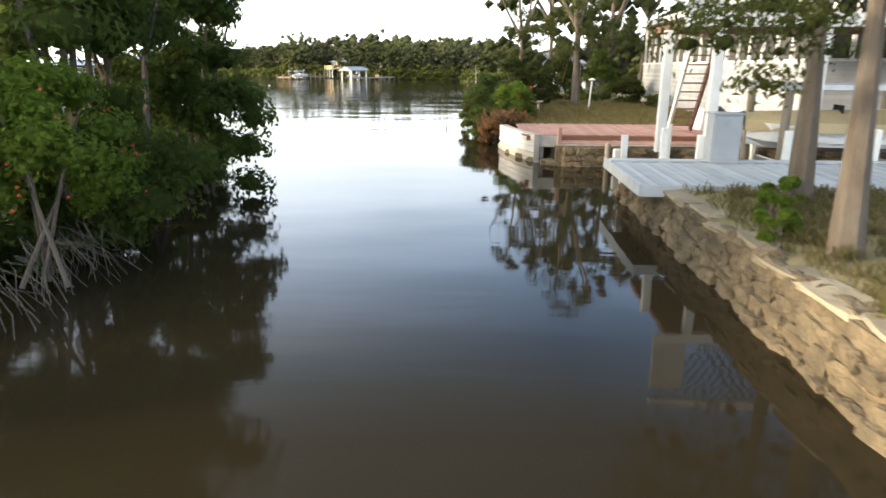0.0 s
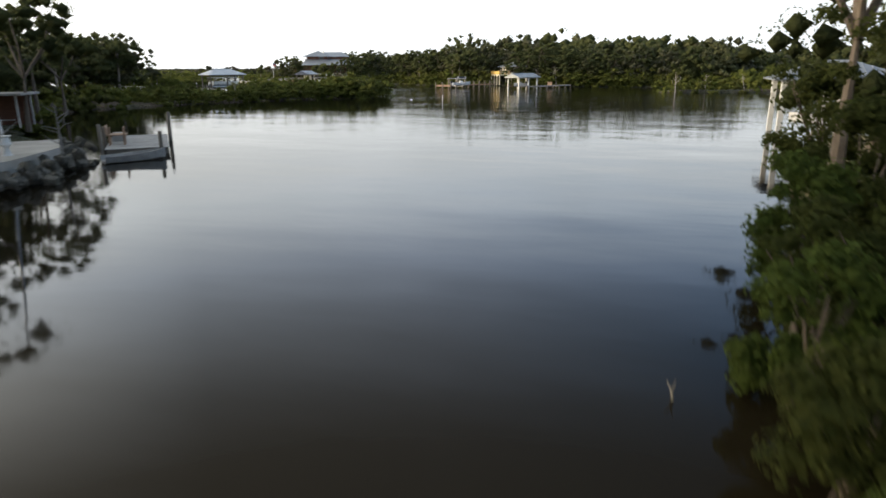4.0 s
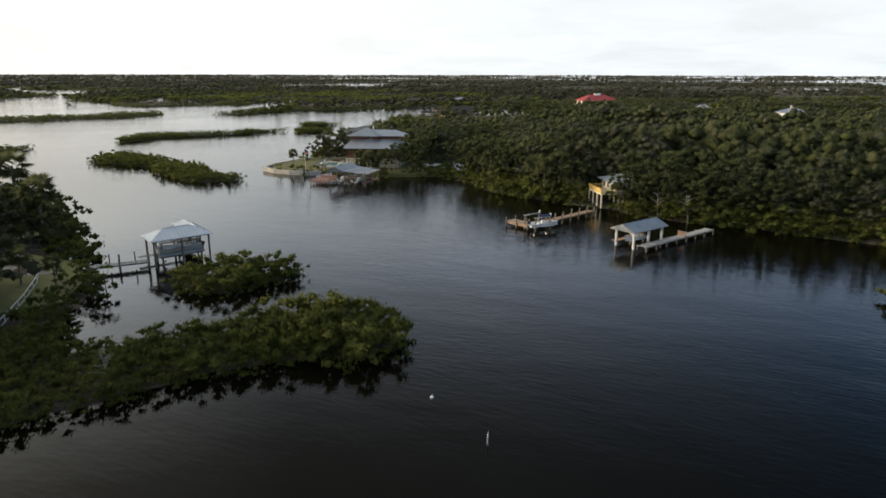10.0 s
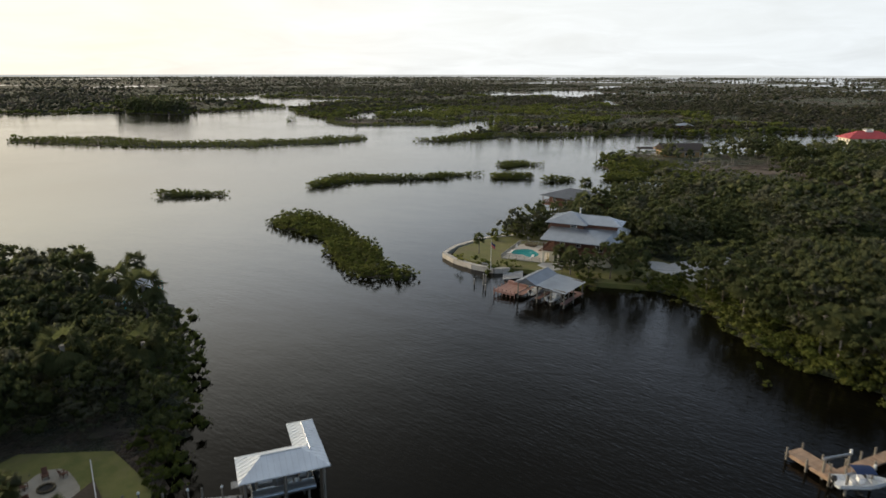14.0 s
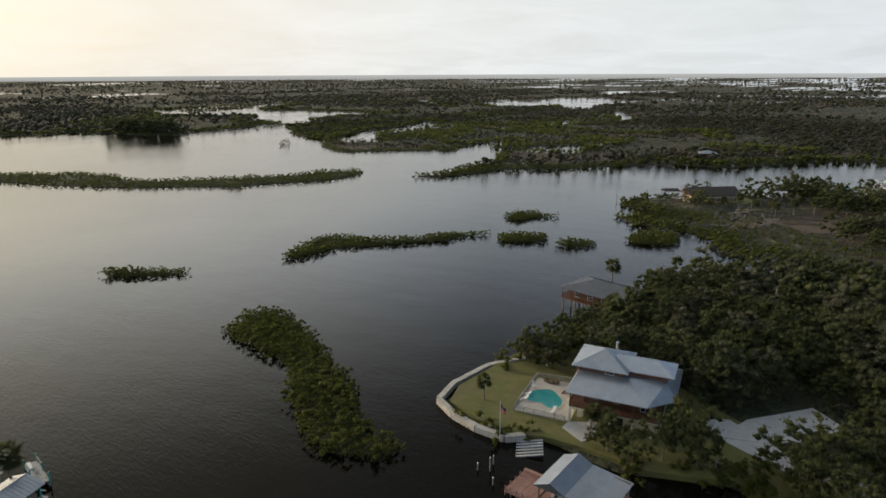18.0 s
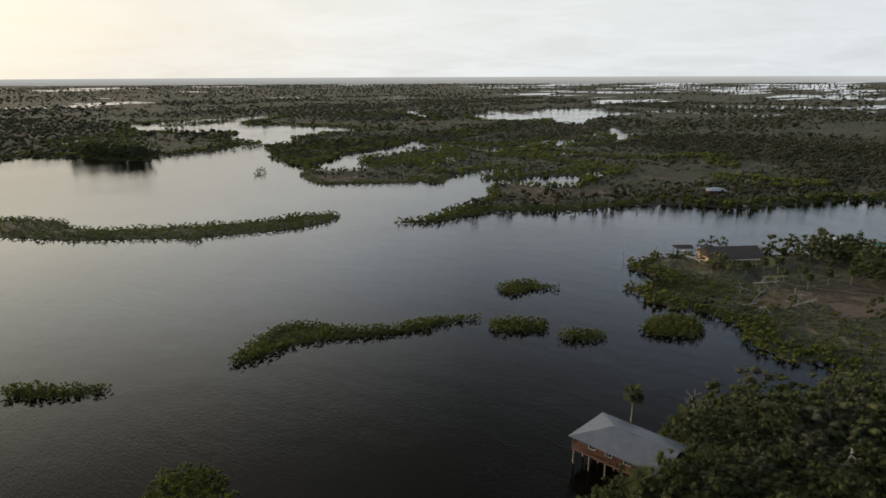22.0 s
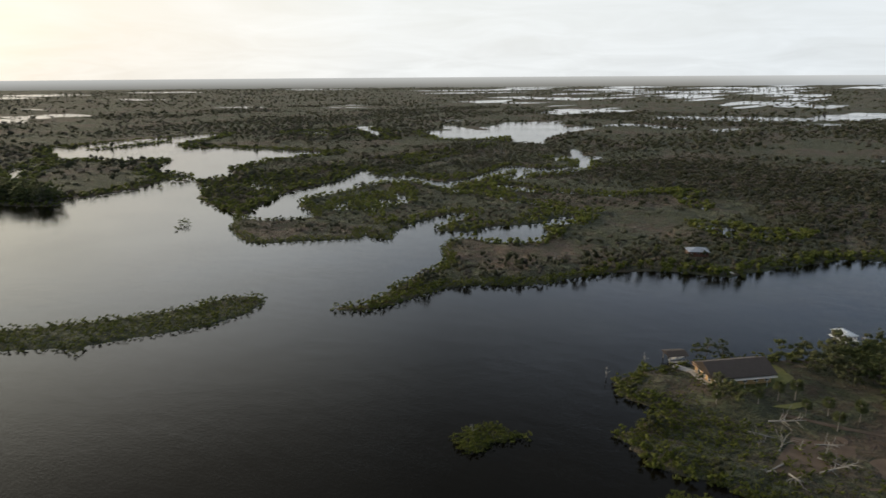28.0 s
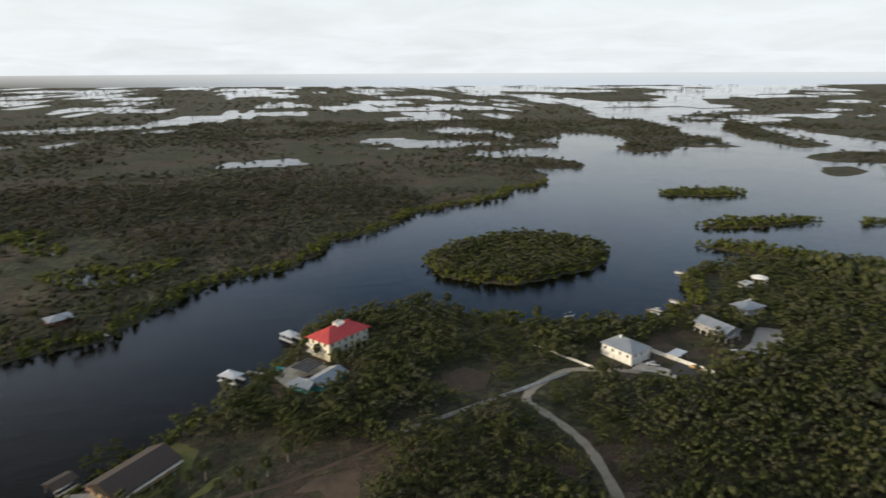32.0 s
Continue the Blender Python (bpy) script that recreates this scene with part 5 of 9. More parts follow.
# low edge growth round the far lagoons
p = spots(-1250, -600, 150, 1150, 5.5, 26)
s = land_sd(p[:, 0], p[:, 1])
p = p[(s > 0) & (s < 24) & (p[:, 0] + 0.25 * p[:, 1] < -470)]
scatter("mangrove_fringe", SCRUB, np.c_[p, np.full(len(p), -0.1)], 0.8 + 0.8 * np.random.default_rng(28).random(len(p)), M_MANGROVE, "low mangrove edge round the far lagoons", "mangroves", 27)

# woods of the eastern bank
p = spots(-250, 260, 225, 640, 5.3, 7)
e = poly_sd(p[:, 0], p[:, 1], EAST)
keep = (e > 4) & ~cleared(p[:, 0], p[:, 1], 2.5)
marsh = chain_sd(p[:, 0], p[:, 1], [(-175, 415, 26), (-120, 400, 14), (-60, 380, 10)]) > 0
marsh |= chain_sd(p[:, 0], p[:, 1], [(-245, 462, 16), (-232, 438, 22), (-205, 430, 22)]) > 0
marsh |= chain_sd(p[:, 0], p[:, 1], [(-4, 248, 12), (15, 268, 24), (40, 300, 30), (70, 330, 30)]) > 0
marsh |= chain_sd(p[:, 0], p[:, 1], [(-14, 558, 6), (10, 562, 8), (32, 574, 8), (60, 612, 8)]) > 0
keep &= ~marsh
p, e = p[keep], e[keep]
rng = np.random.default_rng(71)
tall = 0.70 + 0.85 * fbm(p[:, 0], p[:, 1], 30, 3, 79) + 0.25 * (rng.random(len(p)) - 0.5)
# the old trees stand highest behind the southern bank
tall *= 1.0 + 0.30 * np.clip((e - 5) / 14, 0, 1) * np.clip(1 - np.abs(p[:, 1] - 275) / 60, 0, 1) * np.clip((p[:, 0] + 128) / 20, 0, 1) * np.clip(1 - (p[:, 0] + 60) / 60, 0.2, 1)
tall *= np.where(p[:, 1] > 430, np.where(p[:, 0] > -105, 0.72, 0.9), 1.0)
close = (p[:, 0] < -88) & (p[:, 1] < 345) | (p[:, 0] < -30) & (p[:, 1] < 275) & (e < 16)
near_w = (p[:, 0] < -15) & (p[:, 1] < 500) & (e < 22) & ~close | (p[:, 0] < -70) & (p[:, 1] > 430)
inland = (p[:, 0] > 25) & (p[:, 1] < 470) | (p[:, 0] > 120)
thin = rng.random(len(p)) < 0.5
scatter("oak_woods", OAK_NEAR, np.c_[p, np.full(len(p), 0.5)][close], tall[close], M_OAK, "live oaks of mixed greens close about the houses", "woods", 15)
scatter("oak_woods", OAK_FAR, np.c_[p, np.full(len(p), 0.5)][inland & thin], tall[inland & thin] * 1.45, M_OAK, "grey-green live oak woods behind the marsh field", "woods", 16)
far_w = ~near_w & ~close & ~inland
scatter("oak_woods", OAK_MID, np.c_[p, np.full(len(p), 0.5)][near_w], tall[near_w], M_OAK, "dense grey-green live oak woods on the river bank", "woods", 5)
scatter("oak_woods", OAK_LO, np.c_[p, np.full(len(p), 0.5)][far_w], tall[far_w] * 1.06, M_OAK, "dense grey-green live oak woods further inland", "woods", 6)

# thick growth hiding the feet of those trees along the water
p = spots(-132, -8, 232, 272, 2.3, 83)
e = poly_sd(p[:, 0], p[:, 1], EAST)
rng = np.random.default_rng(85)
p = p[(e > 0.2) & (e < 9) & ~cleared(p[:, 0], p[:, 1], 0.5)]
scatter("bank_thicket", BUSH, np.c_[p, np.full(len(p), 0.0)], 0.9 + 1.1 * rng.random(len(p)), M_MANGROVE, "thick olive-green growth at the foot of the oaks", "thicket", 87)

# woods of the western bank
p = spots(-290, -55, 60, 200, 4.5, 8)
w = poly_sd(p[:, 0], p[:, 1], WEST)
ok = (w > 3.5) & ~cleared(p[:, 0], p[:, 1], 2.0) & ~((p[:, 0] > -122) & (p[:, 1] > 112))
p, w = p[ok], w[ok]
tall = 0.65 + 0.75 * fbm(p[:, 0], p[:, 1], 25, 3, 80)
edge = w < 26
scatter("bank_woods", OAK_NEAR, np.c_[p, np.full(len(p), 0.5)][edge & (w < 14)], tall[edge & (w < 14)], M_OAK, "dark green oaks at the edge of the western bank", "woods", 17)
scatter("bank_woods", OAK_MID, np.c_[p, np.full(len(p), 0.5)][edge & (w >= 14)], tall[edge & (w >= 14)], M_OAK, "dark green oaks behind the western bank", "woods", 18)
scatter("bank_woods", OAK_LO, np.c_[p, np.full(len(p), 0.5)][~edge], tall[~edge], M_OAK, "dark green oaks and cabbage palms on the western bank", "woods", 7)

# far woods: patches over the marsh and the country inland
n = spots(-820, 250, 420, 1080, 7.8, 59)
p = spots(-1500, 1000, 300, 1900, 14.5, 9)
p = p[(p[:, 0] < -820) | (p[:, 0] > 250) | (p[:, 1] > 1080)]
q = spots(-5000, 3200, 0, 5200, 46, 19)
q = q[(q[:, 0] < -1500) | (q[:, 0] > 1000) | (q[:, 1] > 1900)]
for layer, (p, size, kinds) in enumerate(((n, 0.8, MARSH_OAK), (p, 0.85, OAK_FAR), (q, 1.3, OAK_FAR))):
    rng = np.random.default_rng(10 + layer)
    s = land_sd(p[:, 0], p[:, 1])
    patch = fbm(p[:, 0], p[:, 1], 170, 5, 91)
    heavy = chain_sd(p[:, 0], p[:, 1], [(-250, 770, 45), (-210, 840, 75), (-110, 890, 60), (-310, 890, 90), (-420, 930, 90), (-230, 960, 60)]) > 0
    heavy |= chain_sd(p[:, 0], p[:, 1], [(-375, 478, 10), (-357, 530, 15), (-322, 568, 20), (-290, 610, 25), (-260, 650, 20)]) > 0
    heavy |= chain_sd(p[:, 0], p[:, 1], [(-800, 430, 22), (-770, 455, 18)]) > 0
    heavy |= poly_sd(p[:, 0], p[:, 1], CAYS["big"]) > 3
    open_marsh = chain_sd(p[:, 0], p[:, 1], [(-370, 680, 60), (-330, 760, 30), (-420, 760, 60)]) > 0
    east = poly_sd(p[:, 0], p[:, 1], EAST) > 6
    keep = (s > 4) & (heavy | east | ((patch > 0.40 + 0.14 * rng.random(len(p))) & ~open_marsh))
    keep &= (poly_sd(p[:, 0], p[:, 1], CAYS["long"]) < -2) & (chain_sd(p[:, 0], p[:, 1], [(-330, 300, 110)]) < 0)
    keep &= ~((p[:, 0] < 260) & (p[:, 0] > -250) & (p[:, 1] < 640) & east)
    p, tall = p[keep], heavy[keep]
    wide = size * (0.55 + 0.7 * rng.random(len(p))) * np.where(tall, 1.35, 1.0)
    scatter("far_woods", kinds, np.c_[p, np.full(len(p), 0.1)], wide, M_MARSHTREE, "far grey-green woods scattered over the marsh", "woods", 8 + layer)

# tall dark oaks on the island at the head of the lagoon
p = spots(-850, -745, 405, 480, 8.0, 93)
p = p[(land_sd(p[:, 0], p[:, 1]) > 3) & (chain_sd(p[:, 0], p[:, 1], [(-830, 418, 13), (-795, 432, 20), (-762, 448, 15)]) > 0)]
scatter("island_oaks", OAK_MID, np.c_[p, np.full(len(p), 0.2)], 1.5 + 0.5 * np.random.default_rng(95).random(len(p)), M_OAK, "clump of tall dark oaks at the head of the lagoon", "woods", 97)

# trees on the large island in the river
p = spots(-100, 40, 620, 745, 5.5, 103)
p = p[poly_sd(p[:, 0], p[:, 1], CAYS["big"]) > 4]
scatter("island_oaks", OAK_LO, np.c_[p, np.full(len(p), 0.2)], 0.55 + 0.55 * fbm(p[:, 0], p[:, 1], 20, 3, 105), M_OAK, "mixed green and grey trees on the river island", "woods", 107)

# low scrub and grass tussocks over the open marsh
p = spots(-700, 260, 430, 1100, 6.8, 29)
s = land_sd(p[:, 0], p[:, 1])
rng = np.random.default_rng(31)
gaps = fbm(p[:, 0], p[:, 1], 70, 5, 33)
p = p[(s > 3) & (poly_sd(p[:, 0], p[:, 1], EAST) < 0) & (rng.random(len(p)) < np.clip(0.05 + 6.0 * (gaps - 0.44), 0.03, 0.97))]
scatter("marsh_scrub", SCRUB, np.c_[p, np.full(len(p), 0.2)], 0.55 + 0.9 * rng.random(len(p)) ** 2, M_MARSHTREE, "low olive and brown scrub over the marsh", "scrub", 12)
p = spots(-2000, 900, 330, 1950, 14, 34)
p = p[(p[:, 0] < -690) | (p[:, 1] > 1080)]
s = land_sd(p[:, 0], p[:, 1])
gaps = fbm(p[:, 0], p[:, 1], 120, 5, 35)
p = p[(s > 3) & (rng.random(len(p)) < np.clip(0.08 + 5.0 * (gaps - 0.42), 0.05, 0.9))]
scatter("marsh_scrub", SCRUB, np.c_[p, np.full(len(p), 0.2)], 1.1 + 1.5 * rng.random(len(p)) ** 2, M_MARSHTREE, "far low scrub over the marsh", "scrub", 14)
p = spots(-260, 70, 236, 520, 2.6, 39)
rng = np.random.default_rng(41)
e = poly_sd(p[:, 0], p[:, 1], EAST)
marshy = chain_sd(p[:, 0], p[:, 1], [(-4, 248, 12), (15, 268, 24), (40, 300, 20)]) > 0
marshy |= chain_sd(p[:, 0], p[:, 1], [(-205, 428, 24), (-175, 415, 26), (-120, 400, 14), (-60, 380, 10)]) > 0
p = p[(e > 3) & marshy & (rng.random(len(p)) < 0.9)]
scatter("marsh_scrub", BUSH_LO, np.c_[p, np.full(len(p), 0.1)], 0.40 + 0.60 * rng.random(len(p)), M_MANGROVE, "low green scrub behind the mangrove fringe", "scrub", 13)
p = spots(-252, -182, 396, 470, 2.0, 49)
rng = np.random.default_rng(51)
e = poly_sd(p[:, 0], p[:, 1], EAST)
green = chain_sd(p[:, 0], p[:, 1], [(-236, 452, 15), (-226, 434, 17), (-206, 426, 13), (-188, 416, 11)]) + 9 * (fbm(p[:, 0], p[:, 1], 12, 3, 52) - 0.5)
p = p[(e > 1) & (green > 0)]
scatter("marsh_scrub", BUSH_LO, np.c_[p, np.full(len(p), 0.0)], 0.40 + 0.40 * rng.random(len(p)), M_MANGROVE, "dense low mangroves on the point", "scrub", 15)


# ---- the pool house on the point ----
def pool_house():
    ob = thing("pool_house", frame_at(-157.1, 265.2, 1.0, 20.5), "brown timber house with grey hip roofs and a raised porch", "house")
    w = [("ground_wall", 1.6, 2.6, 0.0, 15.6, 15.8, 2.9, M_CREAM), ("main_wall", 2.6, 2.8, 3.05, 15.6, 15.6, 5.75, M_WOODWALL),
         ("upper_wall", 0.9, 5.4, 6.0, 8.6, 13.6, 8.75, M_WOODWALL), ("upper_wall", 8.65, 7.0, 6.0, 15.8, 12.0, 8.7, M_WOODWALL)]
    for nm, x0, y0, z0, x1, y1, z1, mat in w:
        wall = part(nm, boxed(x0, y0, z0, x1, y1, z1), mat, ob)
        if mat is M_WOODWALL:
            bb = bmesh.new()
            z = z0 + 0.18
            while z < z1 - 0.05:
                box(bb, x0 - 0.025, y0 - 0.025, z, x1 + 0.025, y1 + 0.025, z + 0.03)
                z += 0.2
            tagged(part("lap_siding", bb, mat, wall), kind="stuff")
    part("porch_floor", boxed(0.5, 0.5, 2.9, 15.7, 15.9, 3.05), M_WOODWALL, ob)
    part("fascia", boxed(0.55, 0.45, 2.62, 15.2, 0.6, 2.9), M_CREAM, ob)
    railing(ob, [(0.6, 9.0), (0.6, 0.6), (13.0, 0.6)], 3.05, 0.95, M_WOODWALL)
    railing(ob, [(0.95, 13.4), (0.3, 13.4), (0.3, 5.6), (3.0, 5.6)], 7.0, 0.8, M_WOODWALL)
    for px in (0.7, 4.2, 7.7, 11.2, 14.4):
        square_post(ob, px, 0.7, 0, 2.9, 0.42, M_CREAM, "column")
        square_post(ob, px, 0.7, 3.05, 5.75, 0.18, M_WOODWALL, "porch_post")
    for py in (4.5, 8.5, 12.5):
        square_post(ob, 0.7, py, 0, 2.9, 0.42, M_CREAM, "column")
        square_post(ob, 0.7, py, 3.05, 5.75, 0.18, M_WOODWALL, "porch_post")
    # skirt roof round the upper floor
    bm = bmesh.new()
    lo = [(-0.1, -0.1, 5.75), (13.6, -0.1, 5.75), (17.6, 4.2, 5.7), (17.6, 17.4, 5.7), (-0.1, 17.4, 5.75)]
    hi = [(1.0, 5.5, 7.75), (9.5, 5.5, 7.75), (15.7, 7.1, 7.7), (15.7, 12.0, 7.7), (1.0, 13.5, 7.75)]
    L, H2, B = [bm.verts.new(p) for p in lo], [bm.verts.new(p) for p in hi], [bm.verts.new((p[0], p[1], p[2] - 0.16)) for p in lo]
    for i in range(5):
        j = (i + 1) % 5
        bm.faces.new((L[i], L[j], H2[j], H2[i]))
        bm.faces.new((B[j], B[i], L[i], L[j])[::-1])
    bm.faces.new(H2)
    bm.faces.new(B[::-1])
    bmesh.ops.recalc_face_normals(bm, faces=bm.faces)
    skirt = part("lower_roof", bm, M_ROOF, ob)
    sb = bmesh.new()
    for i in range(1, 23):
        x = i * 0.6
        t = 1.0
        y1 = 5.5 * t
        zz = 5.78
        vs = [sb.verts.new(p) for p in ((x - 0.02, -0.1, zz), (x + 0.02, -0.1, zz), (min(max(x, 1.0), 9.5) + 0.02 if x < 13 else 9.52, y1, 7.78), (min(max(x, 1.0), 9.5) - 0.02, y1, 7.78))]
        sb.faces.new(vs)
    bmesh.ops.solidify(sb, geom=sb.faces[:], thickness=0.03)
    tagged(part("seam_ribs", sb, M_ROOF, skirt), kind="stuff")
    hip_roof(ob, 0.0, 4.75, 9.3, 14.2, 8.8, 2.0, M_ROOF, 0.25, name="upper_roof")
    hip_roof(ob, 7.0, 6.4, 16.7, 12.5, 8.75, 1.5, M_ROOF, 0.25, name="upper_roof", ends=(False, True))
    part("chimney", tube(bmesh.new(), [(6.2, 12.4, 9.4), (6.2, 12.4, 11.0), (6.2, 12.4, 11.15)], [0.22, 0.22, 0.3], 10), M_STEEL, ob)
    opening(ob, 270, (6.3, 5.38), 7.85, 1.3, 0.75, 0)
    for x in (4.5, 8.2):
        opening(ob, 270, (x, 2.78), 4.0, 0.9, 1.2, 0)
    opening(ob, 270, (13.0, 2.78), 3.4, 1.5, 1.9, 0)
    opening(ob, 180, (2.58, 7.0), 3.3, 1.9, 2.1, 0)
    opening(ob, 180, (2.58, 11.5), 3.7, 1.3, 1.3, 0)
    opening(ob, 180, (0.88, 9.5), 7.3, 1.8, 1.2, 0)
    # dark sheets on the wall paint the shade of open garage bays
    for x in (4.3, 8.0):
        part("garage_opening", boxed(x - 1.5, 2.55, 0.05, x + 1.5, 2.62, 2.4), M_DARK, ob)
    bm = bmesh.new()
    for i in range(14):
        box(bm, 0.55 - 0.27 * i, 9.3, 2.9 - 0.21 * i, 0.85 - 0.27 * i, 10.5, 3.0 - 0.21 * i)
    part("stairs", bm, M_WOODWALL, ob)
    return ob


pool_house()

sheet("lawn", [(-181, 281), (-179.5, 262), (-176.5, 256.5), (-168, 255.2), (-160, 256.5), (-157, 258.8), (-151, 260.5), (-140, 262), (-128, 269.5), (-120, 268), (-112, 262), (-104, 275), (-150, 292), (-176, 292)],
      -0.5, 1.0, M_LAWN, "mown lawn of yellow-green grass on the point", "lawn")

bm = bmesh.new()
cap = [(-176.5, 284.5), (-181.5, 273), (-181, 262), (-178.5, 255.6), (-173, 253.8), (-167, 253.4), (-161.5, 254.4), (-159.3, 257.2)]
for (x0, y0), (x1, y1) in zip(cap, cap[1:]):
    run = math.hypot(x1 - x0, y1 - y0)
    n = max(1, int(run / 1.2))
    for i in range(n):
        a, b = i / n, (i + 0.97) / n
        d = Vector((y1 - y0, x0 - x1, 0)).normalized() * 0.55
        p, q = Vector((x0 + (x1 - x0) * a, y0 + (y1 - y0) * a, 0)), Vector((x0 + (x1 - x0) * b, y0 + (y1 - y0) * b, 0))
        top = 1.12 + 0.03 * ((i * 7) % 3)
        vs = [bm.verts.new(v + Vector((0, 0, z))) for z in (-1.4, top) for v in (p - d, q - d, q + d, p + d)]
        for f in ((4, 5, 6, 7), (0, 1, 5, 4), (1, 2, 6, 5), (2, 3, 7, 6), (3, 0, 4, 7)):
            bm.faces.new([vs[k] for k in f])
bmesh.ops.recalc_face_normals(bm, faces=bm.faces)
tagged(part("seawall", bm, M_CONCRETE), "pale stained concrete seawall cap round the lawn", "seawall", kind="structure")

sheet("pool_deck", [(-170.4, 275.2), (-165.6, 262.1), (-156.3, 265.9), (-157.4, 268.4), (-161.0, 277.5), (-162.5, 279)], 0.6, 1.12, M_CONCRETE, "pale paved pool terrace", "terrace")
sheet("patio", [(-156.6, 265.6), (-156.2, 263.3), (-151.3, 261.9), (-150.5, 264.5), (-152.8, 269.0)], 0.6, 1.08, M_GREYCONC, "grey slab beside the house", "patio")
sheet("driveway", [(-141, 284), (-137, 279), (-124, 276.5), (-112, 279), (-112, 283), (-124, 281), (-137, 286)], 0.4, 1.05, M_GREYCONC, "pale grey concrete drive among trees", "driveway")


def pool():
    ob = thing("swimming_pool", frame_at(-164.4, 269.6, 1.12, 20), "kidney-shaped turquoise swimming pool with a pale coping", "pool")
    m, nt, p = node_mat("pool_water")
    col = mixed(nt, noisy(nt, 0.6, 3, vec=position(nt)), (0.035, 0.27, 0.28), (0.05, 0.33, 0.33))
    nt.links.new(col, p.inputs["Base Color"])
    p.inputs["Roughness"].default_value = 0.06
    bumped(nt, p, noisy(nt, 2.5, 2, vec=position(nt)), 0.1, 0.03)
    pts = []
    for i in range(40):
        a = i * math.tau / 40
        r = 3.6 + 1.0 * math.cos(2 * a + 0.4) + 0.55 * math.cos(3 * a + 2.0)
        pts.append((r * math.cos(a) * 0.75, r * math.sin(a) * 1.05))
    part("pool_water", prism(pts, -0.02, 0.03), m, ob, "clear turquoise water")
    bm = bmesh.new()
    n = len(pts)
    ring = [[bm.verts.new((x * k, y * k, z)) for x, y in pts] for k, z in ((1.0, 0.0), (1.0, 0.07), (1.09, 0.07), (1.09, 0.0))]
    for a, b in zip(ring, ring[1:]):
        for i in range(n):
            bm.faces.new((a[i], a[(i + 1) % n], b[(i + 1) % n], b[i]))
    part("coping", bm, M_CONCRETE, ob)


pool()
bm = bmesh.new()
rngp = np.random.default_rng(4)
for i in range(26):
    a = rngp.uniform(0, math.tau)
    c = Vector((math.cos(a) * 1.5 * rngp.random(), math.sin(a) * 0.8 * rngp.random(), 0.2 + 0.3 * rngp.random()))
    vs = [bm.verts.new(c + Vector(v) * rngp.uniform(0.25, 0.45)) for v in ICO_V * rngp.uniform(0.7, 1.2, (12, 1))]
    for f in ICO_F:
        bm.faces.new([vs[k] for k in f])
tagged(part("rock_waterfall", bm, M_STONE, at=frame_at(-167.2, 275.4, 1.12, 20)), "heaped brown rocks at the head of the pool", "rocks")


def pool_fence():
    ob = thing("pool_fence", pose(0, 0, 1.0), "low dark metal fence round the pool terrace", "fence")
    railing(ob, [(-162.5, 279.2), (-170.6, 275.3), (-165.7, 261.9), (-157, 265.2)], 0.0, 1.15, M_GREYWOOD, 1.8)


pool_fence()


def lounger(x, y, deg):
    ob = thing("sun_lounger", frame_at(x, y, 1.12, deg), "white slatted sun lounger beside the pool", "lounger", "loungers by the pool")
    part("seat", boxed(-0.9, -0.32, 0.28, 0.4, 0.32, 0.36, 0.02), M_WHITE, ob)
    part("backrest", boxed(0, -0.32, 0, 0.75, 0.32, 0.07, 0.02), M_WHITE, ob, at=pose(0.4, 0, 0.32, 0, -40, 0))
    for sx in (-0.8, 0.3):
        for sy in (-0.26, 0.26):
            piece("leg", "lounger_leg", lambda: boxed(-0.03, -0.03, 0, 0.03, 0.03, 0.29), M_WHITE, ob, pose(sx, sy, 0))


for i, (x, y) in enumerate(((-167.6, 268.0), (-166.8, 266.2), (-160.2, 266.2), (-168.8, 271.5))):
    lounger(x, y, 30 + 35 * i)


def flagpole():
    ob = thing("flagpole", pose(-161.3, 252.9, 1.0), "white flagpole with a small red, white and blue flag", "flagpole")
    part("pole", tube(bmesh.new(), [(0, 0, 0), (0, 0, 3.5), (0, 0, 7)], [0.06, 0.05, 0.03], 8), M_WHITE, ob)
    part("finial", tube(bmesh.new(), [(0, 0, 7), (0, 0, 7.06), (0, 0, 7.16)], [0.03, 0.08, 0.02], 8), M_STEEL, ob)
    for nm, z0, z1, mat in (("flag_stripes", 5.4, 6.0, surface("flag_red", (0.5, 0.06, 0.06), (0.62, 0.4, 0.4), 6, 0.8)), ("flag_field", 6.0, 6.5, M_BLUE)):
        bm = bmesh.new()
        rows = [[bm.verts.new((0.05 + 0.13 * i, 0.12 * math.sin(i * 0.9), z - 0.05 * i)) for z in (z0, z1)] for i in range(9)]
        for a, b in zip(rows, rows[1:]):
            bm.faces.new((a[0], b[0], b[1], a[1]))
        bmesh.ops.solidify(bm, geom=bm.faces[:], thickness=0.01)
        part(nm, bm, mat, ob)


flagpole()


def boat_ramp():
    ob = thing("slatted_ramp", frame_at(-157.3, 255.2, 0.12, 38), "boat ramp of pale parallel concrete strips running into the water", "ramp")
    for i in range(6):
        piece("strip", "ramp_strip", lambda: boxed(-2.6, -0.22, -0.1, 2.6, 0.22, 0.12, 0.03), M_GREYCONC, ob, pose(0, -2.2 + 0.85 * i, 0.05, 0, -9, 0))


boat_ramp()


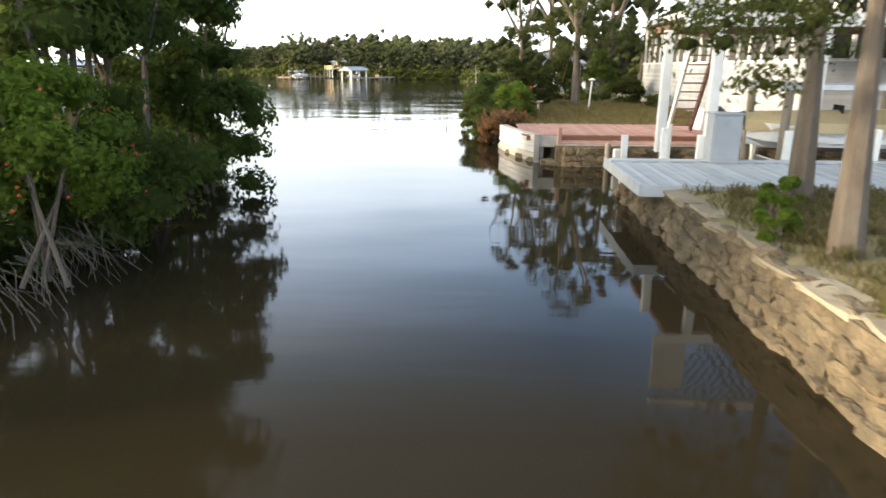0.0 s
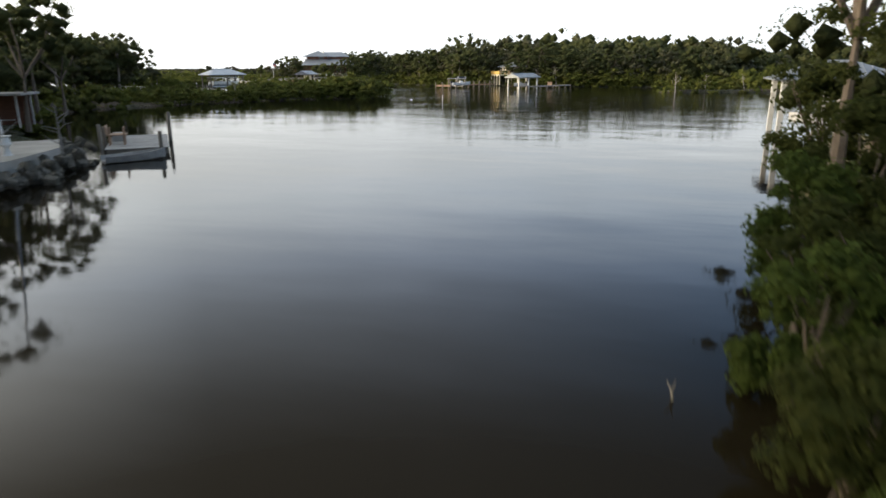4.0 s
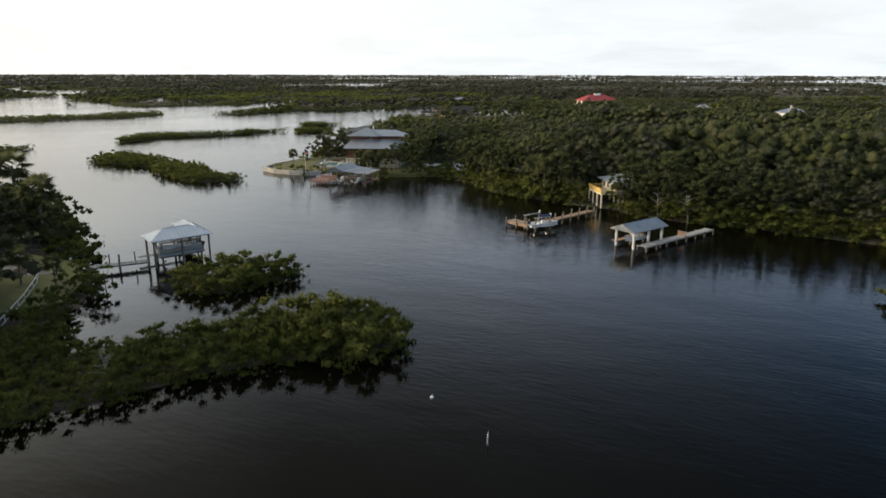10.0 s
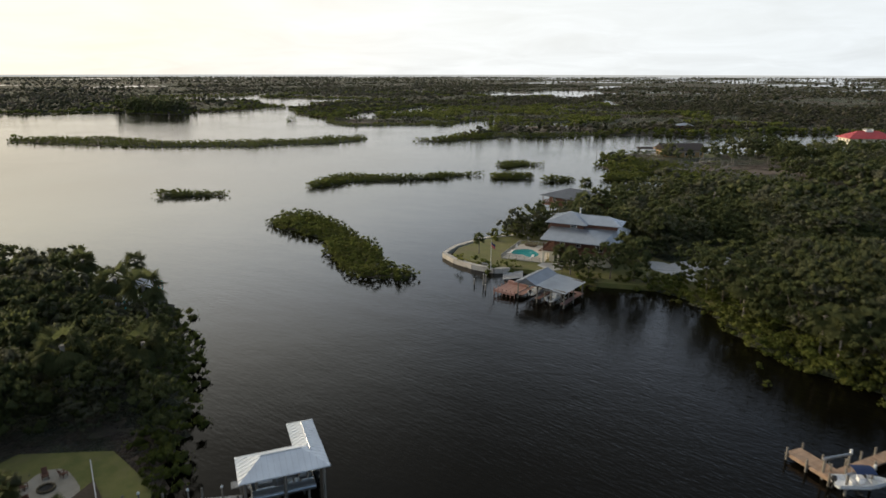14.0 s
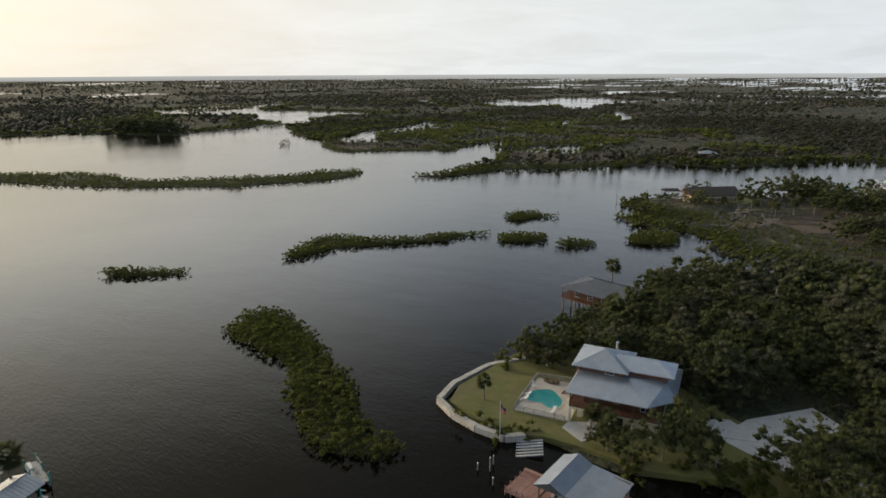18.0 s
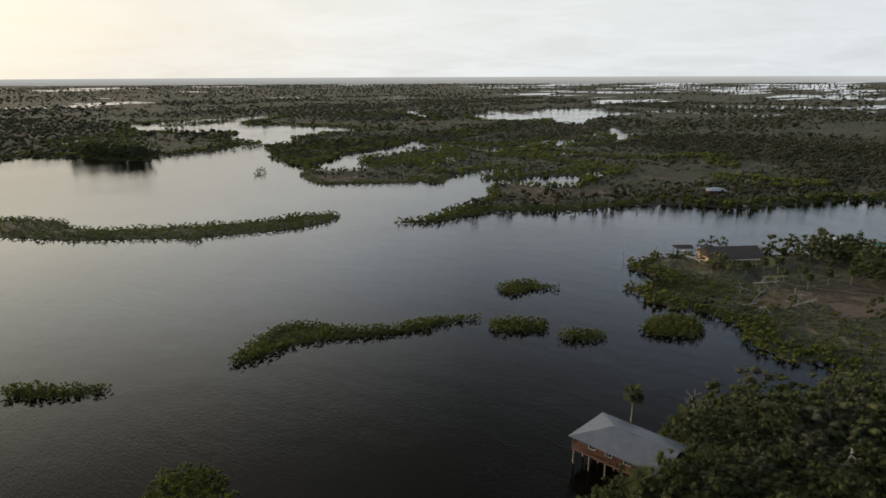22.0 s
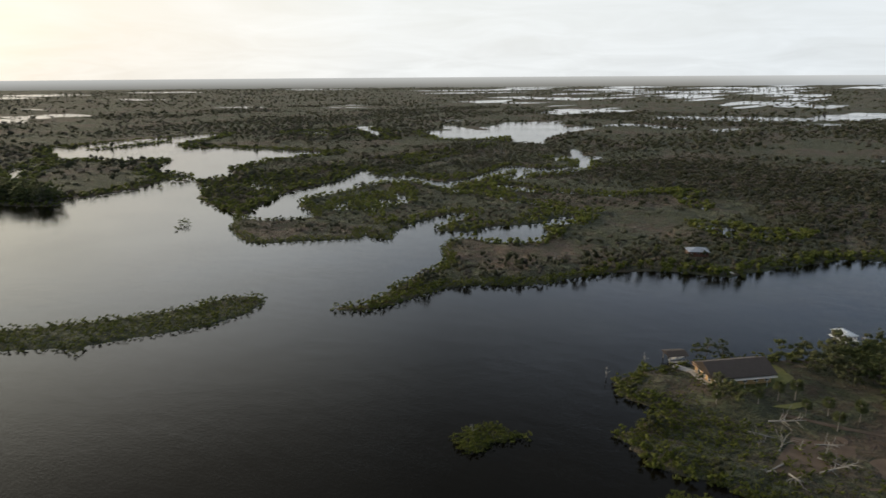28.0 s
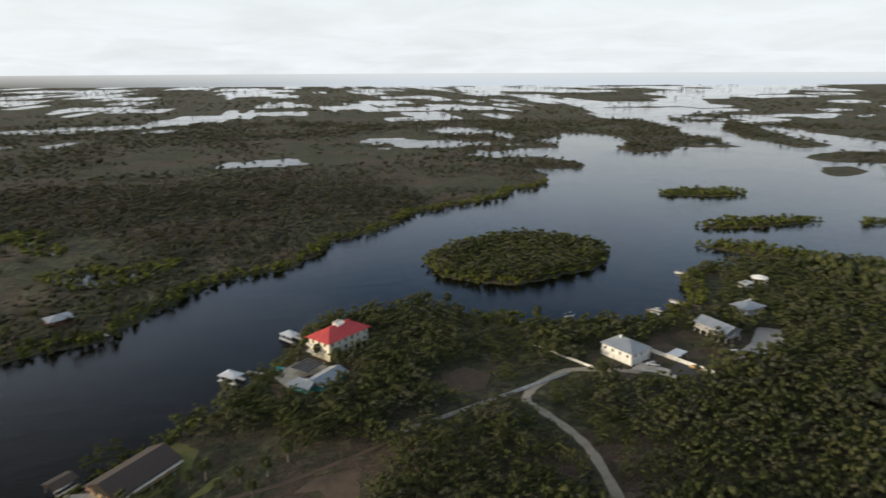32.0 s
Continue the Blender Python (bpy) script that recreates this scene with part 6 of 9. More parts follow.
def bench_lawn(x, y, deg, label, group=""):
    ob = thing("garden_bench", frame_at(x, y, 1.0, deg), label, "bench", group)
    for i in range(4):
        piece("slat", "bench_slat", lambda: boxed(-0.75, -0.05, 0, 0.75, 0.05, 0.04), M_GREYWOOD, ob, pose(0, -0.2 + 0.13 * i, 0.42))
    for i in range(3):
        piece("slat", "bench_slat", lambda: boxed(-0.75, -0.05, 0, 0.75, 0.05, 0.04), M_GREYWOOD, ob, pose(0, 0.28, 0.55 + 0.14 * i, 80, 0, 0))
    for sx in (-0.65, 0.65):
        part("side_frame", boxed(sx - 0.04, -0.25, 0, sx + 0.04, 0.3, 0.42), M_GREYWOOD, ob)


bench_lawn(-164.4, 254.6, 200, "weathered wooden bench on the lawn by the seawall")
bench_lawn(-172.5, 281.5, 100, "weathered wooden bench on the lawn by the hedge")


def pool_boathouse():
    ob = thing("boathouse", frame_at(-147.6, 244.6, 0, 8), "boathouse with a grey gable roof and white lean-to roof", "boathouse")
    for x in (0.3, 4.6, 7.6, 10.4):
        for y in (0.4, 4.4, 8.4):
            pile(ob, x, y, -1.5, 3.5 if x < 5 else 3.2, 0.15)
    hip_roof(ob, 0, 0, 4.6, 8.8, 3.55, 1.15, M_ROOF, 0.25, ends=(False, False), name="gable_roof")
    bm = bmesh.new()
    vs = [bm.verts.new(p) for p in ((4.6, -0.3, 3.75), (10.9, -0.3, 3.2), (10.9, 9.0, 3.2), (4.6, 9.0, 3.75))]
    bm.faces.new(vs)
    bmesh.ops.solidify(bm, geom=bm.faces[:], thickness=0.12)
    lean = part("lean_to_roof", bm, M_ROOFWHITE, ob)
    for i in range(14):
        piece("seam", "lean_seam", lambda: boxed(0, -0.015, 0, 6.32, 0.015, 0.03), M_ROOFWHITE, lean, pose(4.6, 0.1 + 0.66 * i, 3.755, 0, 5.0, 0))
    for y in (0.4, 8.4):
        part("tie_beam", boxed(0.2, y - 0.08, 3.25, 10.6, y + 0.08, 3.45), M_PILE, ob)
    bm = bmesh.new()
    vs = [bm.verts.new(p) for p in ((0.0, 0.05, 3.55), (4.6, 0.05, 3.55), (2.3, 0.05, 4.6))]
    bm.faces.new(vs)
    bmesh.ops.solidify(bm, geom=bm.faces[:], thickness=0.06)
    part("gable_panel", bm, M_WOODWALL, ob)
    for x0, x1, y0, y1 in ((0.2, 1.4, 0.2, 8.8), (4.2, 5.2, 0.2, 8.8), (9.6, 10.7, 0.2, 8.8), (1.4, 9.6, 7.6, 8.8)):
        boards(ob, x0, y0, x1, y1, 0.85, M_REDDECK, 0.3, "y")
    deck = thing("boathouse_deck", frame_at(-152.3, 243.4, 0, 8), "red-brown timber deck with rail posts beside the boathouse", "deck")
    boards(deck, 0, 0, 4.9, 5.8, 0.95, M_REDDECK, 0.2, "y")
    part("back_bench", boxed(0.2, 5.1, 0.99, 4.7, 5.7, 1.6, 0.03), M_REDDECK, deck)
    for i in range(6):
        pile(deck, 0.1 + 0.95 * i, 0.05, -1.5, 1.55, 0.09, M_REDDECK)
        if i < 4:
            pile(deck, 0.05, 1.4 * i + 0.2, -1.5, 1.5, 0.09, M_REDDECK)
    part("rim_board", boxed(-0.03, -0.04, 0.6, 4.9, 0.0, 0.95), M_REDDECK, deck)
    centre_boat("skiff", frame_at(-140.6, 248.4, 0.75, 98), "white centre-console skiff raised on a lift under the lean-to roof")
    boat_lift("boat_lift", frame_at(-142.3, 247.0, 0, 8), 3.6, 3.2, 2.4, "steel boat lift on piles inside the boathouse")
    centre_boat("dinghy", frame_at(-145.6, 248.6, 0.6, 98), "grey-white dinghy kept under the gable roof", length=4.2, beam=1.7)


pool_boathouse()
for x, y, z in ((-157.6, 246.3, 2.4), (-158.4, 248.0, 1.6), (-155.0, 244.0, 1.3), (-159.2, 245.2, 1.2)):
    ob = thing("mooring_pile", pose(x, y, 0), "weathered mooring pile standing in the water", "pile", "mooring piles")
    pile(ob, 0, 0, -1.5, z, 0.13, name="shaft")
    part("cap", tube(bmesh.new(), [(0, 0, z - 0.02), (0, 0, z + 0.12)], [0.15, 0.03], 8), M_WHITE, ob)


# ---- the L-shaped boathouse on the western bank ----
def west_boathouse():
    ob = thing("boathouse", frame_at(-125.5, 173.3, 0, 66.4), "open boathouse on dark piles with an L-shaped pale metal hip roof", "boathouse")
    for x in (0.4, 4.4, 8.4):
        for y in (0.4, 4.3):
            pile(ob, x, y, -1.5, 4.15, 0.16)
    for x in (6.4, 8.4):
        pile(ob, x, 9.2, -1.5, 4.15, 0.16)
    hip_roof(ob, 0, 0, 8.8, 4.7, 4.2, 1.15, M_ROOFWHITE, 0.2)
    hip_roof(ob, 6.1, 2.6, 8.75, 9.6, 4.2, 0.75, M_ROOFWHITE, 0.2, name="wing_roof", ends=(False, True))
    for y in (0.4, 4.3):
        part("eave_beam", boxed(0.2, y - 0.08, 3.85, 8.6, y + 0.08, 4.1), M_PILE, ob)
    boards(ob, 6.3, 4.6, 8.5, 9.4, 0.9, M_GREYWOOD, 0.2, "y")
    boards(ob, -0.8, 4.3, 8.5, 5.5, 0.9, M_GREYWOOD, 0.2, "y")
    part("storage_box", boxed(6.9, 4.8, 0.94, 8.3, 5.4, 1.6, 0.03), M_WHITE, ob)
    part("back_screen", boxed(5.0, 4.35, 1.0, 8.4, 4.42, 2.6), M_DECKWOOD, ob)
    pontoon_boat("pontoon_boat", frame_at(-125.5 + 4.3 * 0.4 - 1.75 * 0.916, 173.3 + 4.3 * 0.916 + 1.75 * 0.4, 1.2, 246.4), "pontoon boat with white seats raised on a lift")
    boat_lift("boat_lift", frame_at(-125.5 + 1.6 * 0.4 - 0.9 * 0.916, 173.3 + 1.6 * 0.916 + 0.9 * 0.4, 0, 66.4), 5.2, 2.9, 3.4, "boat lift with steel cradle under the hip roof")
    d = dock("boardwalk", -134.6, 164.6, 53, 12.0, 1.5, 0.9, "grey weathered boardwalk on piles from the bank to the boathouse", step=3.6, tops=1.2)
    return d


west_boathouse()
sheet("lawn", [(-150, 150), (-126, 148), (-121.5, 157), (-128, 164.5), (-136, 168.5), (-146, 168), (-153, 160)], -0.5, 0.98, M_LAWN, "green lawn with curved edging by the landing", "lawn")
pts = []
for i in range(18):
    a = i * math.tau / 18
    r = 3.6 * (1 + 0.12 * math.sin(3 * a))
    pts.append((-143.2 + r * math.cos(a) * 1.05, 160.4 + r * math.sin(a) * 0.85))
sheet("fire_pit_terrace", pts, 0.5, 1.02, M_DIRT, "pale sand terrace round a fire pit", "terrace")
sheet("flower_bed", [(-141.5, 164.5), (-137.5, 164), (-136.6, 161.5), (-139.2, 160.6)], 0.5, 1.06, M_MULCH, "dark mulched flower bed beside the terrace", "flower bed")
sheet("garden_path", [(-139.2, 160.2), (-134.0, 165.2), (-133.2, 164.2), (-138.0, 158.6), (-148, 152), (-148.6, 153.2)], 0.5, 1.0, M_DIRT, "pale path leading to the boardwalk", "path")


def fire_pit():
    ob = thing("fire_pit", pose(-143.4, 160.4, 1.02), "round fire pit ringed with brown stones", "fire pit")
    for i in range(14):
        a = i * math.tau / 14
        piece("stone", ("pitstone", i % 3), lambda: boxed(-0.17, -0.12, 0, 0.17, 0.12, 0.28, 0.05), M_STONE, ob, pose(0.8 * math.cos(a), 0.8 * math.sin(a), 0, 0, 0, math.degrees(a) + 90))
    part("ash_bed", tube(bmesh.new(), [(0, 0, 0.0), (0, 0, 0.08)], [0.7, 0.68], 16), M_DARK, ob)


fire_pit()


def adirondack(x, y, deg):
    ob = thing("garden_chair", frame_at(x, y, 1.02, deg), "dark wooden slatted garden chair by the fire pit", "chair", "chairs round the fire pit")
    part("seat", boxed(-0.28, -0.3, 0.32, 0.28, 0.28, 0.38, 0.01), M_WOODWALL, ob)
    part("backrest", boxed(-0.28, 0, 0, 0.28, 0.05, 0.8, 0.01), M_WOODWALL, ob, at=pose(0, 0.25, 0.33, -18, 0, 0))
    for sx in (-0.3, 0.3):
        part("armrest", boxed(sx - 0.06, -0.34, 0.56, sx + 0.06, 0.3, 0.6), M_WOODWALL, ob)
        for sy in (-0.28, 0.22):
            piece("leg", "adleg", lambda: boxed(-0.03, -0.03, 0, 0.03, 0.03, 0.56), M_WOODWALL, ob, pose(sx, sy, 0))


for i, (x, y) in enumerate(((-145.6, 160.9), (-145.0, 158.7), (-144.6, 162.4), (-142.6, 158.3))):
    adirondack(x, y, 80 + 60 * i)


def garden_fence():
    ob = thing("garden_fence", pose(0, 0, 1.0), "white post-and-rail fence curving along the lawn", "fence")
    railing(ob, [(-144.3, 165.1), (-136.4, 163.2), (-131.5, 160.0), (-126.0, 155.1), (-119, 148)], 0, 0.9, M_WHITE, 2.0, bars=False)


garden_fence()
for i, (x, y) in enumerate(((-133.9, 166.4), (-130.9, 170.2), (-128.9, 172.9))):
    ob = thing("dock_lamp", pose(x, y, 0.9), "small white lamp on a dark post along the boardwalk", "lamp", "lamps on the boardwalk")
    part("post", tube(bmesh.new(), [(0, 0, -0.5), (0, 0, 1.3)], 0.09, 8), M_PILE, ob)
    part("lamp_head", tube(bmesh.new(), [(0, 0, 1.3), (0, 0, 1.36), (0, 0, 1.5), (0, 0, 1.6)], [0.1, 0.16, 0.14, 0.04], 10), M_WHITE, ob)


# ---- the teal-posted boathouse further up the western bank ----
def teal_boathouse():
    ob = thing("boathouse", frame_at(-192.8, 186.2, 0, 121), "boathouse with a grey gable roof on pale blue posts", "boathouse")
    for x in (0.4, 5.2, 10.2):
        for y in (0.4, 5.4):
            square_post(ob, x, y, -1.0, 3.0, 0.24, M_TEAL)
    hip_roof(ob, 0, 0, 10.6, 5.8, 3.0, 1.1, M_ROOF, 0.2, ends=(False, False))
    boards(ob, 0, -0.6, 10.6, 0.6, 0.9, M_GREYWOOD, 0.25, "y")
    boards(ob, 0, 5.2, 11.4, 6.6, 0.9, M_GREYWOOD, 0.25, "y")
    part("upper_rail", boxed(10.4, -0.4, 1.9, 10.5, 6.4, 2.0), M_WHITE, ob)
    centre_boat("powerboat", frame_at(-197.2, 189.4, 0.8, 121), "white powerboat under the boathouse roof", length=7.5, beam=2.4)
    hut = thing("garden_shed", frame_at(-203.5, 187.5, 0.9, 121), "low shed with a flat grey roof", "shed")
    part("wall", boxed(0, 0, 0, 4.5, 3.2, 1.9), M_GREYWOOD, hut)
    part("roof", boxed(-0.4, -0.4, 1.9, 4.9, 3.6, 2.05, 0.02), M_GREYWOOD, hut)


teal_boathouse()
sheet("lawn", [(-184, 190.6), (-181, 183), (-192, 178), (-206, 174), (-222, 180), (-214, 188), (-201, 190.5), (-196, 192.2)], -0.4, 0.96, M_LAWN, "mown grass beside the boathouse", "lawn")


sheet("driveway", [(-136, 279), (-134.8, 288), (-128, 300.5), (-122, 297), (-124, 289), (-130, 282.5)], -0.2, 1.12, M_GREYCONC, "pale concrete parking place under oaks", "driveway")
td = thing("teal_dock", frame_at(-209.2, 194.9, 0, 0), "grey plank dock with pale blue corner posts", "dock")
boards(td, 0, 0, 7.2, 1.9, 0.95, M_GREYWOOD, 0.25, "x")
for px in (0.1, 3.6, 7.1):
    for py in (0.05, 1.85):
        square_post(td, px, py, -1.2, 2.3 if py > 1 else 1.9, 0.2, M_TEAL, "corner_post")
part("hand_rail", boxed(0.1, 1.8, 1.85, 3.6, 1.9, 1.93), M_GREYWOOD, td)
part("bench", boxed(0.4, 0.3, 1.35, 2.6, 0.8, 1.42, 0.01), M_WHITE, td)
bw = thing("breakwater", pose(0, 0, 0), "dark heaped rocks curving round the boathouse lawn", "rocks", kind="structure")
rw = np.random.default_rng(81)
for k in range(110):
    t = rw.random()
    piece("rock", ("bwrock", int(rw.integers(6))), lambda: stone_mesh(int(rw.integers(99)), 0.75), M_DARKROCK, bw,
          pose(-197.5 + 13.5 * t + rw.normal(0, 0.3), 193.2 - 1.5 * t * t + rw.normal(0, 0.45), rw.uniform(0.0, 0.7), rw.uniform(0, 90), rw.uniform(0, 90), rw.uniform(0, 360)) @ Matrix.Scale(rw.uniform(0.2, 0.42), 4))


# ---- boathouse, jetty and yellow-railed house on the eastern bank ----
def white_boathouse():
    ob = thing("boathouse", frame_at(-65.4, 216.1, 0, 64), "small boathouse with a grey-blue gable roof on thick white posts", "boathouse")
    for x in (0.5, 4.4, 8.0):
        for y in (0.4, 3.9):
            square_post(ob, x, y, -1.2, 2.95, 0.32, M_WHITE)
    hip_roof(ob, 0, 0, 8.5, 4.4, 2.95, 1.0, M_ROOF, 0.3, ends=(False, False))
    for x in (-0.25, 8.7):
        bm = bmesh.new()
        bm.faces.new([bm.verts.new(p) for p in ((x, 0.0, 2.95), (x, 4.4, 2.95), (x, 2.2, 3.9))])
        bmesh.ops.solidify(bm, geom=bm.faces[:], thickness=0.05)
        part("gable_panel", bm, M_CREAM, ob)
    for y in (0.4, 3.9):
        part("eave_beam", boxed(0.3, y - 0.1, 2.7, 8.2, y + 0.1, 2.93), M_WHITE, ob)
    boards(ob, 0.2, 3.6, 8.2, 4.6, 0.75, M_DECKWOOD, 0.25, "y")
    d = dock("jetty", -64.2, 216.2, 64.5, 20.0, 1.5, 0.78, "grey plank jetty running from the boathouse to the bank", M_GREYWOOD, 2.6, 0.15)
    part("gate_panel", boxed(11.2, -0.75, 0.82, 11.3, 0.75, 1.7, 0.02), M_DECKWOOD, d)
    centre_boat("skiff", frame_at(-66.2, 220.6, 0.55, 244), "grey skiff with a black engine on a lift in the boathouse", length=4.8)


white_boathouse()


def lift_dock():
    ob = thing("jetty", frame_at(-85.1, 221.2, 0, 157), "brown plank platform on piles at the end of a jetty", "dock")
    boards(ob, 0, -2.3, 5.8, 0, 0.85, M_DECKWOOD, 0.2, "y")
    part("rim_board", boxed(0, -0.02, 0.45, 5.8, 0.03, 0.85), M_DECKWOOD, ob)
    part("rim_board", boxed(0, -2.33, 0.45, 5.8, -2.28, 0.85), M_DECKWOOD, ob)
    for x in (0.2, 3, 5.6):
        for y in (0.12, -2.42):
            pile(ob, x, y, -1.5, 1.6, 0.13)
    dock("jetty", -85.0, 222.6, 69.5, 18.5, 1.4, 0.85, "brown plank walkway with dark piles to the bank", M_DECKWOOD, 2.6, 1.0)
    boat_lift("boat_lift", frame_at(-83.6, 220.6, 0, 60), 3.4, 3.0, 2.5, "steel boat lift with white motor heads beside the jetty")
    centre_boat("motorboat", frame_at(-82.6, 222.2, 0.75, 42), "white motorboat with a navy canvas top raised on a lift", top=M_BLUE, length=5.4)


lift_dock()


def stilt_house(name, m, length, depth, floor_z, wall_h, label, roof, wall, rail=None, rise=1.6, windows=4, stilt=None, deck=2.2, ends=(True, True), chim=False):
    """A house on stilts: deck with railing along the front (y = 0 side), walls, windows, roof."""
    ob = thing(name, m, label, "house")
    stilt = stilt or M_CREAM
    n = max(3, int(length / 3.2))
    for i in range(n + 1):
        for y in (0.2, depth * 0.55, depth - 0.3):
            square_post(ob, 0.2 + i * (length - 0.4) / n, y, -0.3, floor_z, 0.3, stilt, "stilt")
    part("floor", boxed(0, 0, floor_z - 0.25, length, depth, floor_z), wall, ob)
    w = part("wall", boxed(0.3, deck, floor_z, length - 0.3, depth - 0.1, floor_z + wall_h), wall, ob)
    bb = bmesh.new()
    z = floor_z + 0.2
    while z < floor_z + wall_h - 0.1:
        box(bb, 0.28, deck - 0.02, z, length - 0.28, depth - 0.08, z + 0.025)
        z += 0.22
    tagged(part("lap_siding", bb, wall, w), kind="stuff")
    if rail:
        railing(ob, [(0.1, depth * 0.4), (0.1, 0.1), (length - 0.1, 0.1), (length - 0.1, depth * 0.4)], floor_z, 1.0, rail)
    for i in range(windows):
        opening(ob, 270, (0.3 + (i + 0.5) * (length - 0.6) / windows, deck - 0.02), floor_z + 0.75, 1.1, 1.25, 0)
        opening(ob, 90, (0.3 + (i + 0.5) * (length - 0.6) / windows, depth - 0.08), floor_z + 0.75, 1.1, 1.25, 0)
    for y in (0.45, 0.75):
        opening(ob, 180, (0.28, depth * y), floor_z + 0.75, 1.1, 1.25, 0)
        opening(ob, 0, (length - 0.28, depth * y), floor_z + 0.75, 1.1, 1.25, 0)
    hip_roof(ob, 0, deck - 0.4 if rail is M_YELLOW else 0, length, depth, floor_z + wall_h, rise, roof, 0.5, ends=ends)
    if chim:
        part("chimney", boxed(length * 0.62, depth * 0.5, floor_z + wall_h + rise * 0.5, length * 0.62 + 0.9, depth * 0.5 + 0.9, floor_z + wall_h + rise + 0.9, 0.03), wall, ob)
    return ob


yh = stilt_house("stilt_house", frame_at(-82.3, 251.8, 0.6, -55), 7.5, 9, 2.75, 2.3, "cream stilt house with a yellow railed deck among oaks", M_ROOF, M_CREAM, M_YELLOW, 1.2, 3, deck=3.0)
for i in range(18):
    piece("deck_board", "yellow_board", lambda: boxed(0, -0.02, 0, 0.36, 0.02, 0.9), M_YELLOW, yh, pose(0.1 + 0.4 * i, 0.03, 2.85))
stilt_house("stilt_house", frame_at(-51, 272, 0.8, 25), 9.5, 9, 4.5, 2.8, "dark grey house with white window trim half hidden in oaks", M_DARKROOF, surface("dark_grey_siding", (0.07, 0.08, 0.09), (0.10, 0.11, 0.12), 2, 0.7), None, 2.0, 3)


# ---- the house built over the water ----
def pier_house():
    ob = thing("pier_house", pose(-191.0, 312.0, 0), "reddish-brown timber house on piles with a grey ribbed roof", "house")
    for x in (0.4, 4.0, 7.6, 11.2, 15.0, 18.6):
        for y in (0.4, 4, 8, 11.6):
            pile(ob, x, y, -1.5, 3.4, 0.18)
    part("floor", boxed(0, 0, 3.4, 19, 12, 3.65), M_WOODWALL, ob)
    w = part("wall", boxed(1.6, 1.6, 3.65, 18.8, 10.8, 6.3), M_WOODWALL, ob)
    railing(ob, [(10, 0.1), (0.1, 0.1), (0.1, 11.9), (10, 11.9)], 3.65, 1.0, M_WOODWALL)
    for i in range(5):
        square_post(ob, 0.2 + 2.6 * i, 0.2, 3.65, 6.3, 0.16, M_WOODWALL, "porch_post")
    bb = bmesh.new()
    for i in range(12):
        box(bb, 1.57, 1.57, 3.85 + 0.2 * i, 18.83, 10.83, 3.88 + 0.2 * i)
    tagged(part("lap_siding", bb, M_WOODWALL, w), kind="stuff")
    for y in (3.4, 6.0, 8.8):
        opening(ob, 180, (1.58, y), 4.2, 1.3, 1.4, 0)
    for x in (3.8, 7.5, 11.5, 15.5):
        opening(ob, 270, (x, 1.58), 4.2, 1.3, 1.4, 0)
    hip_roof(ob, 0, 0, 19, 12, 6.35, 2.1, surface("slate_metal_roof", (0.13, 0.14, 0.16), (0.19, 0.20, 0.22), 0.5, 0.4, 0.4, grain=8, bump=0.05), 0.5, ends=(True, False), seams=0.45)


pier_house()


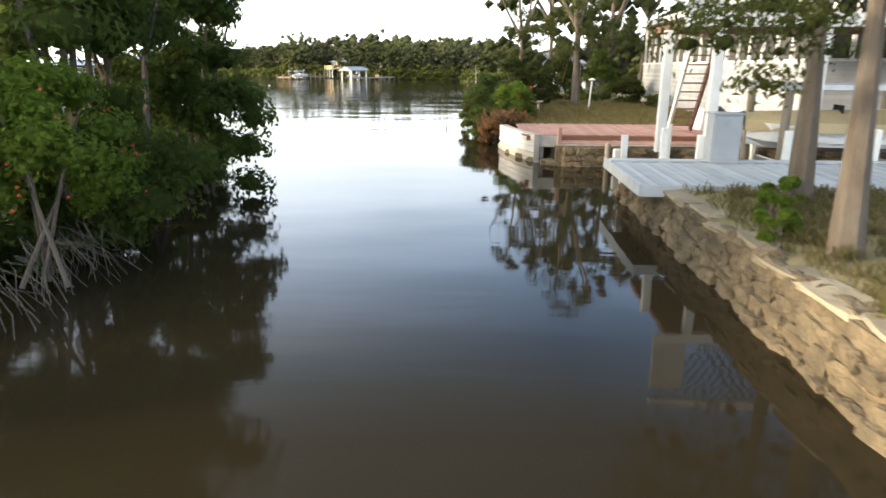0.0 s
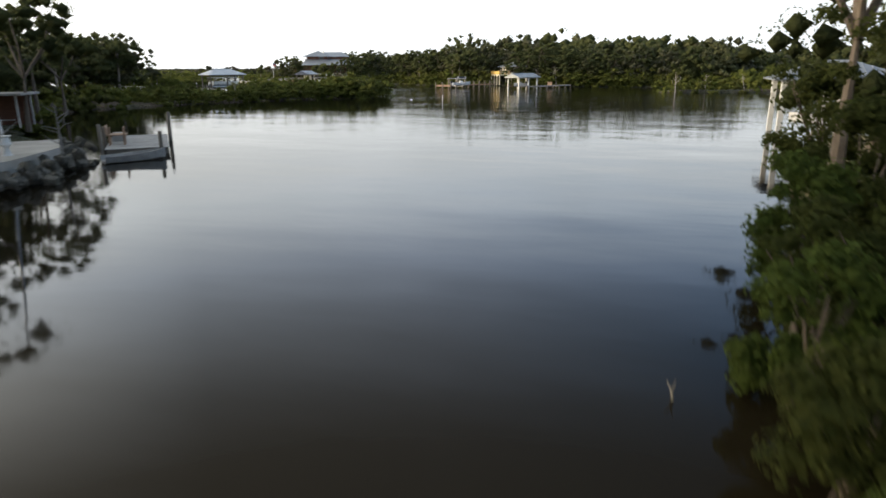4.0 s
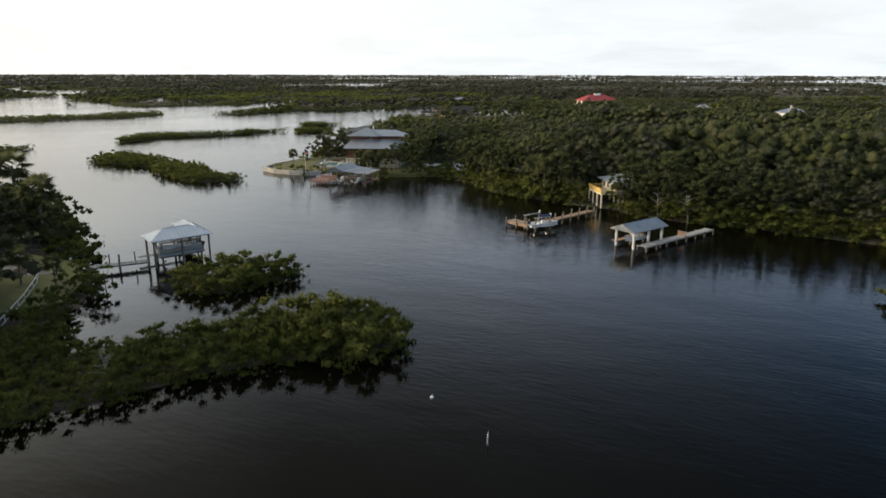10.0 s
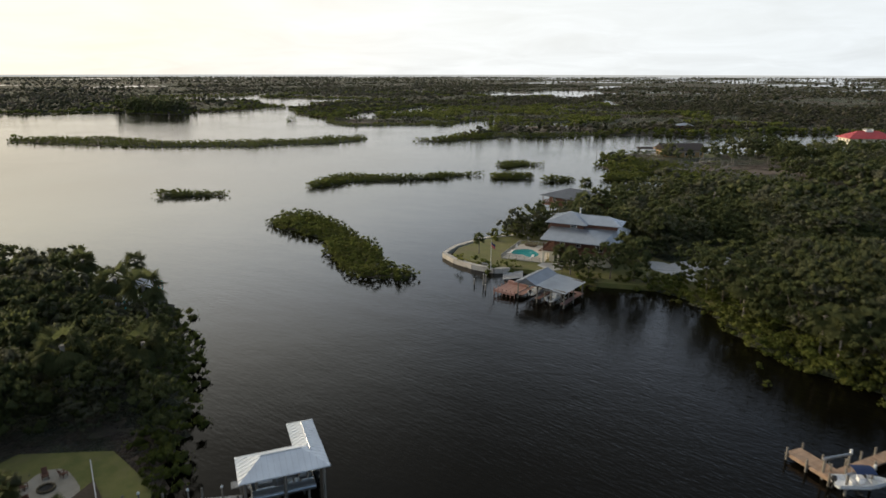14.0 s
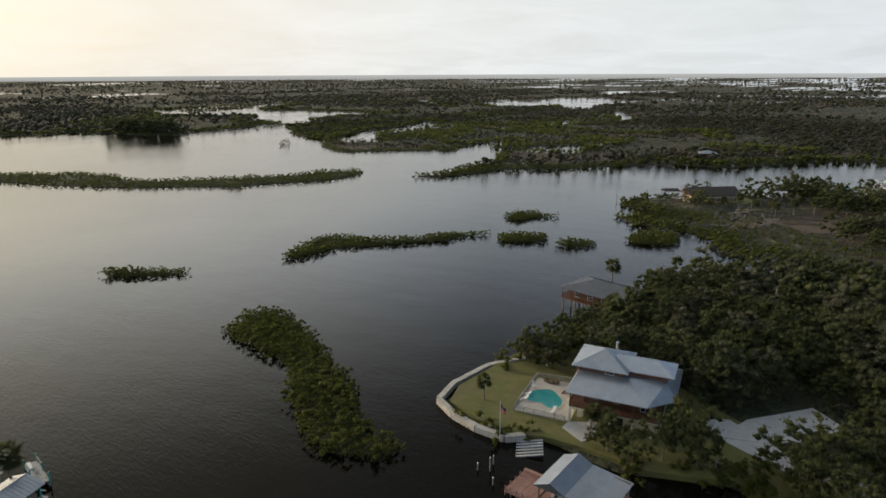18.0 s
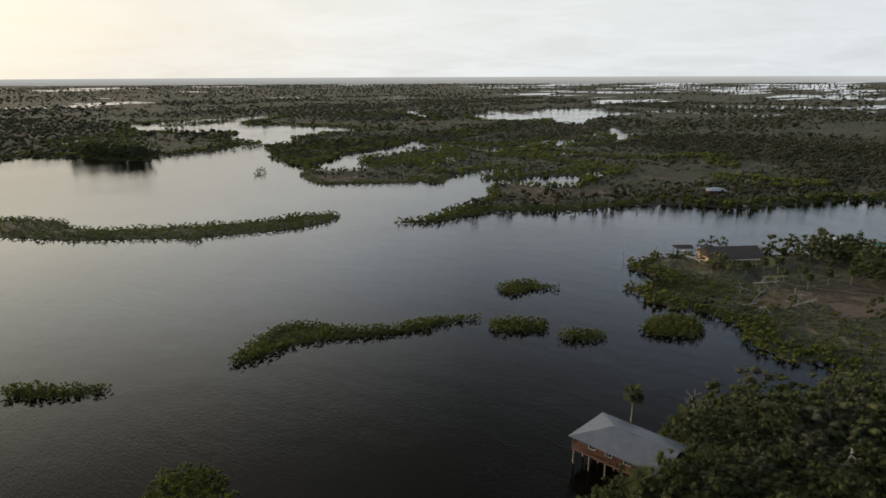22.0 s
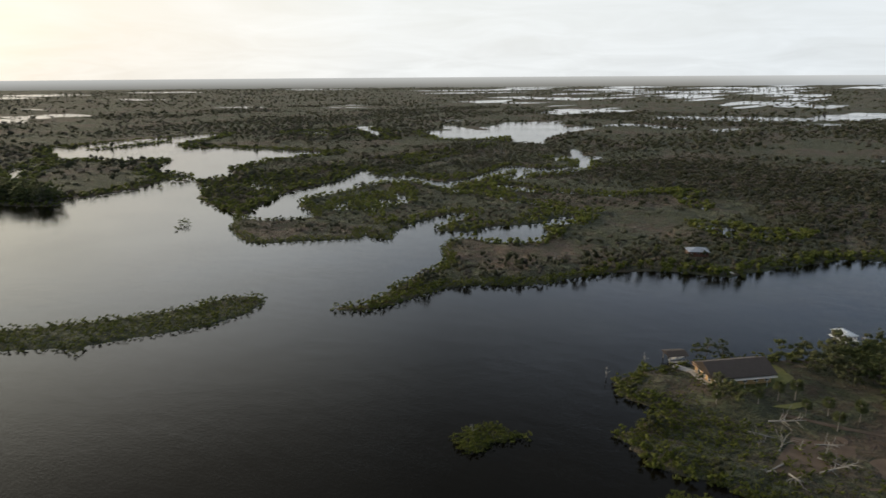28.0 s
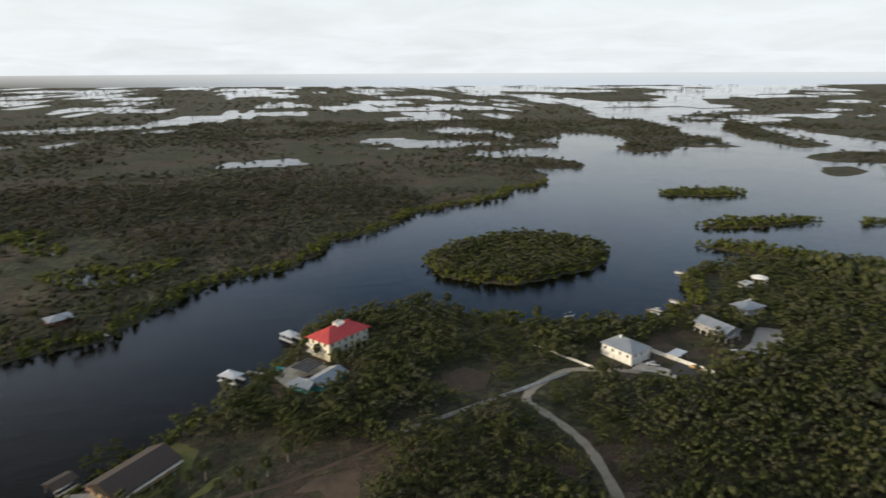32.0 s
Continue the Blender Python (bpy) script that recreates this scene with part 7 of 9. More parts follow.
# ---- orange gabled house on the low point ----
def orange_house():
    ob = thing("gable_house", frame_at(-226.6, 465.6, 0.8, 50), "long house with an orange gable and dark shingle roof", "house")
    part("wall", boxed(0.6, 0.8, 0, 21.6, 12.4, 3.6), M_ORANGE, ob)
    bm = bmesh.new()
    for x in (0.62, 21.5):
        vs = [bm.verts.new((x + dx, y, z)) for dx in (0, 0.1) for y, z in ((0.8, 3.6), (12.4, 3.6), (6.6, 6.6))]
        bm.faces.new(vs[:3][::-1])
        bm.faces.new(vs[3:])
    part("gable_wall", bm, M_ORANGE, ob)
    hip_roof(ob, 0, 0, 22.2, 13.2, 3.55, 3.2, M_DARKROOF, 0.6, ends=(False, False), seams=0)
    part("side_eave", boxed(0, -1.6, 2.9, 22.2, 0.0, 3.05), M_CONCRETE, ob)
    bb = bmesh.new()
    for i in range(30):
        box(bb, 0.56, 0.8 + 0.39 * i, 0, 0.6, 0.83 + 0.39 * i, 3.6)
    part("board_joints", bb, M_DECKWOOD, ob)
    for y in (3.4, 6.6, 9.8):
        opening(ob, 180, (0.56, y), 1.0, 1.5, 1.5, 0)
    opening(ob, 180, (0.6, 6.6), 4.3, 1.3, 1.0, 0)
    for x in (4, 8, 12, 16, 20):
        opening(ob, 270, (x, 0.78), 1.0, 1.3, 1.3, 0)
        square_post(ob, x - 1.5, -1.4, 0, 2.9, 0.14, M_WHITE)
    part("front_deck", boxed(-1.6, 2, 0.3, 0.6, 11.5, 0.5), M_GREYWOOD, ob)
    railing(ob, [(0.5, 2.1), (-1.5, 2.1), (-1.5, 11.4), (0.5, 11.4)], 0.5, 0.9, M_GREYWOOD)
    part("balcony", boxed(-0.9, 8.4, 3.3, 0.58, 12.2, 3.45), M_DECKWOOD, ob)
    railing(ob, [(0.4, 8.5), (-0.8, 8.5), (-0.8, 12.1), (0.4, 12.1)], 3.45, 0.9, M_DECKWOOD)
    b = thing("boathouse", frame_at(-245.6, 476.0, 0, 48), "dark-roofed boathouse on piles with a boat under it", "boathouse")
    for x in (0.4, 6.6):
        for y in (0.4, 5.6):
            pile(b, x, y, -1.5, 3.0, 0.15)
    hip_roof(b, 0, 0, 7, 6, 3.0, 0.9, M_DARKROOF, 0.3, ends=(False, False), seams=0)
    boards(b, 0, -0.8, 7, 0.4, 0.85, M_GREYWOOD, 0.25, "y")
    centre_boat("motorboat", frame_at(-244.8, 480.8, 0.4, 48), "white motorboat moored under the boathouse roof", length=6)
    dock("jetty", -243.5, 474.5, -5, 9.5, 3.2, 0.85, "wide plank landing between boathouse and house", M_GREYWOOD, 3, 0.6)


orange_house()
sheet("lawn", [(-236, 463), (-224, 458), (-203, 468), (-196, 480), (-205, 492), (-216, 498), (-228, 488)], -0.3, 0.83, M_LAWN, "rough grass round the gabled house", "lawn")
sheet("clearing", [(-207, 432), (-190, 428), (-172, 440), (-160, 455), (-158, 470), (-172, 468), (-186, 455), (-200, 450)], -0.2, 0.86, M_MULCH, "bare brown soil and dry grass clearing", "clearing")
sheet("clearing", [(-122, 508), (-106, 510), (-100, 522), (-108, 530), (-120, 526)], -0.2, 0.9, M_MULCH, "bare brown earth clearing in the woods", "clearing")


# ---- red-roofed house, teal cottage and their boathouses ----
def red_house():
    ob = thing("red_roofed_house", frame_at(-163.1, 546.9, 0.8, 40), "three-storey cream stucco house with a bright red hip roof", "house")
    L, D = 24.6, 13.6
    part("ground_wall", boxed(1.2, 1.2, 0, L - 1.2, D - 1.2, 2.6), M_CREAM, ob)
    part("main_wall", boxed(0.7, 0.7, 2.6, L - 0.7, D - 0.7, 8.75), M_CREAM, ob)
    part("storey_band", boxed(0.62, 0.62, 5.5, L - 0.62, D - 0.62, 5.7), M_WHITE, ob)
    for i in range(7):
        x = 1.0 + i * (L - 2) / 6
        square_post(ob, x, 0.85, 0, 2.6, 0.4, M_CREAM, "pillar")
        if i < 6:
            # dark sheet on the wall paints the shade of an open carport bay
            part("carport_opening", boxed(x + 0.5, 1.16, 0.05, x + (L - 2) / 6 - 0.5, 1.19, 2.3), M_DARK, ob)
    for z in (3.4, 6.4):
        for i in range(6):
            opening(ob, 270, (2.6 + i * 3.85, 0.68), z, 1.2, 1.5, 0)
            opening(ob, 90, (2.6 + i * 3.85, D - 0.68), z, 1.2, 1.5, 0)
        for y in (3.2, 6.8, 10.4):
            opening(ob, 180, (0.68, y), z, 1.3, 1.6, 0)
            opening(ob, 0, (L - 0.68, y), z, 1.3, 1.6, 0)
    part("balcony", boxed(-1.2, 8.2, 5.45, 0.7, 12.6, 5.6), M_WHITE, ob)
    railing(ob, [(0.6, 8.3), (-1.1, 8.3), (-1.1, 12.5), (0.6, 12.5)], 5.6, 0.95, M_WHITE)
    part("balcony", boxed(-1.2, 8.2, 2.45, 0.7, 12.6, 2.6), M_WHITE, ob)
    railing(ob, [(0.6, 8.3), (-1.1, 8.3), (-1.1, 12.5), (0.6, 12.5)], 2.6, 0.95, M_WHITE)
    hip_roof(ob, 0, 0, L, D, 8.75, 3.6, M_REDROOF, 0.5)
    part("roof_platform", boxed(10.6, 5.4, 11.7, 14.4, 8.6, 12.5, 0.03), M_WHITE, ob)
    railing(ob, [(10.6, 5.4), (14.4, 5.4), (14.4, 8.6), (10.6, 8.6), (10.6, 5.4)], 12.5, 0.8, M_WHITE)


red_house()


def teal_cottage():
    ob = thing("teal_cottage", frame_at(-167.0, 520.2, 0.8, 46), "teal-walled cottage with broad pale metal roofs", "house")
    part("wall", boxed(0.6, 0.6, 0, 13.9, 8.4, 3.3), M_TEAL, ob)
    hip_roof(ob, 0, 0, 14.5, 9.0, 3.3, 1.9, M_ROOF, 0.5, ends=(False, False))
    part("wing_wall", boxed(-3.2, 4.2, 0, 0.58, 13.5, 3.0), M_TEAL, ob)
    hip_roof(ob, -4.0, 3.8, 2.2, 14.0, 3.0, 1.7, M_ROOF, 0.4, name="wing_roof", ends=(False, True))
    for x in (2.5, 6, 9.5, 12.5):
        opening(ob, 270, (x, 0.58), 0.9, 1.2, 1.3, 0)
    for y in (6.0, 9.0, 12.0):
        opening(ob, 180, (-3.22, y), 0.9, 1.1, 1.2, 0)
    for y in (2.6, 6.0):
        opening(ob, 0, (13.92, y), 0.9, 1.3, 1.4, 0)
    part("vent", boxed(-1.0, 7.0, 4.3, -0.4, 7.6, 5.1, 0.02), M_WHITE, ob)
    cage = thing("pool_enclosure", frame_at(-172.5, 533.4, 0.8, 46), "black-framed screened pool enclosure with a gridded flat roof", "enclosure")
    part("screen_roof", boxed(0, 0, 3.2, 10.2, 9.2, 3.22), M_DARK, cage)
    for i in range(7):
        part("bar", boxed(i * 1.7 - 0.06, 0, 3.24, i * 1.7 + 0.06, 9.2, 3.36), M_STEEL, cage)
    for i in range(6):
        part("bar", boxed(0, i * 1.84 - 0.06, 3.36, 10.2, i * 1.84 + 0.06, 3.46), M_STEEL, cage)
    for i in range(7):
        for y in (0.05, 9.15):
            square_post(cage, i * 1.7, y, 0, 3.2, 0.1, M_STEEL)
    sheet("pool_terrace", [(-186, 540), (-177, 552), (-164, 545), (-172, 530), (-180, 528)], 0.3, 0.86, M_CONCRETE, "pale paved terrace by the river", "terrace")
    s = thing("shade_sail", pose(-183.2, 541.2, 0.86), "turquoise shade sail on poles", "shade sail")
    bm = bmesh.new()
    c = [(-2, -1.6, 2.2), (2.2, -1.2, 3.2), (1.8, 1.8, 2.3), (-1.6, 1.7, 3.1)]
    g = [[bm.verts.new(tuple(np.array(c[0]) * (1 - u) * (1 - v) + np.array(c[1]) * u * (1 - v) + np.array(c[2]) * u * v + np.array(c[3]) * (1 - u) * v - np.array([0, 0, 0.5 * u * (1 - u)]))) for v in np.linspace(0, 1, 6)] for u in np.linspace(0, 1, 6)]
    for i in range(5):
        for j in range(5):
            bm.faces.new((g[i][j], g[i + 1][j], g[i + 1][j + 1], g[i][j + 1]))
    bmesh.ops.solidify(bm, geom=bm.faces[:], thickness=0.02)
    part("sail", bm, M_TEAL, s)
    for x, y, z in c:
        part("pole", tube(bmesh.new(), [(x, y, 0), (x, y, z + 0.1)], 0.06, 7), M_WHITE, s)


teal_cottage()


def river_boathouse(x, y, deg):
    ob = thing("boathouse", frame_at(x, y, 0, deg), "small white boathouse with a pale flat-pitched roof on piles", "boathouse", "river boathouses")
    for px in (0.3, 4.0, 7.5):
        for py in (0.3, 5.0):
            square_post(ob, px, py, -1.3, 3.2, 0.2, M_WHITE)
    hip_roof(ob, 0, 0, 7.8, 5.3, 3.2, 0.7, M_ROOFWHITE, 0.3)
    part("upper_rail", boxed(0.2, 0.15, 1.5, 7.6, 0.25, 1.6), M_WHITE, ob)
    boards(ob, -0.6, -0.6, 8.4, 0.9, 0.8, M_WHITE, 0.3, "y")
    boards(ob, -0.6, 4.4, 8.4, 5.9, 0.8, M_WHITE, 0.3, "y")
    part("hoist_beam", boxed(0.5, 2.4, 2.7, 7.3, 2.6, 2.95), M_WOODWALL, ob)


river_boathouse(-197.5, 540.6, 140)
river_boathouse(-174.8, 576.4, 128)
dock("jetty", -196.5, 547.0, -25, 11, 1.6, 0.8, "plank jetty from the small boathouse to the bank", M_GREYWOOD, 3, 0.5)
dock("jetty", -173.8, 582.6, -35, 9, 1.6, 0.8, "plank jetty under the trees by the red-roofed house", M_GREYWOOD, 3, 0.5)


# ---- the grey-roofed houses by the cove ----
gh = stilt_house("white_house", frame_at(-30.6, 519.6, 0.8, 114), 16, 12.4, 2.6, 3.0, "white two-storey house with a grey hip roof and a chimney", M_ROOF, M_WHITE, M_WHITE, 2.9, 4, M_WHITE, 0.4, chim=True)
part("ground_wall", boxed(0.5, 0.6, -0.2, 15.5, 11.8, 2.3), M_WHITE, gh)
h2 = stilt_house("grey_house", frame_at(18.9, 527.4, 0.8, 105), 17.5, 9.6, 2.8, 2.7, "grey gabled house raised on white columns", M_ROOF, M_GREYCONC, None, 2.2, 4, M_WHITE, 0.4, ends=(False, False))
stilt_house("grey_house", frame_at(39, 549, 0.8, 15), 13, 10, 2.2, 2.7, "low house with a grey roof and white chimney under trees", M_ROOF, M_GREYCONC, None, 2.0, 3, M_WHITE, 0.4, chim=True)
c = thing("canopy", pose(78.7, 591.1, 0.6), "round white canopy roof on posts among mangroves", "canopy")
part("roof", tube(bmesh.new(), [(0, 0, 5.6), (0, 0, 5.9), (0, 0, 7.2)], [4.6, 4.5, 0.4], 20), M_WHITE, c)
for i in range(8):
    part("post", tube(bmesh.new(), [(3.9 * math.cos(i * math.tau / 8), 3.9 * math.sin(i * math.tau / 8), -0.4), (3.9 * math.cos(i * math.tau / 8), 3.9 * math.sin(i * math.tau / 8), 5.7)], 0.12, 7), M_WHITE, c)
stilt_house("cabin", frame_at(66, 585, 0.6, 20), 7, 5, 2.0, 2.3, "small white cabin near the cove", M_ROOFWHITE, M_WHITE, None, 1.0, 2, M_WHITE, 0.3)
stilt_house("bank_house", frame_at(-289.5, 611.5, 0.5, 35), 11, 9, 2.6, 2.6, "small stilt house with a grey-blue metal roof on the marsh bank", M_ROOF, M_WOODWALL, M_WOODWALL, 1.6, 3, M_PILE)
dock("jetty", -262, 600.5, 130, 7, 1.5, 0.8, "short dark jetty in front of the marsh house", M_GREYWOOD, 2.5, 0.6)

sheet("yard", [(-44, 508), (-34, 496), (-20, 494), (-8, 500), (-4, 520), (-20, 536), (-30, 530), (-32, 516)], -0.2, 0.84, M_MULCH, "brown yard of dry soil and grass between the houses", "yard")
sheet("driveway", [(-44, 512), (-36, 508.5), (-27, 497), (-22, 499), (-30, 512), (-36, 518)], -0.1, 0.9, M_CONCRETE, "pale curved driveway beside the white house", "driveway")
sheet("driveway", [(2, 512), (14, 505), (38, 522), (46, 534), (38, 540), (22, 524)], -0.1, 0.9, M_GREYCONC, "pale gravel turning place by the grey house", "driveway")
sheet("dark_lot", [(-30, 505.5), (-24, 499.5), (-13.5, 503), (-21, 515)], -0.1, 0.95, surface("asphalt", (0.045, 0.045, 0.05), (0.065, 0.065, 0.07), 1, 0.9), "dark asphalt lot inside a white fence", "lot")


def board_fence(x0, y0, x1, y1, h, label, material=M_WHITE):
    run = math.hypot(x1 - x0, y1 - y0)
    ob = thing("board_fence", frame_at(x0, y0, 0.8, math.degrees(math.atan2(y1 - y0, x1 - x0))), label, "fence", "board fences")
    n = int(run / 1.5)
    for i in range(n):
        piece("panel", ("fpanel", h, material.name), lambda: boxed(0.03, -0.03, 0.05, 1.47, 0.03, h, 0.01), material, ob, pose(i * run / n, 0, 0))
        piece("post", ("fpost", h, material.name), lambda: boxed(-0.06, -0.06, 0, 0.06, 0.06, h + 0.1), material, ob, pose(i * run / n, 0, 0))


board_fence(-27, 527.2, -13.2, 500.2, 1.9, "tall white board fence along the yard")
board_fence(-143, 486, -70, 514.5, 1.6, "long white board fence beside the woodland road")
board_fence(-58, 517, -74, 545, 1.2, "low white board fence behind the house")
board_fence(-33, 540, -8, 548, 1.2, "low white board fence round the back yard")
sh = thing("metal_shed", frame_at(-20.6, 514.5, 0.84, 30), "open shed with a flat white metal roof", "shed")
for px in (0.2, 3.8, 7.4):
    for py in (0.2, 4.4):
        square_post(sh, px, py, 0, 2.2, 0.14, M_WHITE)
part("roof", boxed(-0.3, -0.3, 2.2, 7.9, 4.9, 2.34, 0.03), M_ROOFWHITE, sh)
part("back_wall", boxed(0.1, 4.4, 0, 7.5, 4.5, 2.2), M_WHITE, sh)


def pickup(x, y, deg, label, paint, group=""):
    ob = thing("pickup_truck", frame_at(x, y, 0.92, deg), label, "truck", group)
    bm = boxed(-2.7, -0.95, 0.45, 2.7, 0.95, 1.05, 0.1)
    body = part("body", bm, paint, ob)
    bm = bmesh.new()
    lo, hi = [(-0.6, -0.88, 1.04), (1.5, -0.88, 1.04), (1.5, 0.88, 1.04), (-0.6, 0.88, 1.04)], [(-0.4, -0.72, 1.75), (0.8, -0.72, 1.75), (0.8, 0.72, 1.75), (-0.4, 0.72, 1.75)]
    vs = [bm.verts.new(p) for p in lo + hi]
    for f in ((4, 5, 6, 7), (0, 1, 5, 4), (1, 2, 6, 5), (2, 3, 7, 6), (3, 0, 4, 7)):
        bm.faces.new([vs[k] for k in f])
    part("cab", bm, paint, ob)
    part("windscreen", boxed(1.02, -0.68, 1.15, 1.3, 0.68, 1.6), M_GLASS, ob, at=pose(0, 0, 0))
    part("side_glass", boxed(-0.3, -0.86, 1.15, 0.8, 0.86, 1.6), M_GLASS, ob)
    part("bed", boxed(-2.6, -0.8, 1.05, -0.75, 0.8, 1.07), M_BLACK, ob)
    for sx in (-1.7, 1.75):
        for sy in (-0.92, 0.92):
            wheel = piece("wheel", "truck_wheel", lambda: tube(bmesh.new(), [(0, -0.13, 0), (0, -0.11, 0), (0, 0.11, 0), (0, 0.13, 0)], [0.33, 0.4, 0.4, 0.33], 16), M_BLACK, ob, pose(sx, sy, 0.4))
            piece("rim", "truck_rim", lambda: tube(bmesh.new(), [(0, -0.14, 0), (0, 0.14, 0)], 0.2, 12), M_STEEL, wheel, Matrix.Identity(4))
    for sy in (-0.7, 0.7):
        part("headlight", boxed(2.66, sy - 0.18, 0.75, 2.73, sy + 0.18, 0.92, 0.02), M_WHITE, ob)
        part("tail_light", boxed(-2.73, sy - 0.1, 0.7, -2.66, sy + 0.1, 1.0, 0.02), M_REDROOF, ob)


pickup(-32.5, 513.6, 150, "white pickup truck parked beside the white house", M_HULL)
pickup(8.5, 515.5, 100, "white pickup truck parked by the grey house", M_HULL)
pickup(12.5, 513.0, 75, "dark red pickup truck parked under trees", surface("dark_red_paint", (0.10, 0.02, 0.02), (0.13, 0.03, 0.03), 2, 0.3))
pickup(-17.2, 506.0, 120, "orange and black truck in the fenced lot", M_ORANGE)

for (x0, y0, x1, y1), bts in (((59.2, 616.8, 49.6, 628.3), 1), ((9.1, 558.7, -1.0, 573.2), 2), ((28.0, 570.4, 18.6, 584.1), 1)):
    run = math.hypot(x1 - x0, y1 - y0)
    dg = math.degrees(math.atan2(y1 - y0, x1 - x0))
    dock("jetty", x0, y0, dg, run, 1.8, 0.8, "plank jetty in the cove with boats beside it", M_DECKWOOD, 3.2, 0.7, group="jetties in the cove")
    for k in range(bts):
        side = 2.2 if k == 0 else -2.2
        u, v = math.radians(dg), math.radians(dg + 90)
        centre_boat("motorboat", frame_at(x0 + math.cos(u) * run * 0.75 + math.cos(v) * side, y0 + math.sin(u) * run * 0.75 + math.sin(v) * side, 0.0, dg), "white motorboat moored at the cove jetty", top=M_WHITE if k else None, length=6.5, beam=2.4, group="boats in the cove")
centre_boat("motorboat", frame_at(-44, 572.5, 0.6, 10), "white motorboat on a lift off the bank", top=M_BLACK, length=6)
boat_lift("boat_lift", frame_at(-46, 571, 0, 10), 4, 3, 2.2, "dark boat lift on piles off the bank")


def ribbon(name, pts, width, z, material, label, category):
    """A road strip along points, slightly wandering."""
    bm = bmesh.new()
    fine = []
    for i in range(len(pts) - 1):
        p0, p1, p2, p3 = (Vector(pts[max(min(k, len(pts) - 1), 0)]) for k in (i - 1, i, i + 1, i + 2))
        for s in range(6):
            t = s / 6
            fine.append(0.5 * (2 * p1 + (p2 - p0) * t + (2 * p0 - 5 * p1 + 4 * p2 - p3) * t * t + (3 * p1 - p0 - 3 * p2 + p3) * t**3))
    fine.append(Vector(pts[-1]))
    rows = []
    for i, p in enumerate(fine):
        d = (fine[min(i + 1, len(fine) - 1)] - fine[max(i - 1, 0)]).normalized()
        nrm = Vector((-d.y, d.x)) * (width / 2) * (1 + 0.12 * math.sin(i * 1.7))
        rows.append([bm.verts.new((*(p + nrm), z)), bm.verts.new((*(p - nrm), z)), bm.verts.new((*(p - nrm * 1.1), z - 0.6)), bm.verts.new((*(p + nrm * 1.1), z - 0.6))])
    for a, b in zip(rows, rows[1:]):
        for k in range(4):
            bm.faces.new((a[k], a[(k + 1) % 4], b[(k + 1) % 4], b[k]))
    bmesh.ops.recalc_face_normals(bm, faces=bm.faces)
    return tagged(part(name, bm, material), label, category, kind="structure")


ribbon("road", [(-96, 405), (-89, 430), (-85, 458), (-86, 473), (-91, 490), (-93.5, 498), (-87, 507), (-69, 517.5), (-52, 514), (-40, 509)], 3.4, 0.98, M_DIRT, "pale unpaved road curving through the woods", "road")
ribbon("track", [(-205, 462), (-185, 466), (-165, 474), (-148, 482)], 1.7, 0.94, M_MULCH, "faint sandy track to the gabled house", "track")


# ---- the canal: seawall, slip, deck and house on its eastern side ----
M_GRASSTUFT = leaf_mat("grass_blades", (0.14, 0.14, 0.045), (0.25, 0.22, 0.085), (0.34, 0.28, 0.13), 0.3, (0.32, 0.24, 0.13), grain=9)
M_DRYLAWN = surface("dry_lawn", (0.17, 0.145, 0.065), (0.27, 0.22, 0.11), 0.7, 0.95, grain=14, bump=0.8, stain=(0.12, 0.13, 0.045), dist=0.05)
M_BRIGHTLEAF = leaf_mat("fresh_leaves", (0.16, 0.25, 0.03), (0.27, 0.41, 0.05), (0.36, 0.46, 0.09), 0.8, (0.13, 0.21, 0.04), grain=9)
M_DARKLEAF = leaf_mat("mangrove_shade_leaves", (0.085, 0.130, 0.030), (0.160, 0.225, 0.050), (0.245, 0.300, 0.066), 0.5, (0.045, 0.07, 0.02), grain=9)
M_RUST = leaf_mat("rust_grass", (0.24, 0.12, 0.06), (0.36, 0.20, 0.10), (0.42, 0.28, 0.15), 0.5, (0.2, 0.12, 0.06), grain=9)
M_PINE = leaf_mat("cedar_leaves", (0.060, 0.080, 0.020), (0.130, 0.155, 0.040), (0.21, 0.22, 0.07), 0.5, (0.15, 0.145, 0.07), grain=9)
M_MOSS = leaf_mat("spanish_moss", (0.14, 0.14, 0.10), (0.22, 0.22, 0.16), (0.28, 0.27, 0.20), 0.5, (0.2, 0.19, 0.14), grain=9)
M_BERRY = surface("red_berries", (0.42, 0.03, 0.015), (0.55, 0.06, 0.03), 5, 0.4)
M_PALEWALL = surface("old_white_siding", (0.36, 0.37, 0.38), (0.50, 0.51, 0.52), 1.2, 0.65, grain=12, bump=0.1, stain=(0.38, 0.37, 0.34))
M_SCREEN = surface("insect_screen_and_porch_shade", (0.055, 0.053, 0.050), (0.085, 0.08, 0.075), 1.5, 0.8)
M_PALEGREY = surface("pale_grey_paint", (0.31, 0.34, 0.37), (0.41, 0.44, 0.47), 2, 0.6, stain=(0.34, 0.35, 0.36))
M_CAP = surface("worn_cap_stone", (0.16, 0.13, 0.085), (0.32, 0.27, 0.19), 1.0, 0.95, grain=12, bump=0.6, stain=(0.13, 0.12, 0.07), dist=0.03)
M_OLDRENDER = surface("old_render", (0.27, 0.255, 0.225), (0.38, 0.36, 0.32), 1.2, 0.9, grain=12, bump=0.3, stain=(0.17, 0.155, 0.12))
M_ROOT = surface("bare_roots", (0.10, 0.085, 0.065), (0.20, 0.175, 0.14), 4, 0.9, grain=30, bump=0.3)
M_TARP = surface("cream_boat_cover", (0.52, 0.42, 0.24), (0.62, 0.52, 0.32), 1.0, 0.8)

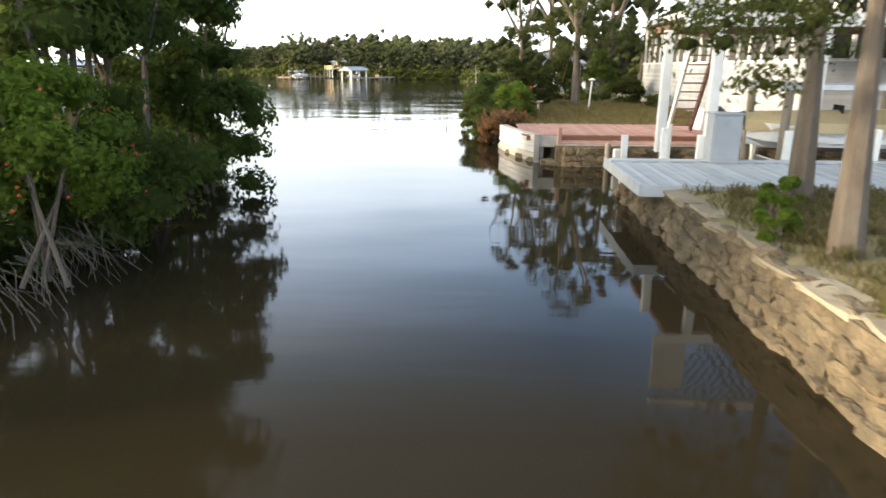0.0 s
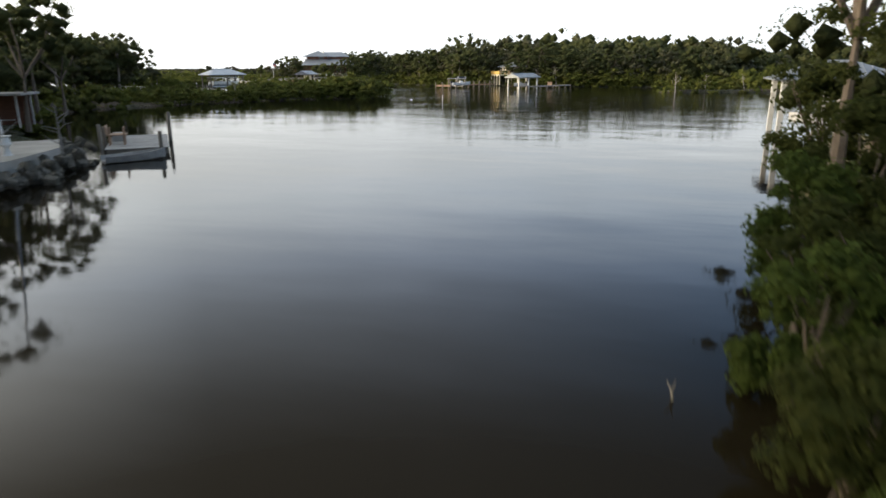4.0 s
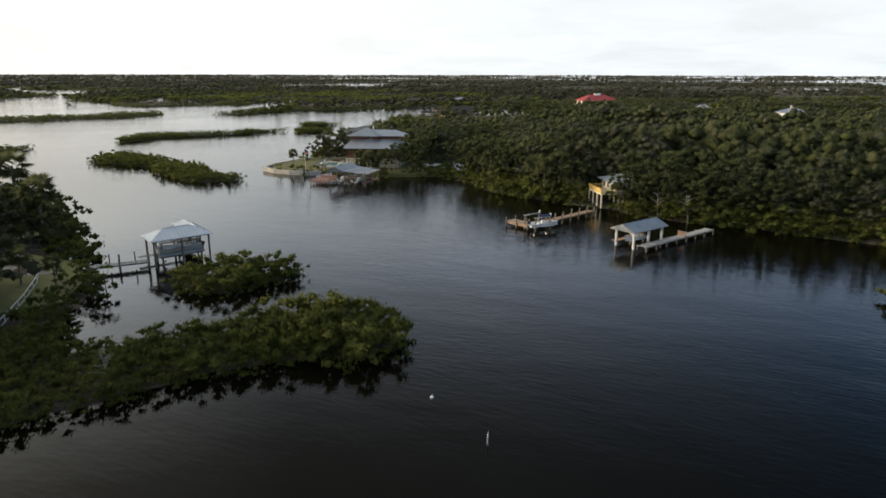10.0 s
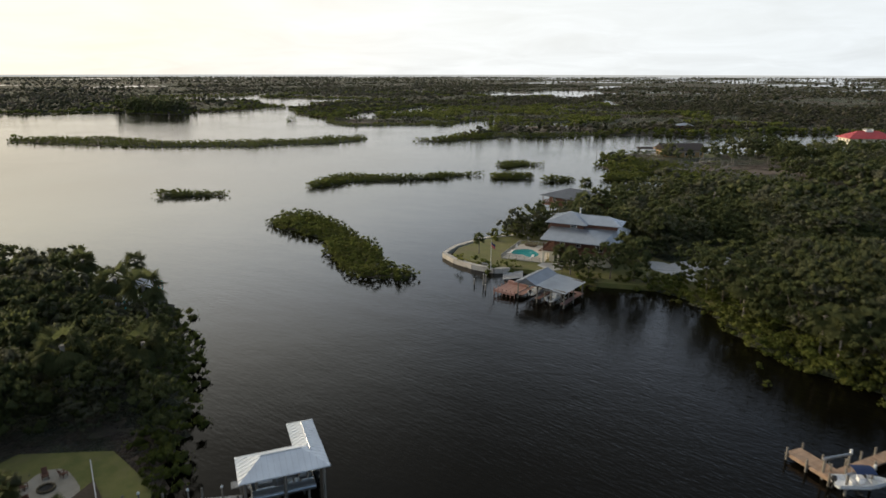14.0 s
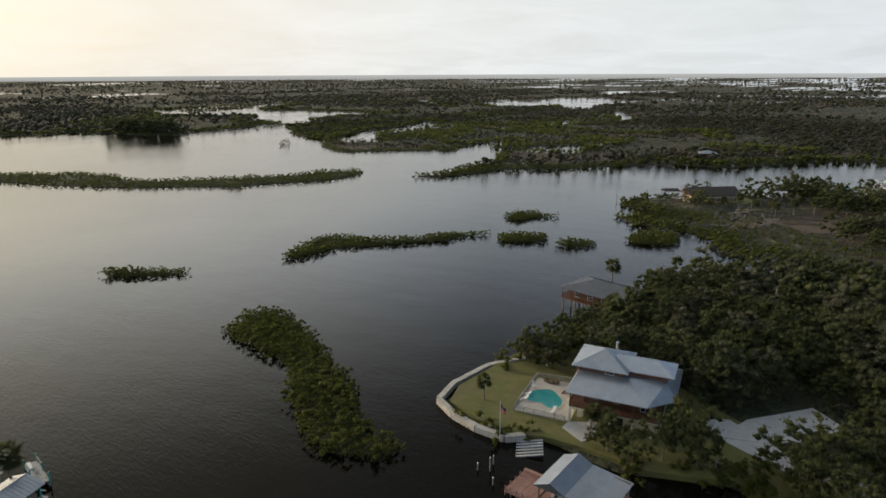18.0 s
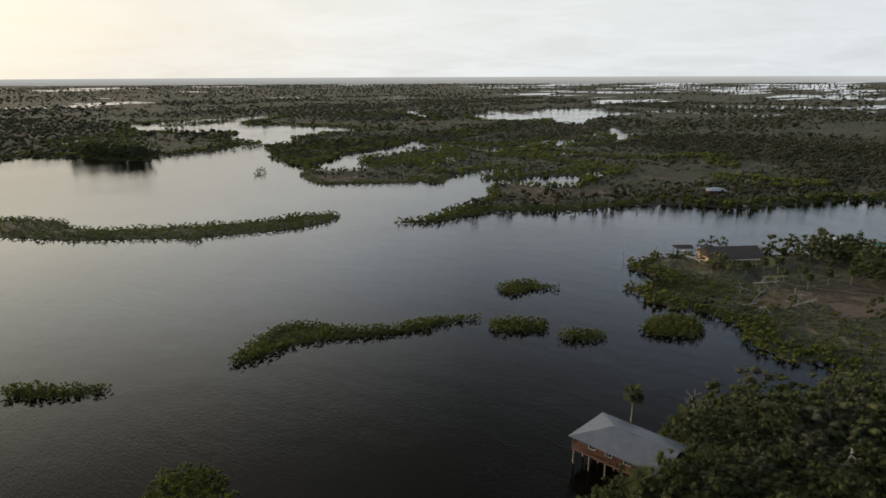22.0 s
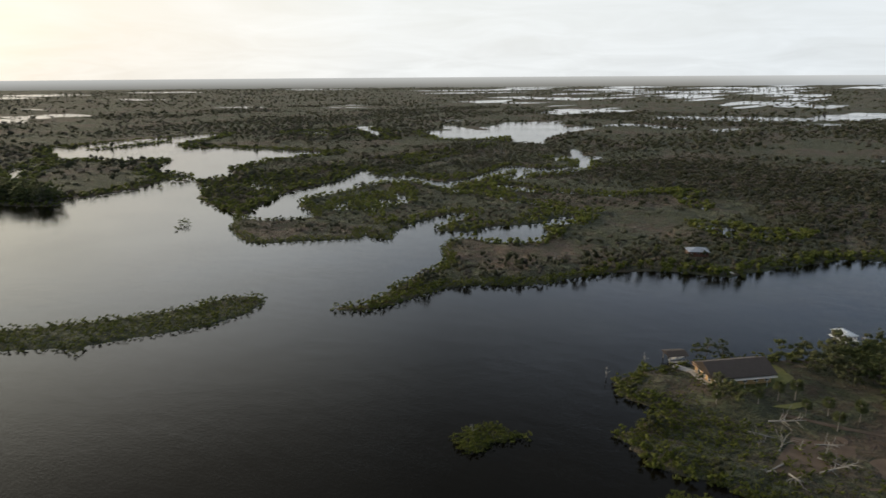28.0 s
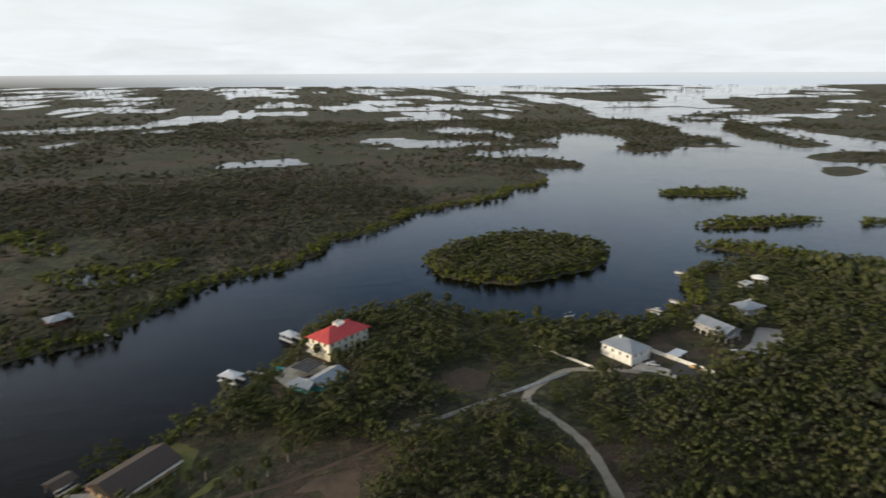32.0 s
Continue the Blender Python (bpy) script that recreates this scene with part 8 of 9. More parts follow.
sheet("lawn", [(-21.25, -20), (12, -20), (12, 39.2), (-21.25, 39.2)], -1.2, 1.02, M_DRYLAWN, "patchy dry lawn behind the seawall", "lawn")
sheet("lawn", [(-22.9, 47.2), (12, 47.2), (12, 104), (-18, 99), (-22.5, 88), (-24.2, 72), (-24.2, 60), (-23.9, 53)], -1.2, 1.0, M_DRYLAWN, "dry grass between the house and the river", "lawn")

wall = thing("seawall", pose(0, 0, 0), "old seawall of rough tan limestone blocks with moss", "seawall", kind="structure")
part("wall_core", boxed(-21.45, -20, -1.5, -21.2, 39.4, 0.98), M_STONE, wall)
rng5 = np.random.default_rng(55)
for row in range(4):
    y = 12.0 + 0.3 * (row % 2)
    while y < 39.0:
        w = rng5.uniform(0.28, 0.95)
        piece("stone", ("wallstone", int(rng5.integers(8))), lambda: stone_mesh(int(rng5.integers(99))), M_STONE, wall,
              pose(-21.46 + 0.075 * row + rng5.uniform(-0.06, 0.06), y + w / 2, 0.02 + 0.28 * row + rng5.uniform(-0.05, 0.05), rng5.uniform(-9, 9), rng5.uniform(-14, 14), rng5.uniform(-9, 9)) @ Matrix.Diagonal((0.20 + 0.05 * rng5.random(), w * 0.54, rng5.uniform(0.16, 0.23), 1)))
        y += w
y = 12.0
while y < 34.4:
    w = rng5.uniform(0.5, 1.5)
    piece("cap_stone", ("capstone", int(rng5.integers(6))), lambda: stone_mesh(int(rng5.integers(99)), 0.9), M_CAP, wall,
          pose(-21.14 + rng5.uniform(-0.08, 0.06), y + w / 2, 0.99 + rng5.uniform(-0.04, 0.03), rng5.uniform(-3, 3), rng5.uniform(-5, 4), rng5.uniform(-5, 5)) @ Matrix.Diagonal((0.32, w * 0.52, 0.075, 1)))
    y += w

# slip walls
for nm, y0, y1, x0 in (("slip_wall", 39.2, 39.45, -21.6), ("slip_wall", 45.35, 45.7, -22.9)):
    sw = tagged(part(nm, boxed(x0, y0, -1.5, 6, y1, 0.82), M_STONE), "dark stained stone wall of the boat slip", "seawall", kind="structure")
for k in range(2):
    w0 = thing("slip_stonework", pose(0, 0, 0), "rows of rough brown stones facing the boat slip", "seawall", kind="structure")
    yy = 45.3 if k else 39.5
    for row in range(3):
        x = -22.6 if k else -21.4
        while x < -8:
            w = rng5.uniform(0.5, 0.95)
            piece("stone", ("slipstone", int(rng5.integers(5))), lambda: stone_mesh(int(rng5.integers(99)), 0.8), M_STONE, w0,
                  pose(x + w / 2, yy, 0.05 + 0.28 * row, rng5.uniform(-10, 10), 0, rng5.uniform(-8, 8)) @ Matrix.Diagonal((w * 0.55, 0.16, 0.2, 1)))
            x += w

d = thing("slip_dock", pose(0, 0, 0), "weathered pale grey plank landing beside the boat slip", "dock")
boards(d, -22.0, 34.6, -14.0, 38.5, 1.10, M_PALEGREY, 0.2, "y")
boards(d, -14.0, 38.3, 2.0, 39.4, 1.10, M_PALEGREY, 0.2, "y")
part("edge_board", boxed(-22.06, 34.55, 0.86, -22.0, 39.4, 1.16), M_PALEGREY, d)
part("edge_board", boxed(-22.0, 38.55, 1.145, -8, 38.95, 1.2), M_PALEGREY, d)
part("edge_board", boxed(-22.0, 34.5, 0.86, -14.0, 34.56, 1.14), M_PALEGREY, d)
for x in (-21.5, -20.3, -19.2, -16.6, -14.0, -12.4, -10.6):
    square_post(d, x, 39.2, -0.6, 2.0 + 0.12 * math.sin(x * 3), 0.19, M_WHITE, "mooring_post")
for x in (-18.5, -15.2):
    square_post(d, x, 45.15, -0.8, 1.75, 0.17, M_WHITE, "mooring_post")
pile(d, -20.9, 45.05, -1.5, 1.0, 0.1)
part("fender", boxed(-20.72, 44.62, 0.25, -20.4, 44.85, 0.80, 0.05), M_PALEWALL, d, "mossy pale fender block")

cab = thing("utility_cabinet", pose(-18.7, 38.75, 1.14), "grey painted utility cabinet standing on the slip dock", "cabinet")
part("body", boxed(-0.42, -0.3, 0, 0.42, 0.3, 1.42, 0.02), M_PALEGREY, cab)
part("lid", boxed(-0.46, -0.34, 1.42, 0.46, 0.34, 1.48, 0.01), M_PALEGREY, cab)
part("door", boxed(-0.36, -0.33, 0.1, 0.36, -0.302, 1.32, 0.005), M_PALEGREY, cab)

deck = thing("river_deck", pose(0, 0, 0), "faded reddish plank deck in two steps with a pale curved seawall", "deck")
boards(deck, -24.2, 47.0, -11.5, 52.6, 1.06, M_REDDECK, 0.22, "y")
boards(deck, -22.8, 45.6, -11.5, 46.9, 0.84, M_REDDECK, 0.22, "y")
part("riser", boxed(-24.0, 46.93, 0.86, -11.5, 46.98, 1.05), M_WOODWALL, deck)
part("edge_beam", boxed(-22.9, 45.5, 0.62, -11.5, 45.58, 0.86), M_GREYWOOD, deck)
square_post(deck, -22.75, 45.6, -0.9, 1.55, 0.16, M_REDDECK, "corner_post")
bm = bmesh.new()
arc = [(-23.6, 46.5), (-23.95, 47.3), (-24.35, 48.5), (-24.7, 49.9), (-25.0, 51.4)]
rows = [[bm.verts.new((x + o, y, z)) for o, z in ((0.0, -1.4), (-0.10, 0.2), (-0.02, 0.32), (-0.02, 1.14), (0.30, 1.15), (0.30, -1.4))] for x, y in arc]
for a, b in zip(rows, rows[1:]):
    for k in range(5):
        bm.faces.new((a[k], b[k], b[k + 1], a[k + 1]))
bm.faces.new(rows[0])
bm.faces.new(rows[-1][::-1])
for k in range(3):
    lip = bmesh.new()
    ring = [[lip.verts.new((x + o, y, z)) for o, z in ((-0.045, 0.40 + 0.25 * k), (-0.045, 0.62 + 0.25 * k), (-0.01, 0.62 + 0.25 * k), (-0.01, 0.40 + 0.25 * k))] for x, y in arc]
    for a, b in zip(ring, ring[1:]):
        for j in range(4):
            lip.faces.new((a[j], b[j], b[(j + 1) % 4], a[(j + 1) % 4]))
    lip.faces.new(ring[0])
    lip.faces.new(ring[-1][::-1])
    bmesh.ops.recalc_face_normals(lip, faces=lip.faces)
    part("wall_board", lip, M_PALEWALL, deck)
part("face_board", boxed(-23.62, 46.35, 0.66, -22.72, 46.42, 1.12), M_GREYWOOD, deck)
part("corner_cap", boxed(-23.72, 46.3, -0.2, -23.5, 46.55, 1.18), M_GREYWOOD, deck)
part("curved_wall", bm, M_OLDRENDER, deck, "pale rendered concrete wall, stained at the waterline")
for i, (x, y) in enumerate(((-23.2, 46.0), (-23.6, 46.7), (-22.9, 45.55), (-24.0, 47.9), (-24.5, 49.6))):
    piece("stone", ("slipstone", i % 5), lambda: stone_mesh(i), M_STONE, deck, pose(x, y, 0.0, 0, 0, 40 * i) @ Matrix.Diagonal((0.28, 0.36, 0.26, 1)))


def canal_house():
    ob = thing("canal_house", pose(0, 0, 1.0), "white clapboard house with screened porch and posted balcony", "house")
    x0, x1, y0, y1 = -12.2, 8.0, 46.6, 77.3
    low = part("lower_wall", boxed(x0, y0, 0, x1, y1, 3.15), M_PALEWALL, ob)
    for i in range(19):
        z = 0.05 + 0.163 * i
        part("clapboard", boxed(x0 - 0.045, y0 + 0.02, z, x0 - 0.004, y1 - 0.02, z + 0.15), M_PALEWALL, low)
        part("clapboard", boxed(x0 + 0.02, y0 - 0.045, z, x1, y0 - 0.004, z + 0.15), M_PALEWALL, low)
    # solid dark box behind the screens stands in for the porch's inner shade
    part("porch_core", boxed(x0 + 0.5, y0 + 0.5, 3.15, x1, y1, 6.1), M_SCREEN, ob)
    part("sill", boxed(x0 - 0.1, y0 - 0.1, 3.15, x1, y1, 3.27), M_WHITE, ob)
    for i in range(20):
        y = y0 + i * (y1 - y0) / 19
        square_post(ob, x0 + 0.08, y, 3.27, 6.1, 0.16, M_WHITE, "mullion")
        if i < 19:
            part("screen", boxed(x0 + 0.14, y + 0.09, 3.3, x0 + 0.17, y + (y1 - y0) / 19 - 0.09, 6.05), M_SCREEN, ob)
    for i in range(8):
        square_post(ob, x0 + 1.0 + i * 2.6, y0 + 0.08, 3.27, 6.1, 0.16, M_WHITE, "mullion")
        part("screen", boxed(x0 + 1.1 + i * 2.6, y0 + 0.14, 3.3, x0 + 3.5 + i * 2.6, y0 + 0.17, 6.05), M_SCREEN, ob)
    part("eave", boxed(x0 - 0.7, y0 - 0.7, 6.1, x1 + 0.5, y1 + 0.7, 6.3), M_WHITE, ob)
    hip_roof(ob, x0 - 0.7, y0 - 0.7, x1 + 0.5, y1 + 0.7, 6.45, 2.4, M_ROOFWHITE, 0.0)
    # balcony over the slip on tall posts
    part("balcony_floor", boxed(-19.3, 40.2, 4.15, 4, 46.2, 4.35), M_WOODWALL, ob)
    part("fascia", boxed(-19.76, 40.12, 4.1, 4, 40.2, 4.5), M_WHITE, ob)
    part("balcony_wall", boxed(-19.7, 40.2, 4.5, -18.6, 40.32, 6.3), M_PALEWALL, ob)
    for x, y in ((-19.6, 42.3), (-18.6, 40.3), (-15.6, 40.0), (-12.2, 40.0)):
        square_post(ob, x, y, 0.0, 4.1, 0.30, M_WHITE, "tall_post")
    lat = bmesh.new()
    for k in range(66):
        x = -18.0 + 0.3 * k
        for dx in (-1.6, 1.6):
            vs = [lat.verts.new(p) for p in ((x - 0.04, 40.25, 4.5), (x + 0.04, 40.25, 4.5), (x + 0.04 + dx, 40.25, 6.8), (x - 0.04 + dx, 40.25, 6.8))]
            lat.faces.new(vs if dx > 0 else vs[::-1])
    bmesh.ops.solidify(lat, geom=lat.faces[:], thickness=0.02)
    tagged(part("lattice", lat, M_WHITE, ob, "white diagonal lattice screen"), "white diagonal lattice screen", kind="stuff")
    part("lattice_frame", boxed(-19.7, 40.15, 6.8, 4, 40.3, 7.0), M_WHITE, ob)
    for sx in (-17.4, -16.4):
        part("stair_string", boxed(-0.05, 0, -0.14, 0.05, 5.0, 0.14), M_PALEWALL if sx < -17 else M_WOODWALL, ob, at=pose(sx, 49.4, 0.15, 58, 0, 180))
    for i in range(11):
        piece("tread", "canal_tread", lambda: boxed(-0.46, -0.14, 0, 0.46, 0.14, 0.05), M_WOODWALL, ob, pose(-16.9, 49.2 - 0.235 * i, 0.35 + 0.376 * i))
    for i in range(4):
        piece("step", "porch_step", lambda: boxed(-0.75, -0.15, 0, 0.75, 0.15, 0.05), M_GREYWOOD, ob, pose(-15.0, 49.6 + 0.28 * i, 0.25 + 0.19 * i))
    for sx in (-15.85, -14.15):
        part("step_side", boxed(sx - 0.04, 49.3, 0.05, sx + 0.04, 50.7, 1.1), M_WHITE, ob)


canal_house()
cb = centre_boat("covered_boat", frame_at(-13.4, 42.4, 1.05, 180), "boat under a cream cover hanging on a lift in the slip", length=6.4, beam=2.2)
bm = bmesh.new()
for i in range(9):
    t = i / 8
    w = 1.15 * (1 if t < 0.5 else math.cos((t - 0.5) * math.pi * 0.95))
    ring = [(-3.2 + 6.5 * t, -w, 0.72), (-3.2 + 6.5 * t, -w * 0.98, 1.0 + 0.1 * t), (-3.2 + 6.5 * t, 0, 1.5 - 0.1 * t), (-3.2 + 6.5 * t, w * 0.98, 1.0 + 0.1 * t), (-3.2 + 6.5 * t, w, 0.72)]
    cur = [bm.verts.new(p) for p in ring]
    if i:
        for k in range(4):
            bm.faces.new((prev[k], prev[k + 1], cur[k + 1], cur[k]))
    prev = cur
bmesh.ops.recalc_face_normals(bm, faces=bm.faces)
part("boat_cover", bm, M_TARP, cb, "cream canvas cover")
boat_lift("boat_lift", frame_at(-16.0, 40.9, 0, 0), 4.8, 3.0, 3.2, "old boat lift hung under the balcony over the slip")
gr = thing("covered_grill", pose(-16.2, 46.9, 1.1), "kettle grill under a black cover on the deck", "grill")
part("cover", tube(bmesh.new(), [(0, 0, 0.02), (0, 0, 0.6), (0.02, 0, 1.0), (0, 0, 1.25)], [0.42, 0.4, 0.46, 0.16], 12), M_BLACK, gr)
part("side_shelf", boxed(0.4, -0.25, 0.8, 0.85, 0.25, 0.85, 0.01), M_BLACK, gr)
gc = thing("deck_chair", pose(-14.6, 47.6, 1.1, 0, 0, 20), "black folding chair on the deck", "chair")
part("seat", boxed(-0.25, -0.25, 0.42, 0.25, 0.25, 0.46, 0.01), M_BLACK, gc)
part("backrest", boxed(-0.25, 0.22, 0.46, 0.25, 0.26, 1.0, 0.01), M_BLACK, gc)
for sx in (-0.22, 0.22):
    for sy in (-0.22, 0.22):
        piece("leg", "deckchair_leg", lambda: boxed(-0.02, -0.02, 0, 0.02, 0.02, 0.43), M_STEEL, gc, pose(sx, sy, 0))

gl = thing("garden_lamp", pose(-18.2, 66.8, 1.0), "leaning white garden lamp post with a flat cap", "lamp")
part("post", tube(bmesh.new(), [(-0.12, 0, 0), (0, 0, 1.95)], 0.06, 8), M_WHITE, gl)
part("cap", tube(bmesh.new(), [(0, 0, 1.95), (0, 0, 2.05), (0, 0, 2.16)], [0.08, 0.30, 0.05], 12), M_WHITE, gl)
bb = thing("bird_bath", pose(-22.1, 64.8, 1.0), "small pale stone bird bath on the grass", "bird bath")
part("pedestal", tube(bmesh.new(), [(0, 0, 0), (0, 0, 0.08), (0, 0, 0.5)], [0.18, 0.09, 0.08], 10), M_CONCRETE, bb)
part("bowl", tube(bmesh.new(), [(0, 0, 0.5), (0, 0, 0.56), (0, 0, 0.66)], [0.1, 0.3, 0.36], 14), M_CONCRETE, bb)


# ---- plants by the canal ----
def leafy(name, x, y, z, rx, h, seed, label, material, leaf=0.11, lumps=26, leaves=150, category="bush", base=0.0, core=0.55, lump=0.3, low=-0.85, droop=0.15):
    """A bush or tree seen close by: a woody frame with a crown of single leaves."""
    rng = np.random.default_rng(seed)
    ob = thing(name, pose(x, y, z), label, category)
    for i in range(5):
        a = rng.uniform(0, math.tau)
        r = rx * rng.uniform(0.3, 0.8)
        path = [(rng.normal(0, rx * 0.15), rng.normal(0, rx * 0.15), -0.6), (math.cos(a) * r * 0.4, math.sin(a) * r * 0.4, h * 0.4), (math.cos(a) * r, math.sin(a) * r, h * rng.uniform(0.6, 0.85))]
        part("stem", wood_mesh([(path, 0.012 + 0.009 * h)], 6), M_BARK, ob)
    v, q, t = crown(seed + 1, lumps, leaves, rx, h * (1 - base), leaf, h * base, lump, core, low=low, under=0.9, droop=droop)
    me = mesh_arrays("crown", v, q, t)
    me.materials.append(material)
    c = new("crown", me)
    c.parent = ob
    return ob


leafy("mangrove_tree", -34.9, 34.6, 0, 2.8, 10.0, 22, "tall mangrove crown leaning over the canal", M_DARKLEAF, 0.10, 50, 240, "tree", 0.4, lump=0.3)
leafy("mangrove_tree", -35.1, 32.6, 0, 3.3, 10.5, 11, "dark green mangrove tree overhanging the canal", M_DARKLEAF, 0.095, 56, 280, "tree", lump=0.27)
leafy("mangrove_tree", -34.8, 38.5, 0, 2.5, 7.6, 12, "dark green mangrove tree overhanging the canal", M_DARKLEAF, 0.095, 52, 280, "tree", lump=0.27)
leafy("mangrove_tree", -39.5, 28.0, 0.3, 4.2, 11.0, 13, "tall dark mangrove tree behind the bank", M_DARKLEAF, 0.10, 44, 220, "tree")
leafy("mangrove_tree", -37.7, 43.6, 0, 2.2, 4.4, 14, "low mangrove at the canal mouth", M_DARKLEAF, 0.075, 44, 240, "tree", lump=0.28)
leafy("mangrove_tree", -43.0, 36.5, 0.3, 4.2, 10.0, 15, "tall dark mangrove tree behind the bank", M_DARKLEAF, 0.13, 40, 140, "tree")
leafy("mangrove_tree", -37.0, 28.8, 0, 2.3, 6.0, 18, "dark green mangrove tree overhanging the canal", M_DARKLEAF, 0.09, 48, 280, "tree", lump=0.28)
leafy("mangrove_tree", -44.5, 26.5, 0.3, 4.5, 11.0, 16, "tall dark mangrove tree behind the bank", M_DARKLEAF, 0.15, 36, 110, "tree")
leafy("mangrove_tree", -42.0, 48.0, 0.0, 2.2, 3.4, 19, "low mangrove at the canal mouth", M_DARKLEAF, 0.08, 34, 160, "tree", lump=0.3)
for i, (x, y) in enumerate(((-35.3, 32.4), (-35.1, 35.8), (-35.2, 29.6), (-35.6, 39.6), (-35.0, 25.0))):
    leafy("mangrove_shoot", x, y, -0.2, 1.2, 1.7, 200 + i, "low mangrove shoots at the foot of the bank", M_DARKLEAF, 0.07, 22, 180, lump=0.34)
pb = leafy("pepper_bush", -33.3, 29.2, 0.8, 1.7, 3.1, 21, "bright green pepper bush with small red berries", M_BRIGHTLEAF, 0.062, 40, 260, "bush", 0.05, low=-0.6)
rngb = np.random.default_rng(77)
for i in range(26):
    a, u = rngb.uniform(0, math.tau), rngb.uniform(0.1, 0.95)
    piece("berry_cluster", ("berry", i % 3), lambda: stone_mesh(i, 1.0), M_BERRY, pb, pose(1.55 * math.cos(a) * math.sqrt(1 - u * u * 0.6), 1.55 * math.sin(a) * math.sqrt(1 - u * u * 0.6), 0.6 + 2.3 * u) @ Matrix.Scale(0.020, 4))


def root_tangle(x, y, seed, label, n=46, r=0.9, h=1.5):
    rng = np.random.default_rng(seed)
    bm = bmesh.new()
    for i in range(n):
        p = np.array([rng.normal(-0.4, 0.25), rng.normal(0, r * 0.7), h * rng.uniform(0.45, 1.0)])
        pts = [tuple(p)]
        d = np.array([0.25, rng.normal(0, 0.2), -0.05])
        for k in range(4):
            d = d * 0.7 + np.array([rng.normal(0.02, 0.10), rng.normal(0, 0.14), -0.16 - 0.05 * k])
            p = p + d
            pts.append(tuple(p))
        w = rng.uniform(0.004, 0.011)
        tube(bm, pts, [w, w * 1.1, w, w * 0.9, w * 0.6], 4)
    return tagged(part("root_tangle", bm, M_ROOT, at=pose(x, y, 0)), label, "roots", kind="stuff")


root_tangle(-33.2, 28.6, 31, "tangle of bare grey roots and twigs on the bank", 80, 1.9, 1.1)
root_tangle(-34.1, 30.8, 32, "bare grey roots reaching down into dark water", 26, 0.7, 1.0)
root_tangle(-34.3, 35.6, 33, "bare grey roots reaching down into dark water", 14, 0.7, 0.8)
root_tangle(-33.6, 24.2, 34, "tangle of bare grey roots and twigs on the bank", 60)

leafy("hibiscus_bush", -24.0, 57.2, 0.8, 1.3, 2.3, 41, "bright green hibiscus bush with red flowers on the bank", M_BRIGHTLEAF, 0.07, 28, 200)
hb = bpy.data.objects["hibiscus_bush"]
for i in range(7):
    a = i * 2.4
    piece("flower", "hibiscus_flower", lambda: stone_mesh(5, 0.6), M_BERRY, hb, pose(0.95 * math.cos(a), 0.95 * math.sin(a), 1.2 + 0.16 * i) @ Matrix.Scale(0.09, 4))
leafy("bank_shrub", -25.0, 59.6, 0.2, 1.2, 2.0, 42, "grey-green shrub leaning over the river bank", M_DARKLEAF, 0.08, 24, 150)
leafy("bank_shrub", -24.4, 64.5, 0.2, 1.4, 2.6, 43, "grey-green shrub leaning over the river bank", M_PINE, 0.09, 26, 150)
leafy("bank_shrub", -21.6, 72.0, 0.7, 2.0, 3.6, 44, "yellow-green shrub on the grass", M_PINE, 0.10, 28, 150)
leafy("bank_shrub", -23.7, 70.0, 0.2, 1.7, 4.4, 46, "tall grey-green shrub leaning over the river bank", M_PINE, 0.10, 34, 150)
leafy("bank_shrub", -14.2, 74.0, 0.9, 1.7, 2.4, 45, "yellow-green shrub beside the porch", M_PINE, 0.10, 24, 130)
for i, (x, y, r, h, m) in enumerate(((-25.3, 53.0, 0.8, 1.3, M_RUST), (-25.6, 54.6, 0.9, 1.5, M_PINE), (-26.0, 56.4, 1.0, 1.7, M_DARKLEAF), (-26.2, 58.6, 1.1, 2.2, M_PINE), (-26.3, 61.2, 1.2, 2.7, M_DARKLEAF),
                                     (-25.9, 63.4, 1.2, 3.0, M_PINE), (-25.6, 66.6, 1.3, 3.6, M_DARKLEAF), (-24.6, 55.8, 0.9, 2.0, M_DARKLEAF), (-23.6, 61.0, 1.4, 2.4, M_PINE))):
    leafy("bank_shrub", x, y, 0.1, r, h, 240 + i, "tangled shrub hanging over the river bank" if m is not M_RUST else "dry rust-brown shrub on the river bank", m, 0.08, 26, 110, core=0.5)
leafy("bank_shrub", -15.8, 79.0, 0.9, 2.4, 4.6, 52, "dark shrub in the shade behind the lawn", M_DARKLEAF, 0.12, 30, 120)
leafy("bank_shrub", -19.0, 80.0, 0.9, 2.6, 4.2, 53, "dark shrub in the shade behind the lawn", M_PINE, 0.12, 30, 120)
leafy("bank_shrub", -22.4, 82.5, 0.6, 2.2, 5.0, 54, "grey-green shrub leaning over the river bank", M_PINE, 0.12, 30, 120)
leafy("bank_shrub", -13.3, 67.0, 0.9, 1.0, 1.3, 47, "dry tangled shrub at the foot of the porch", M_PINE, 0.10, 16, 70)

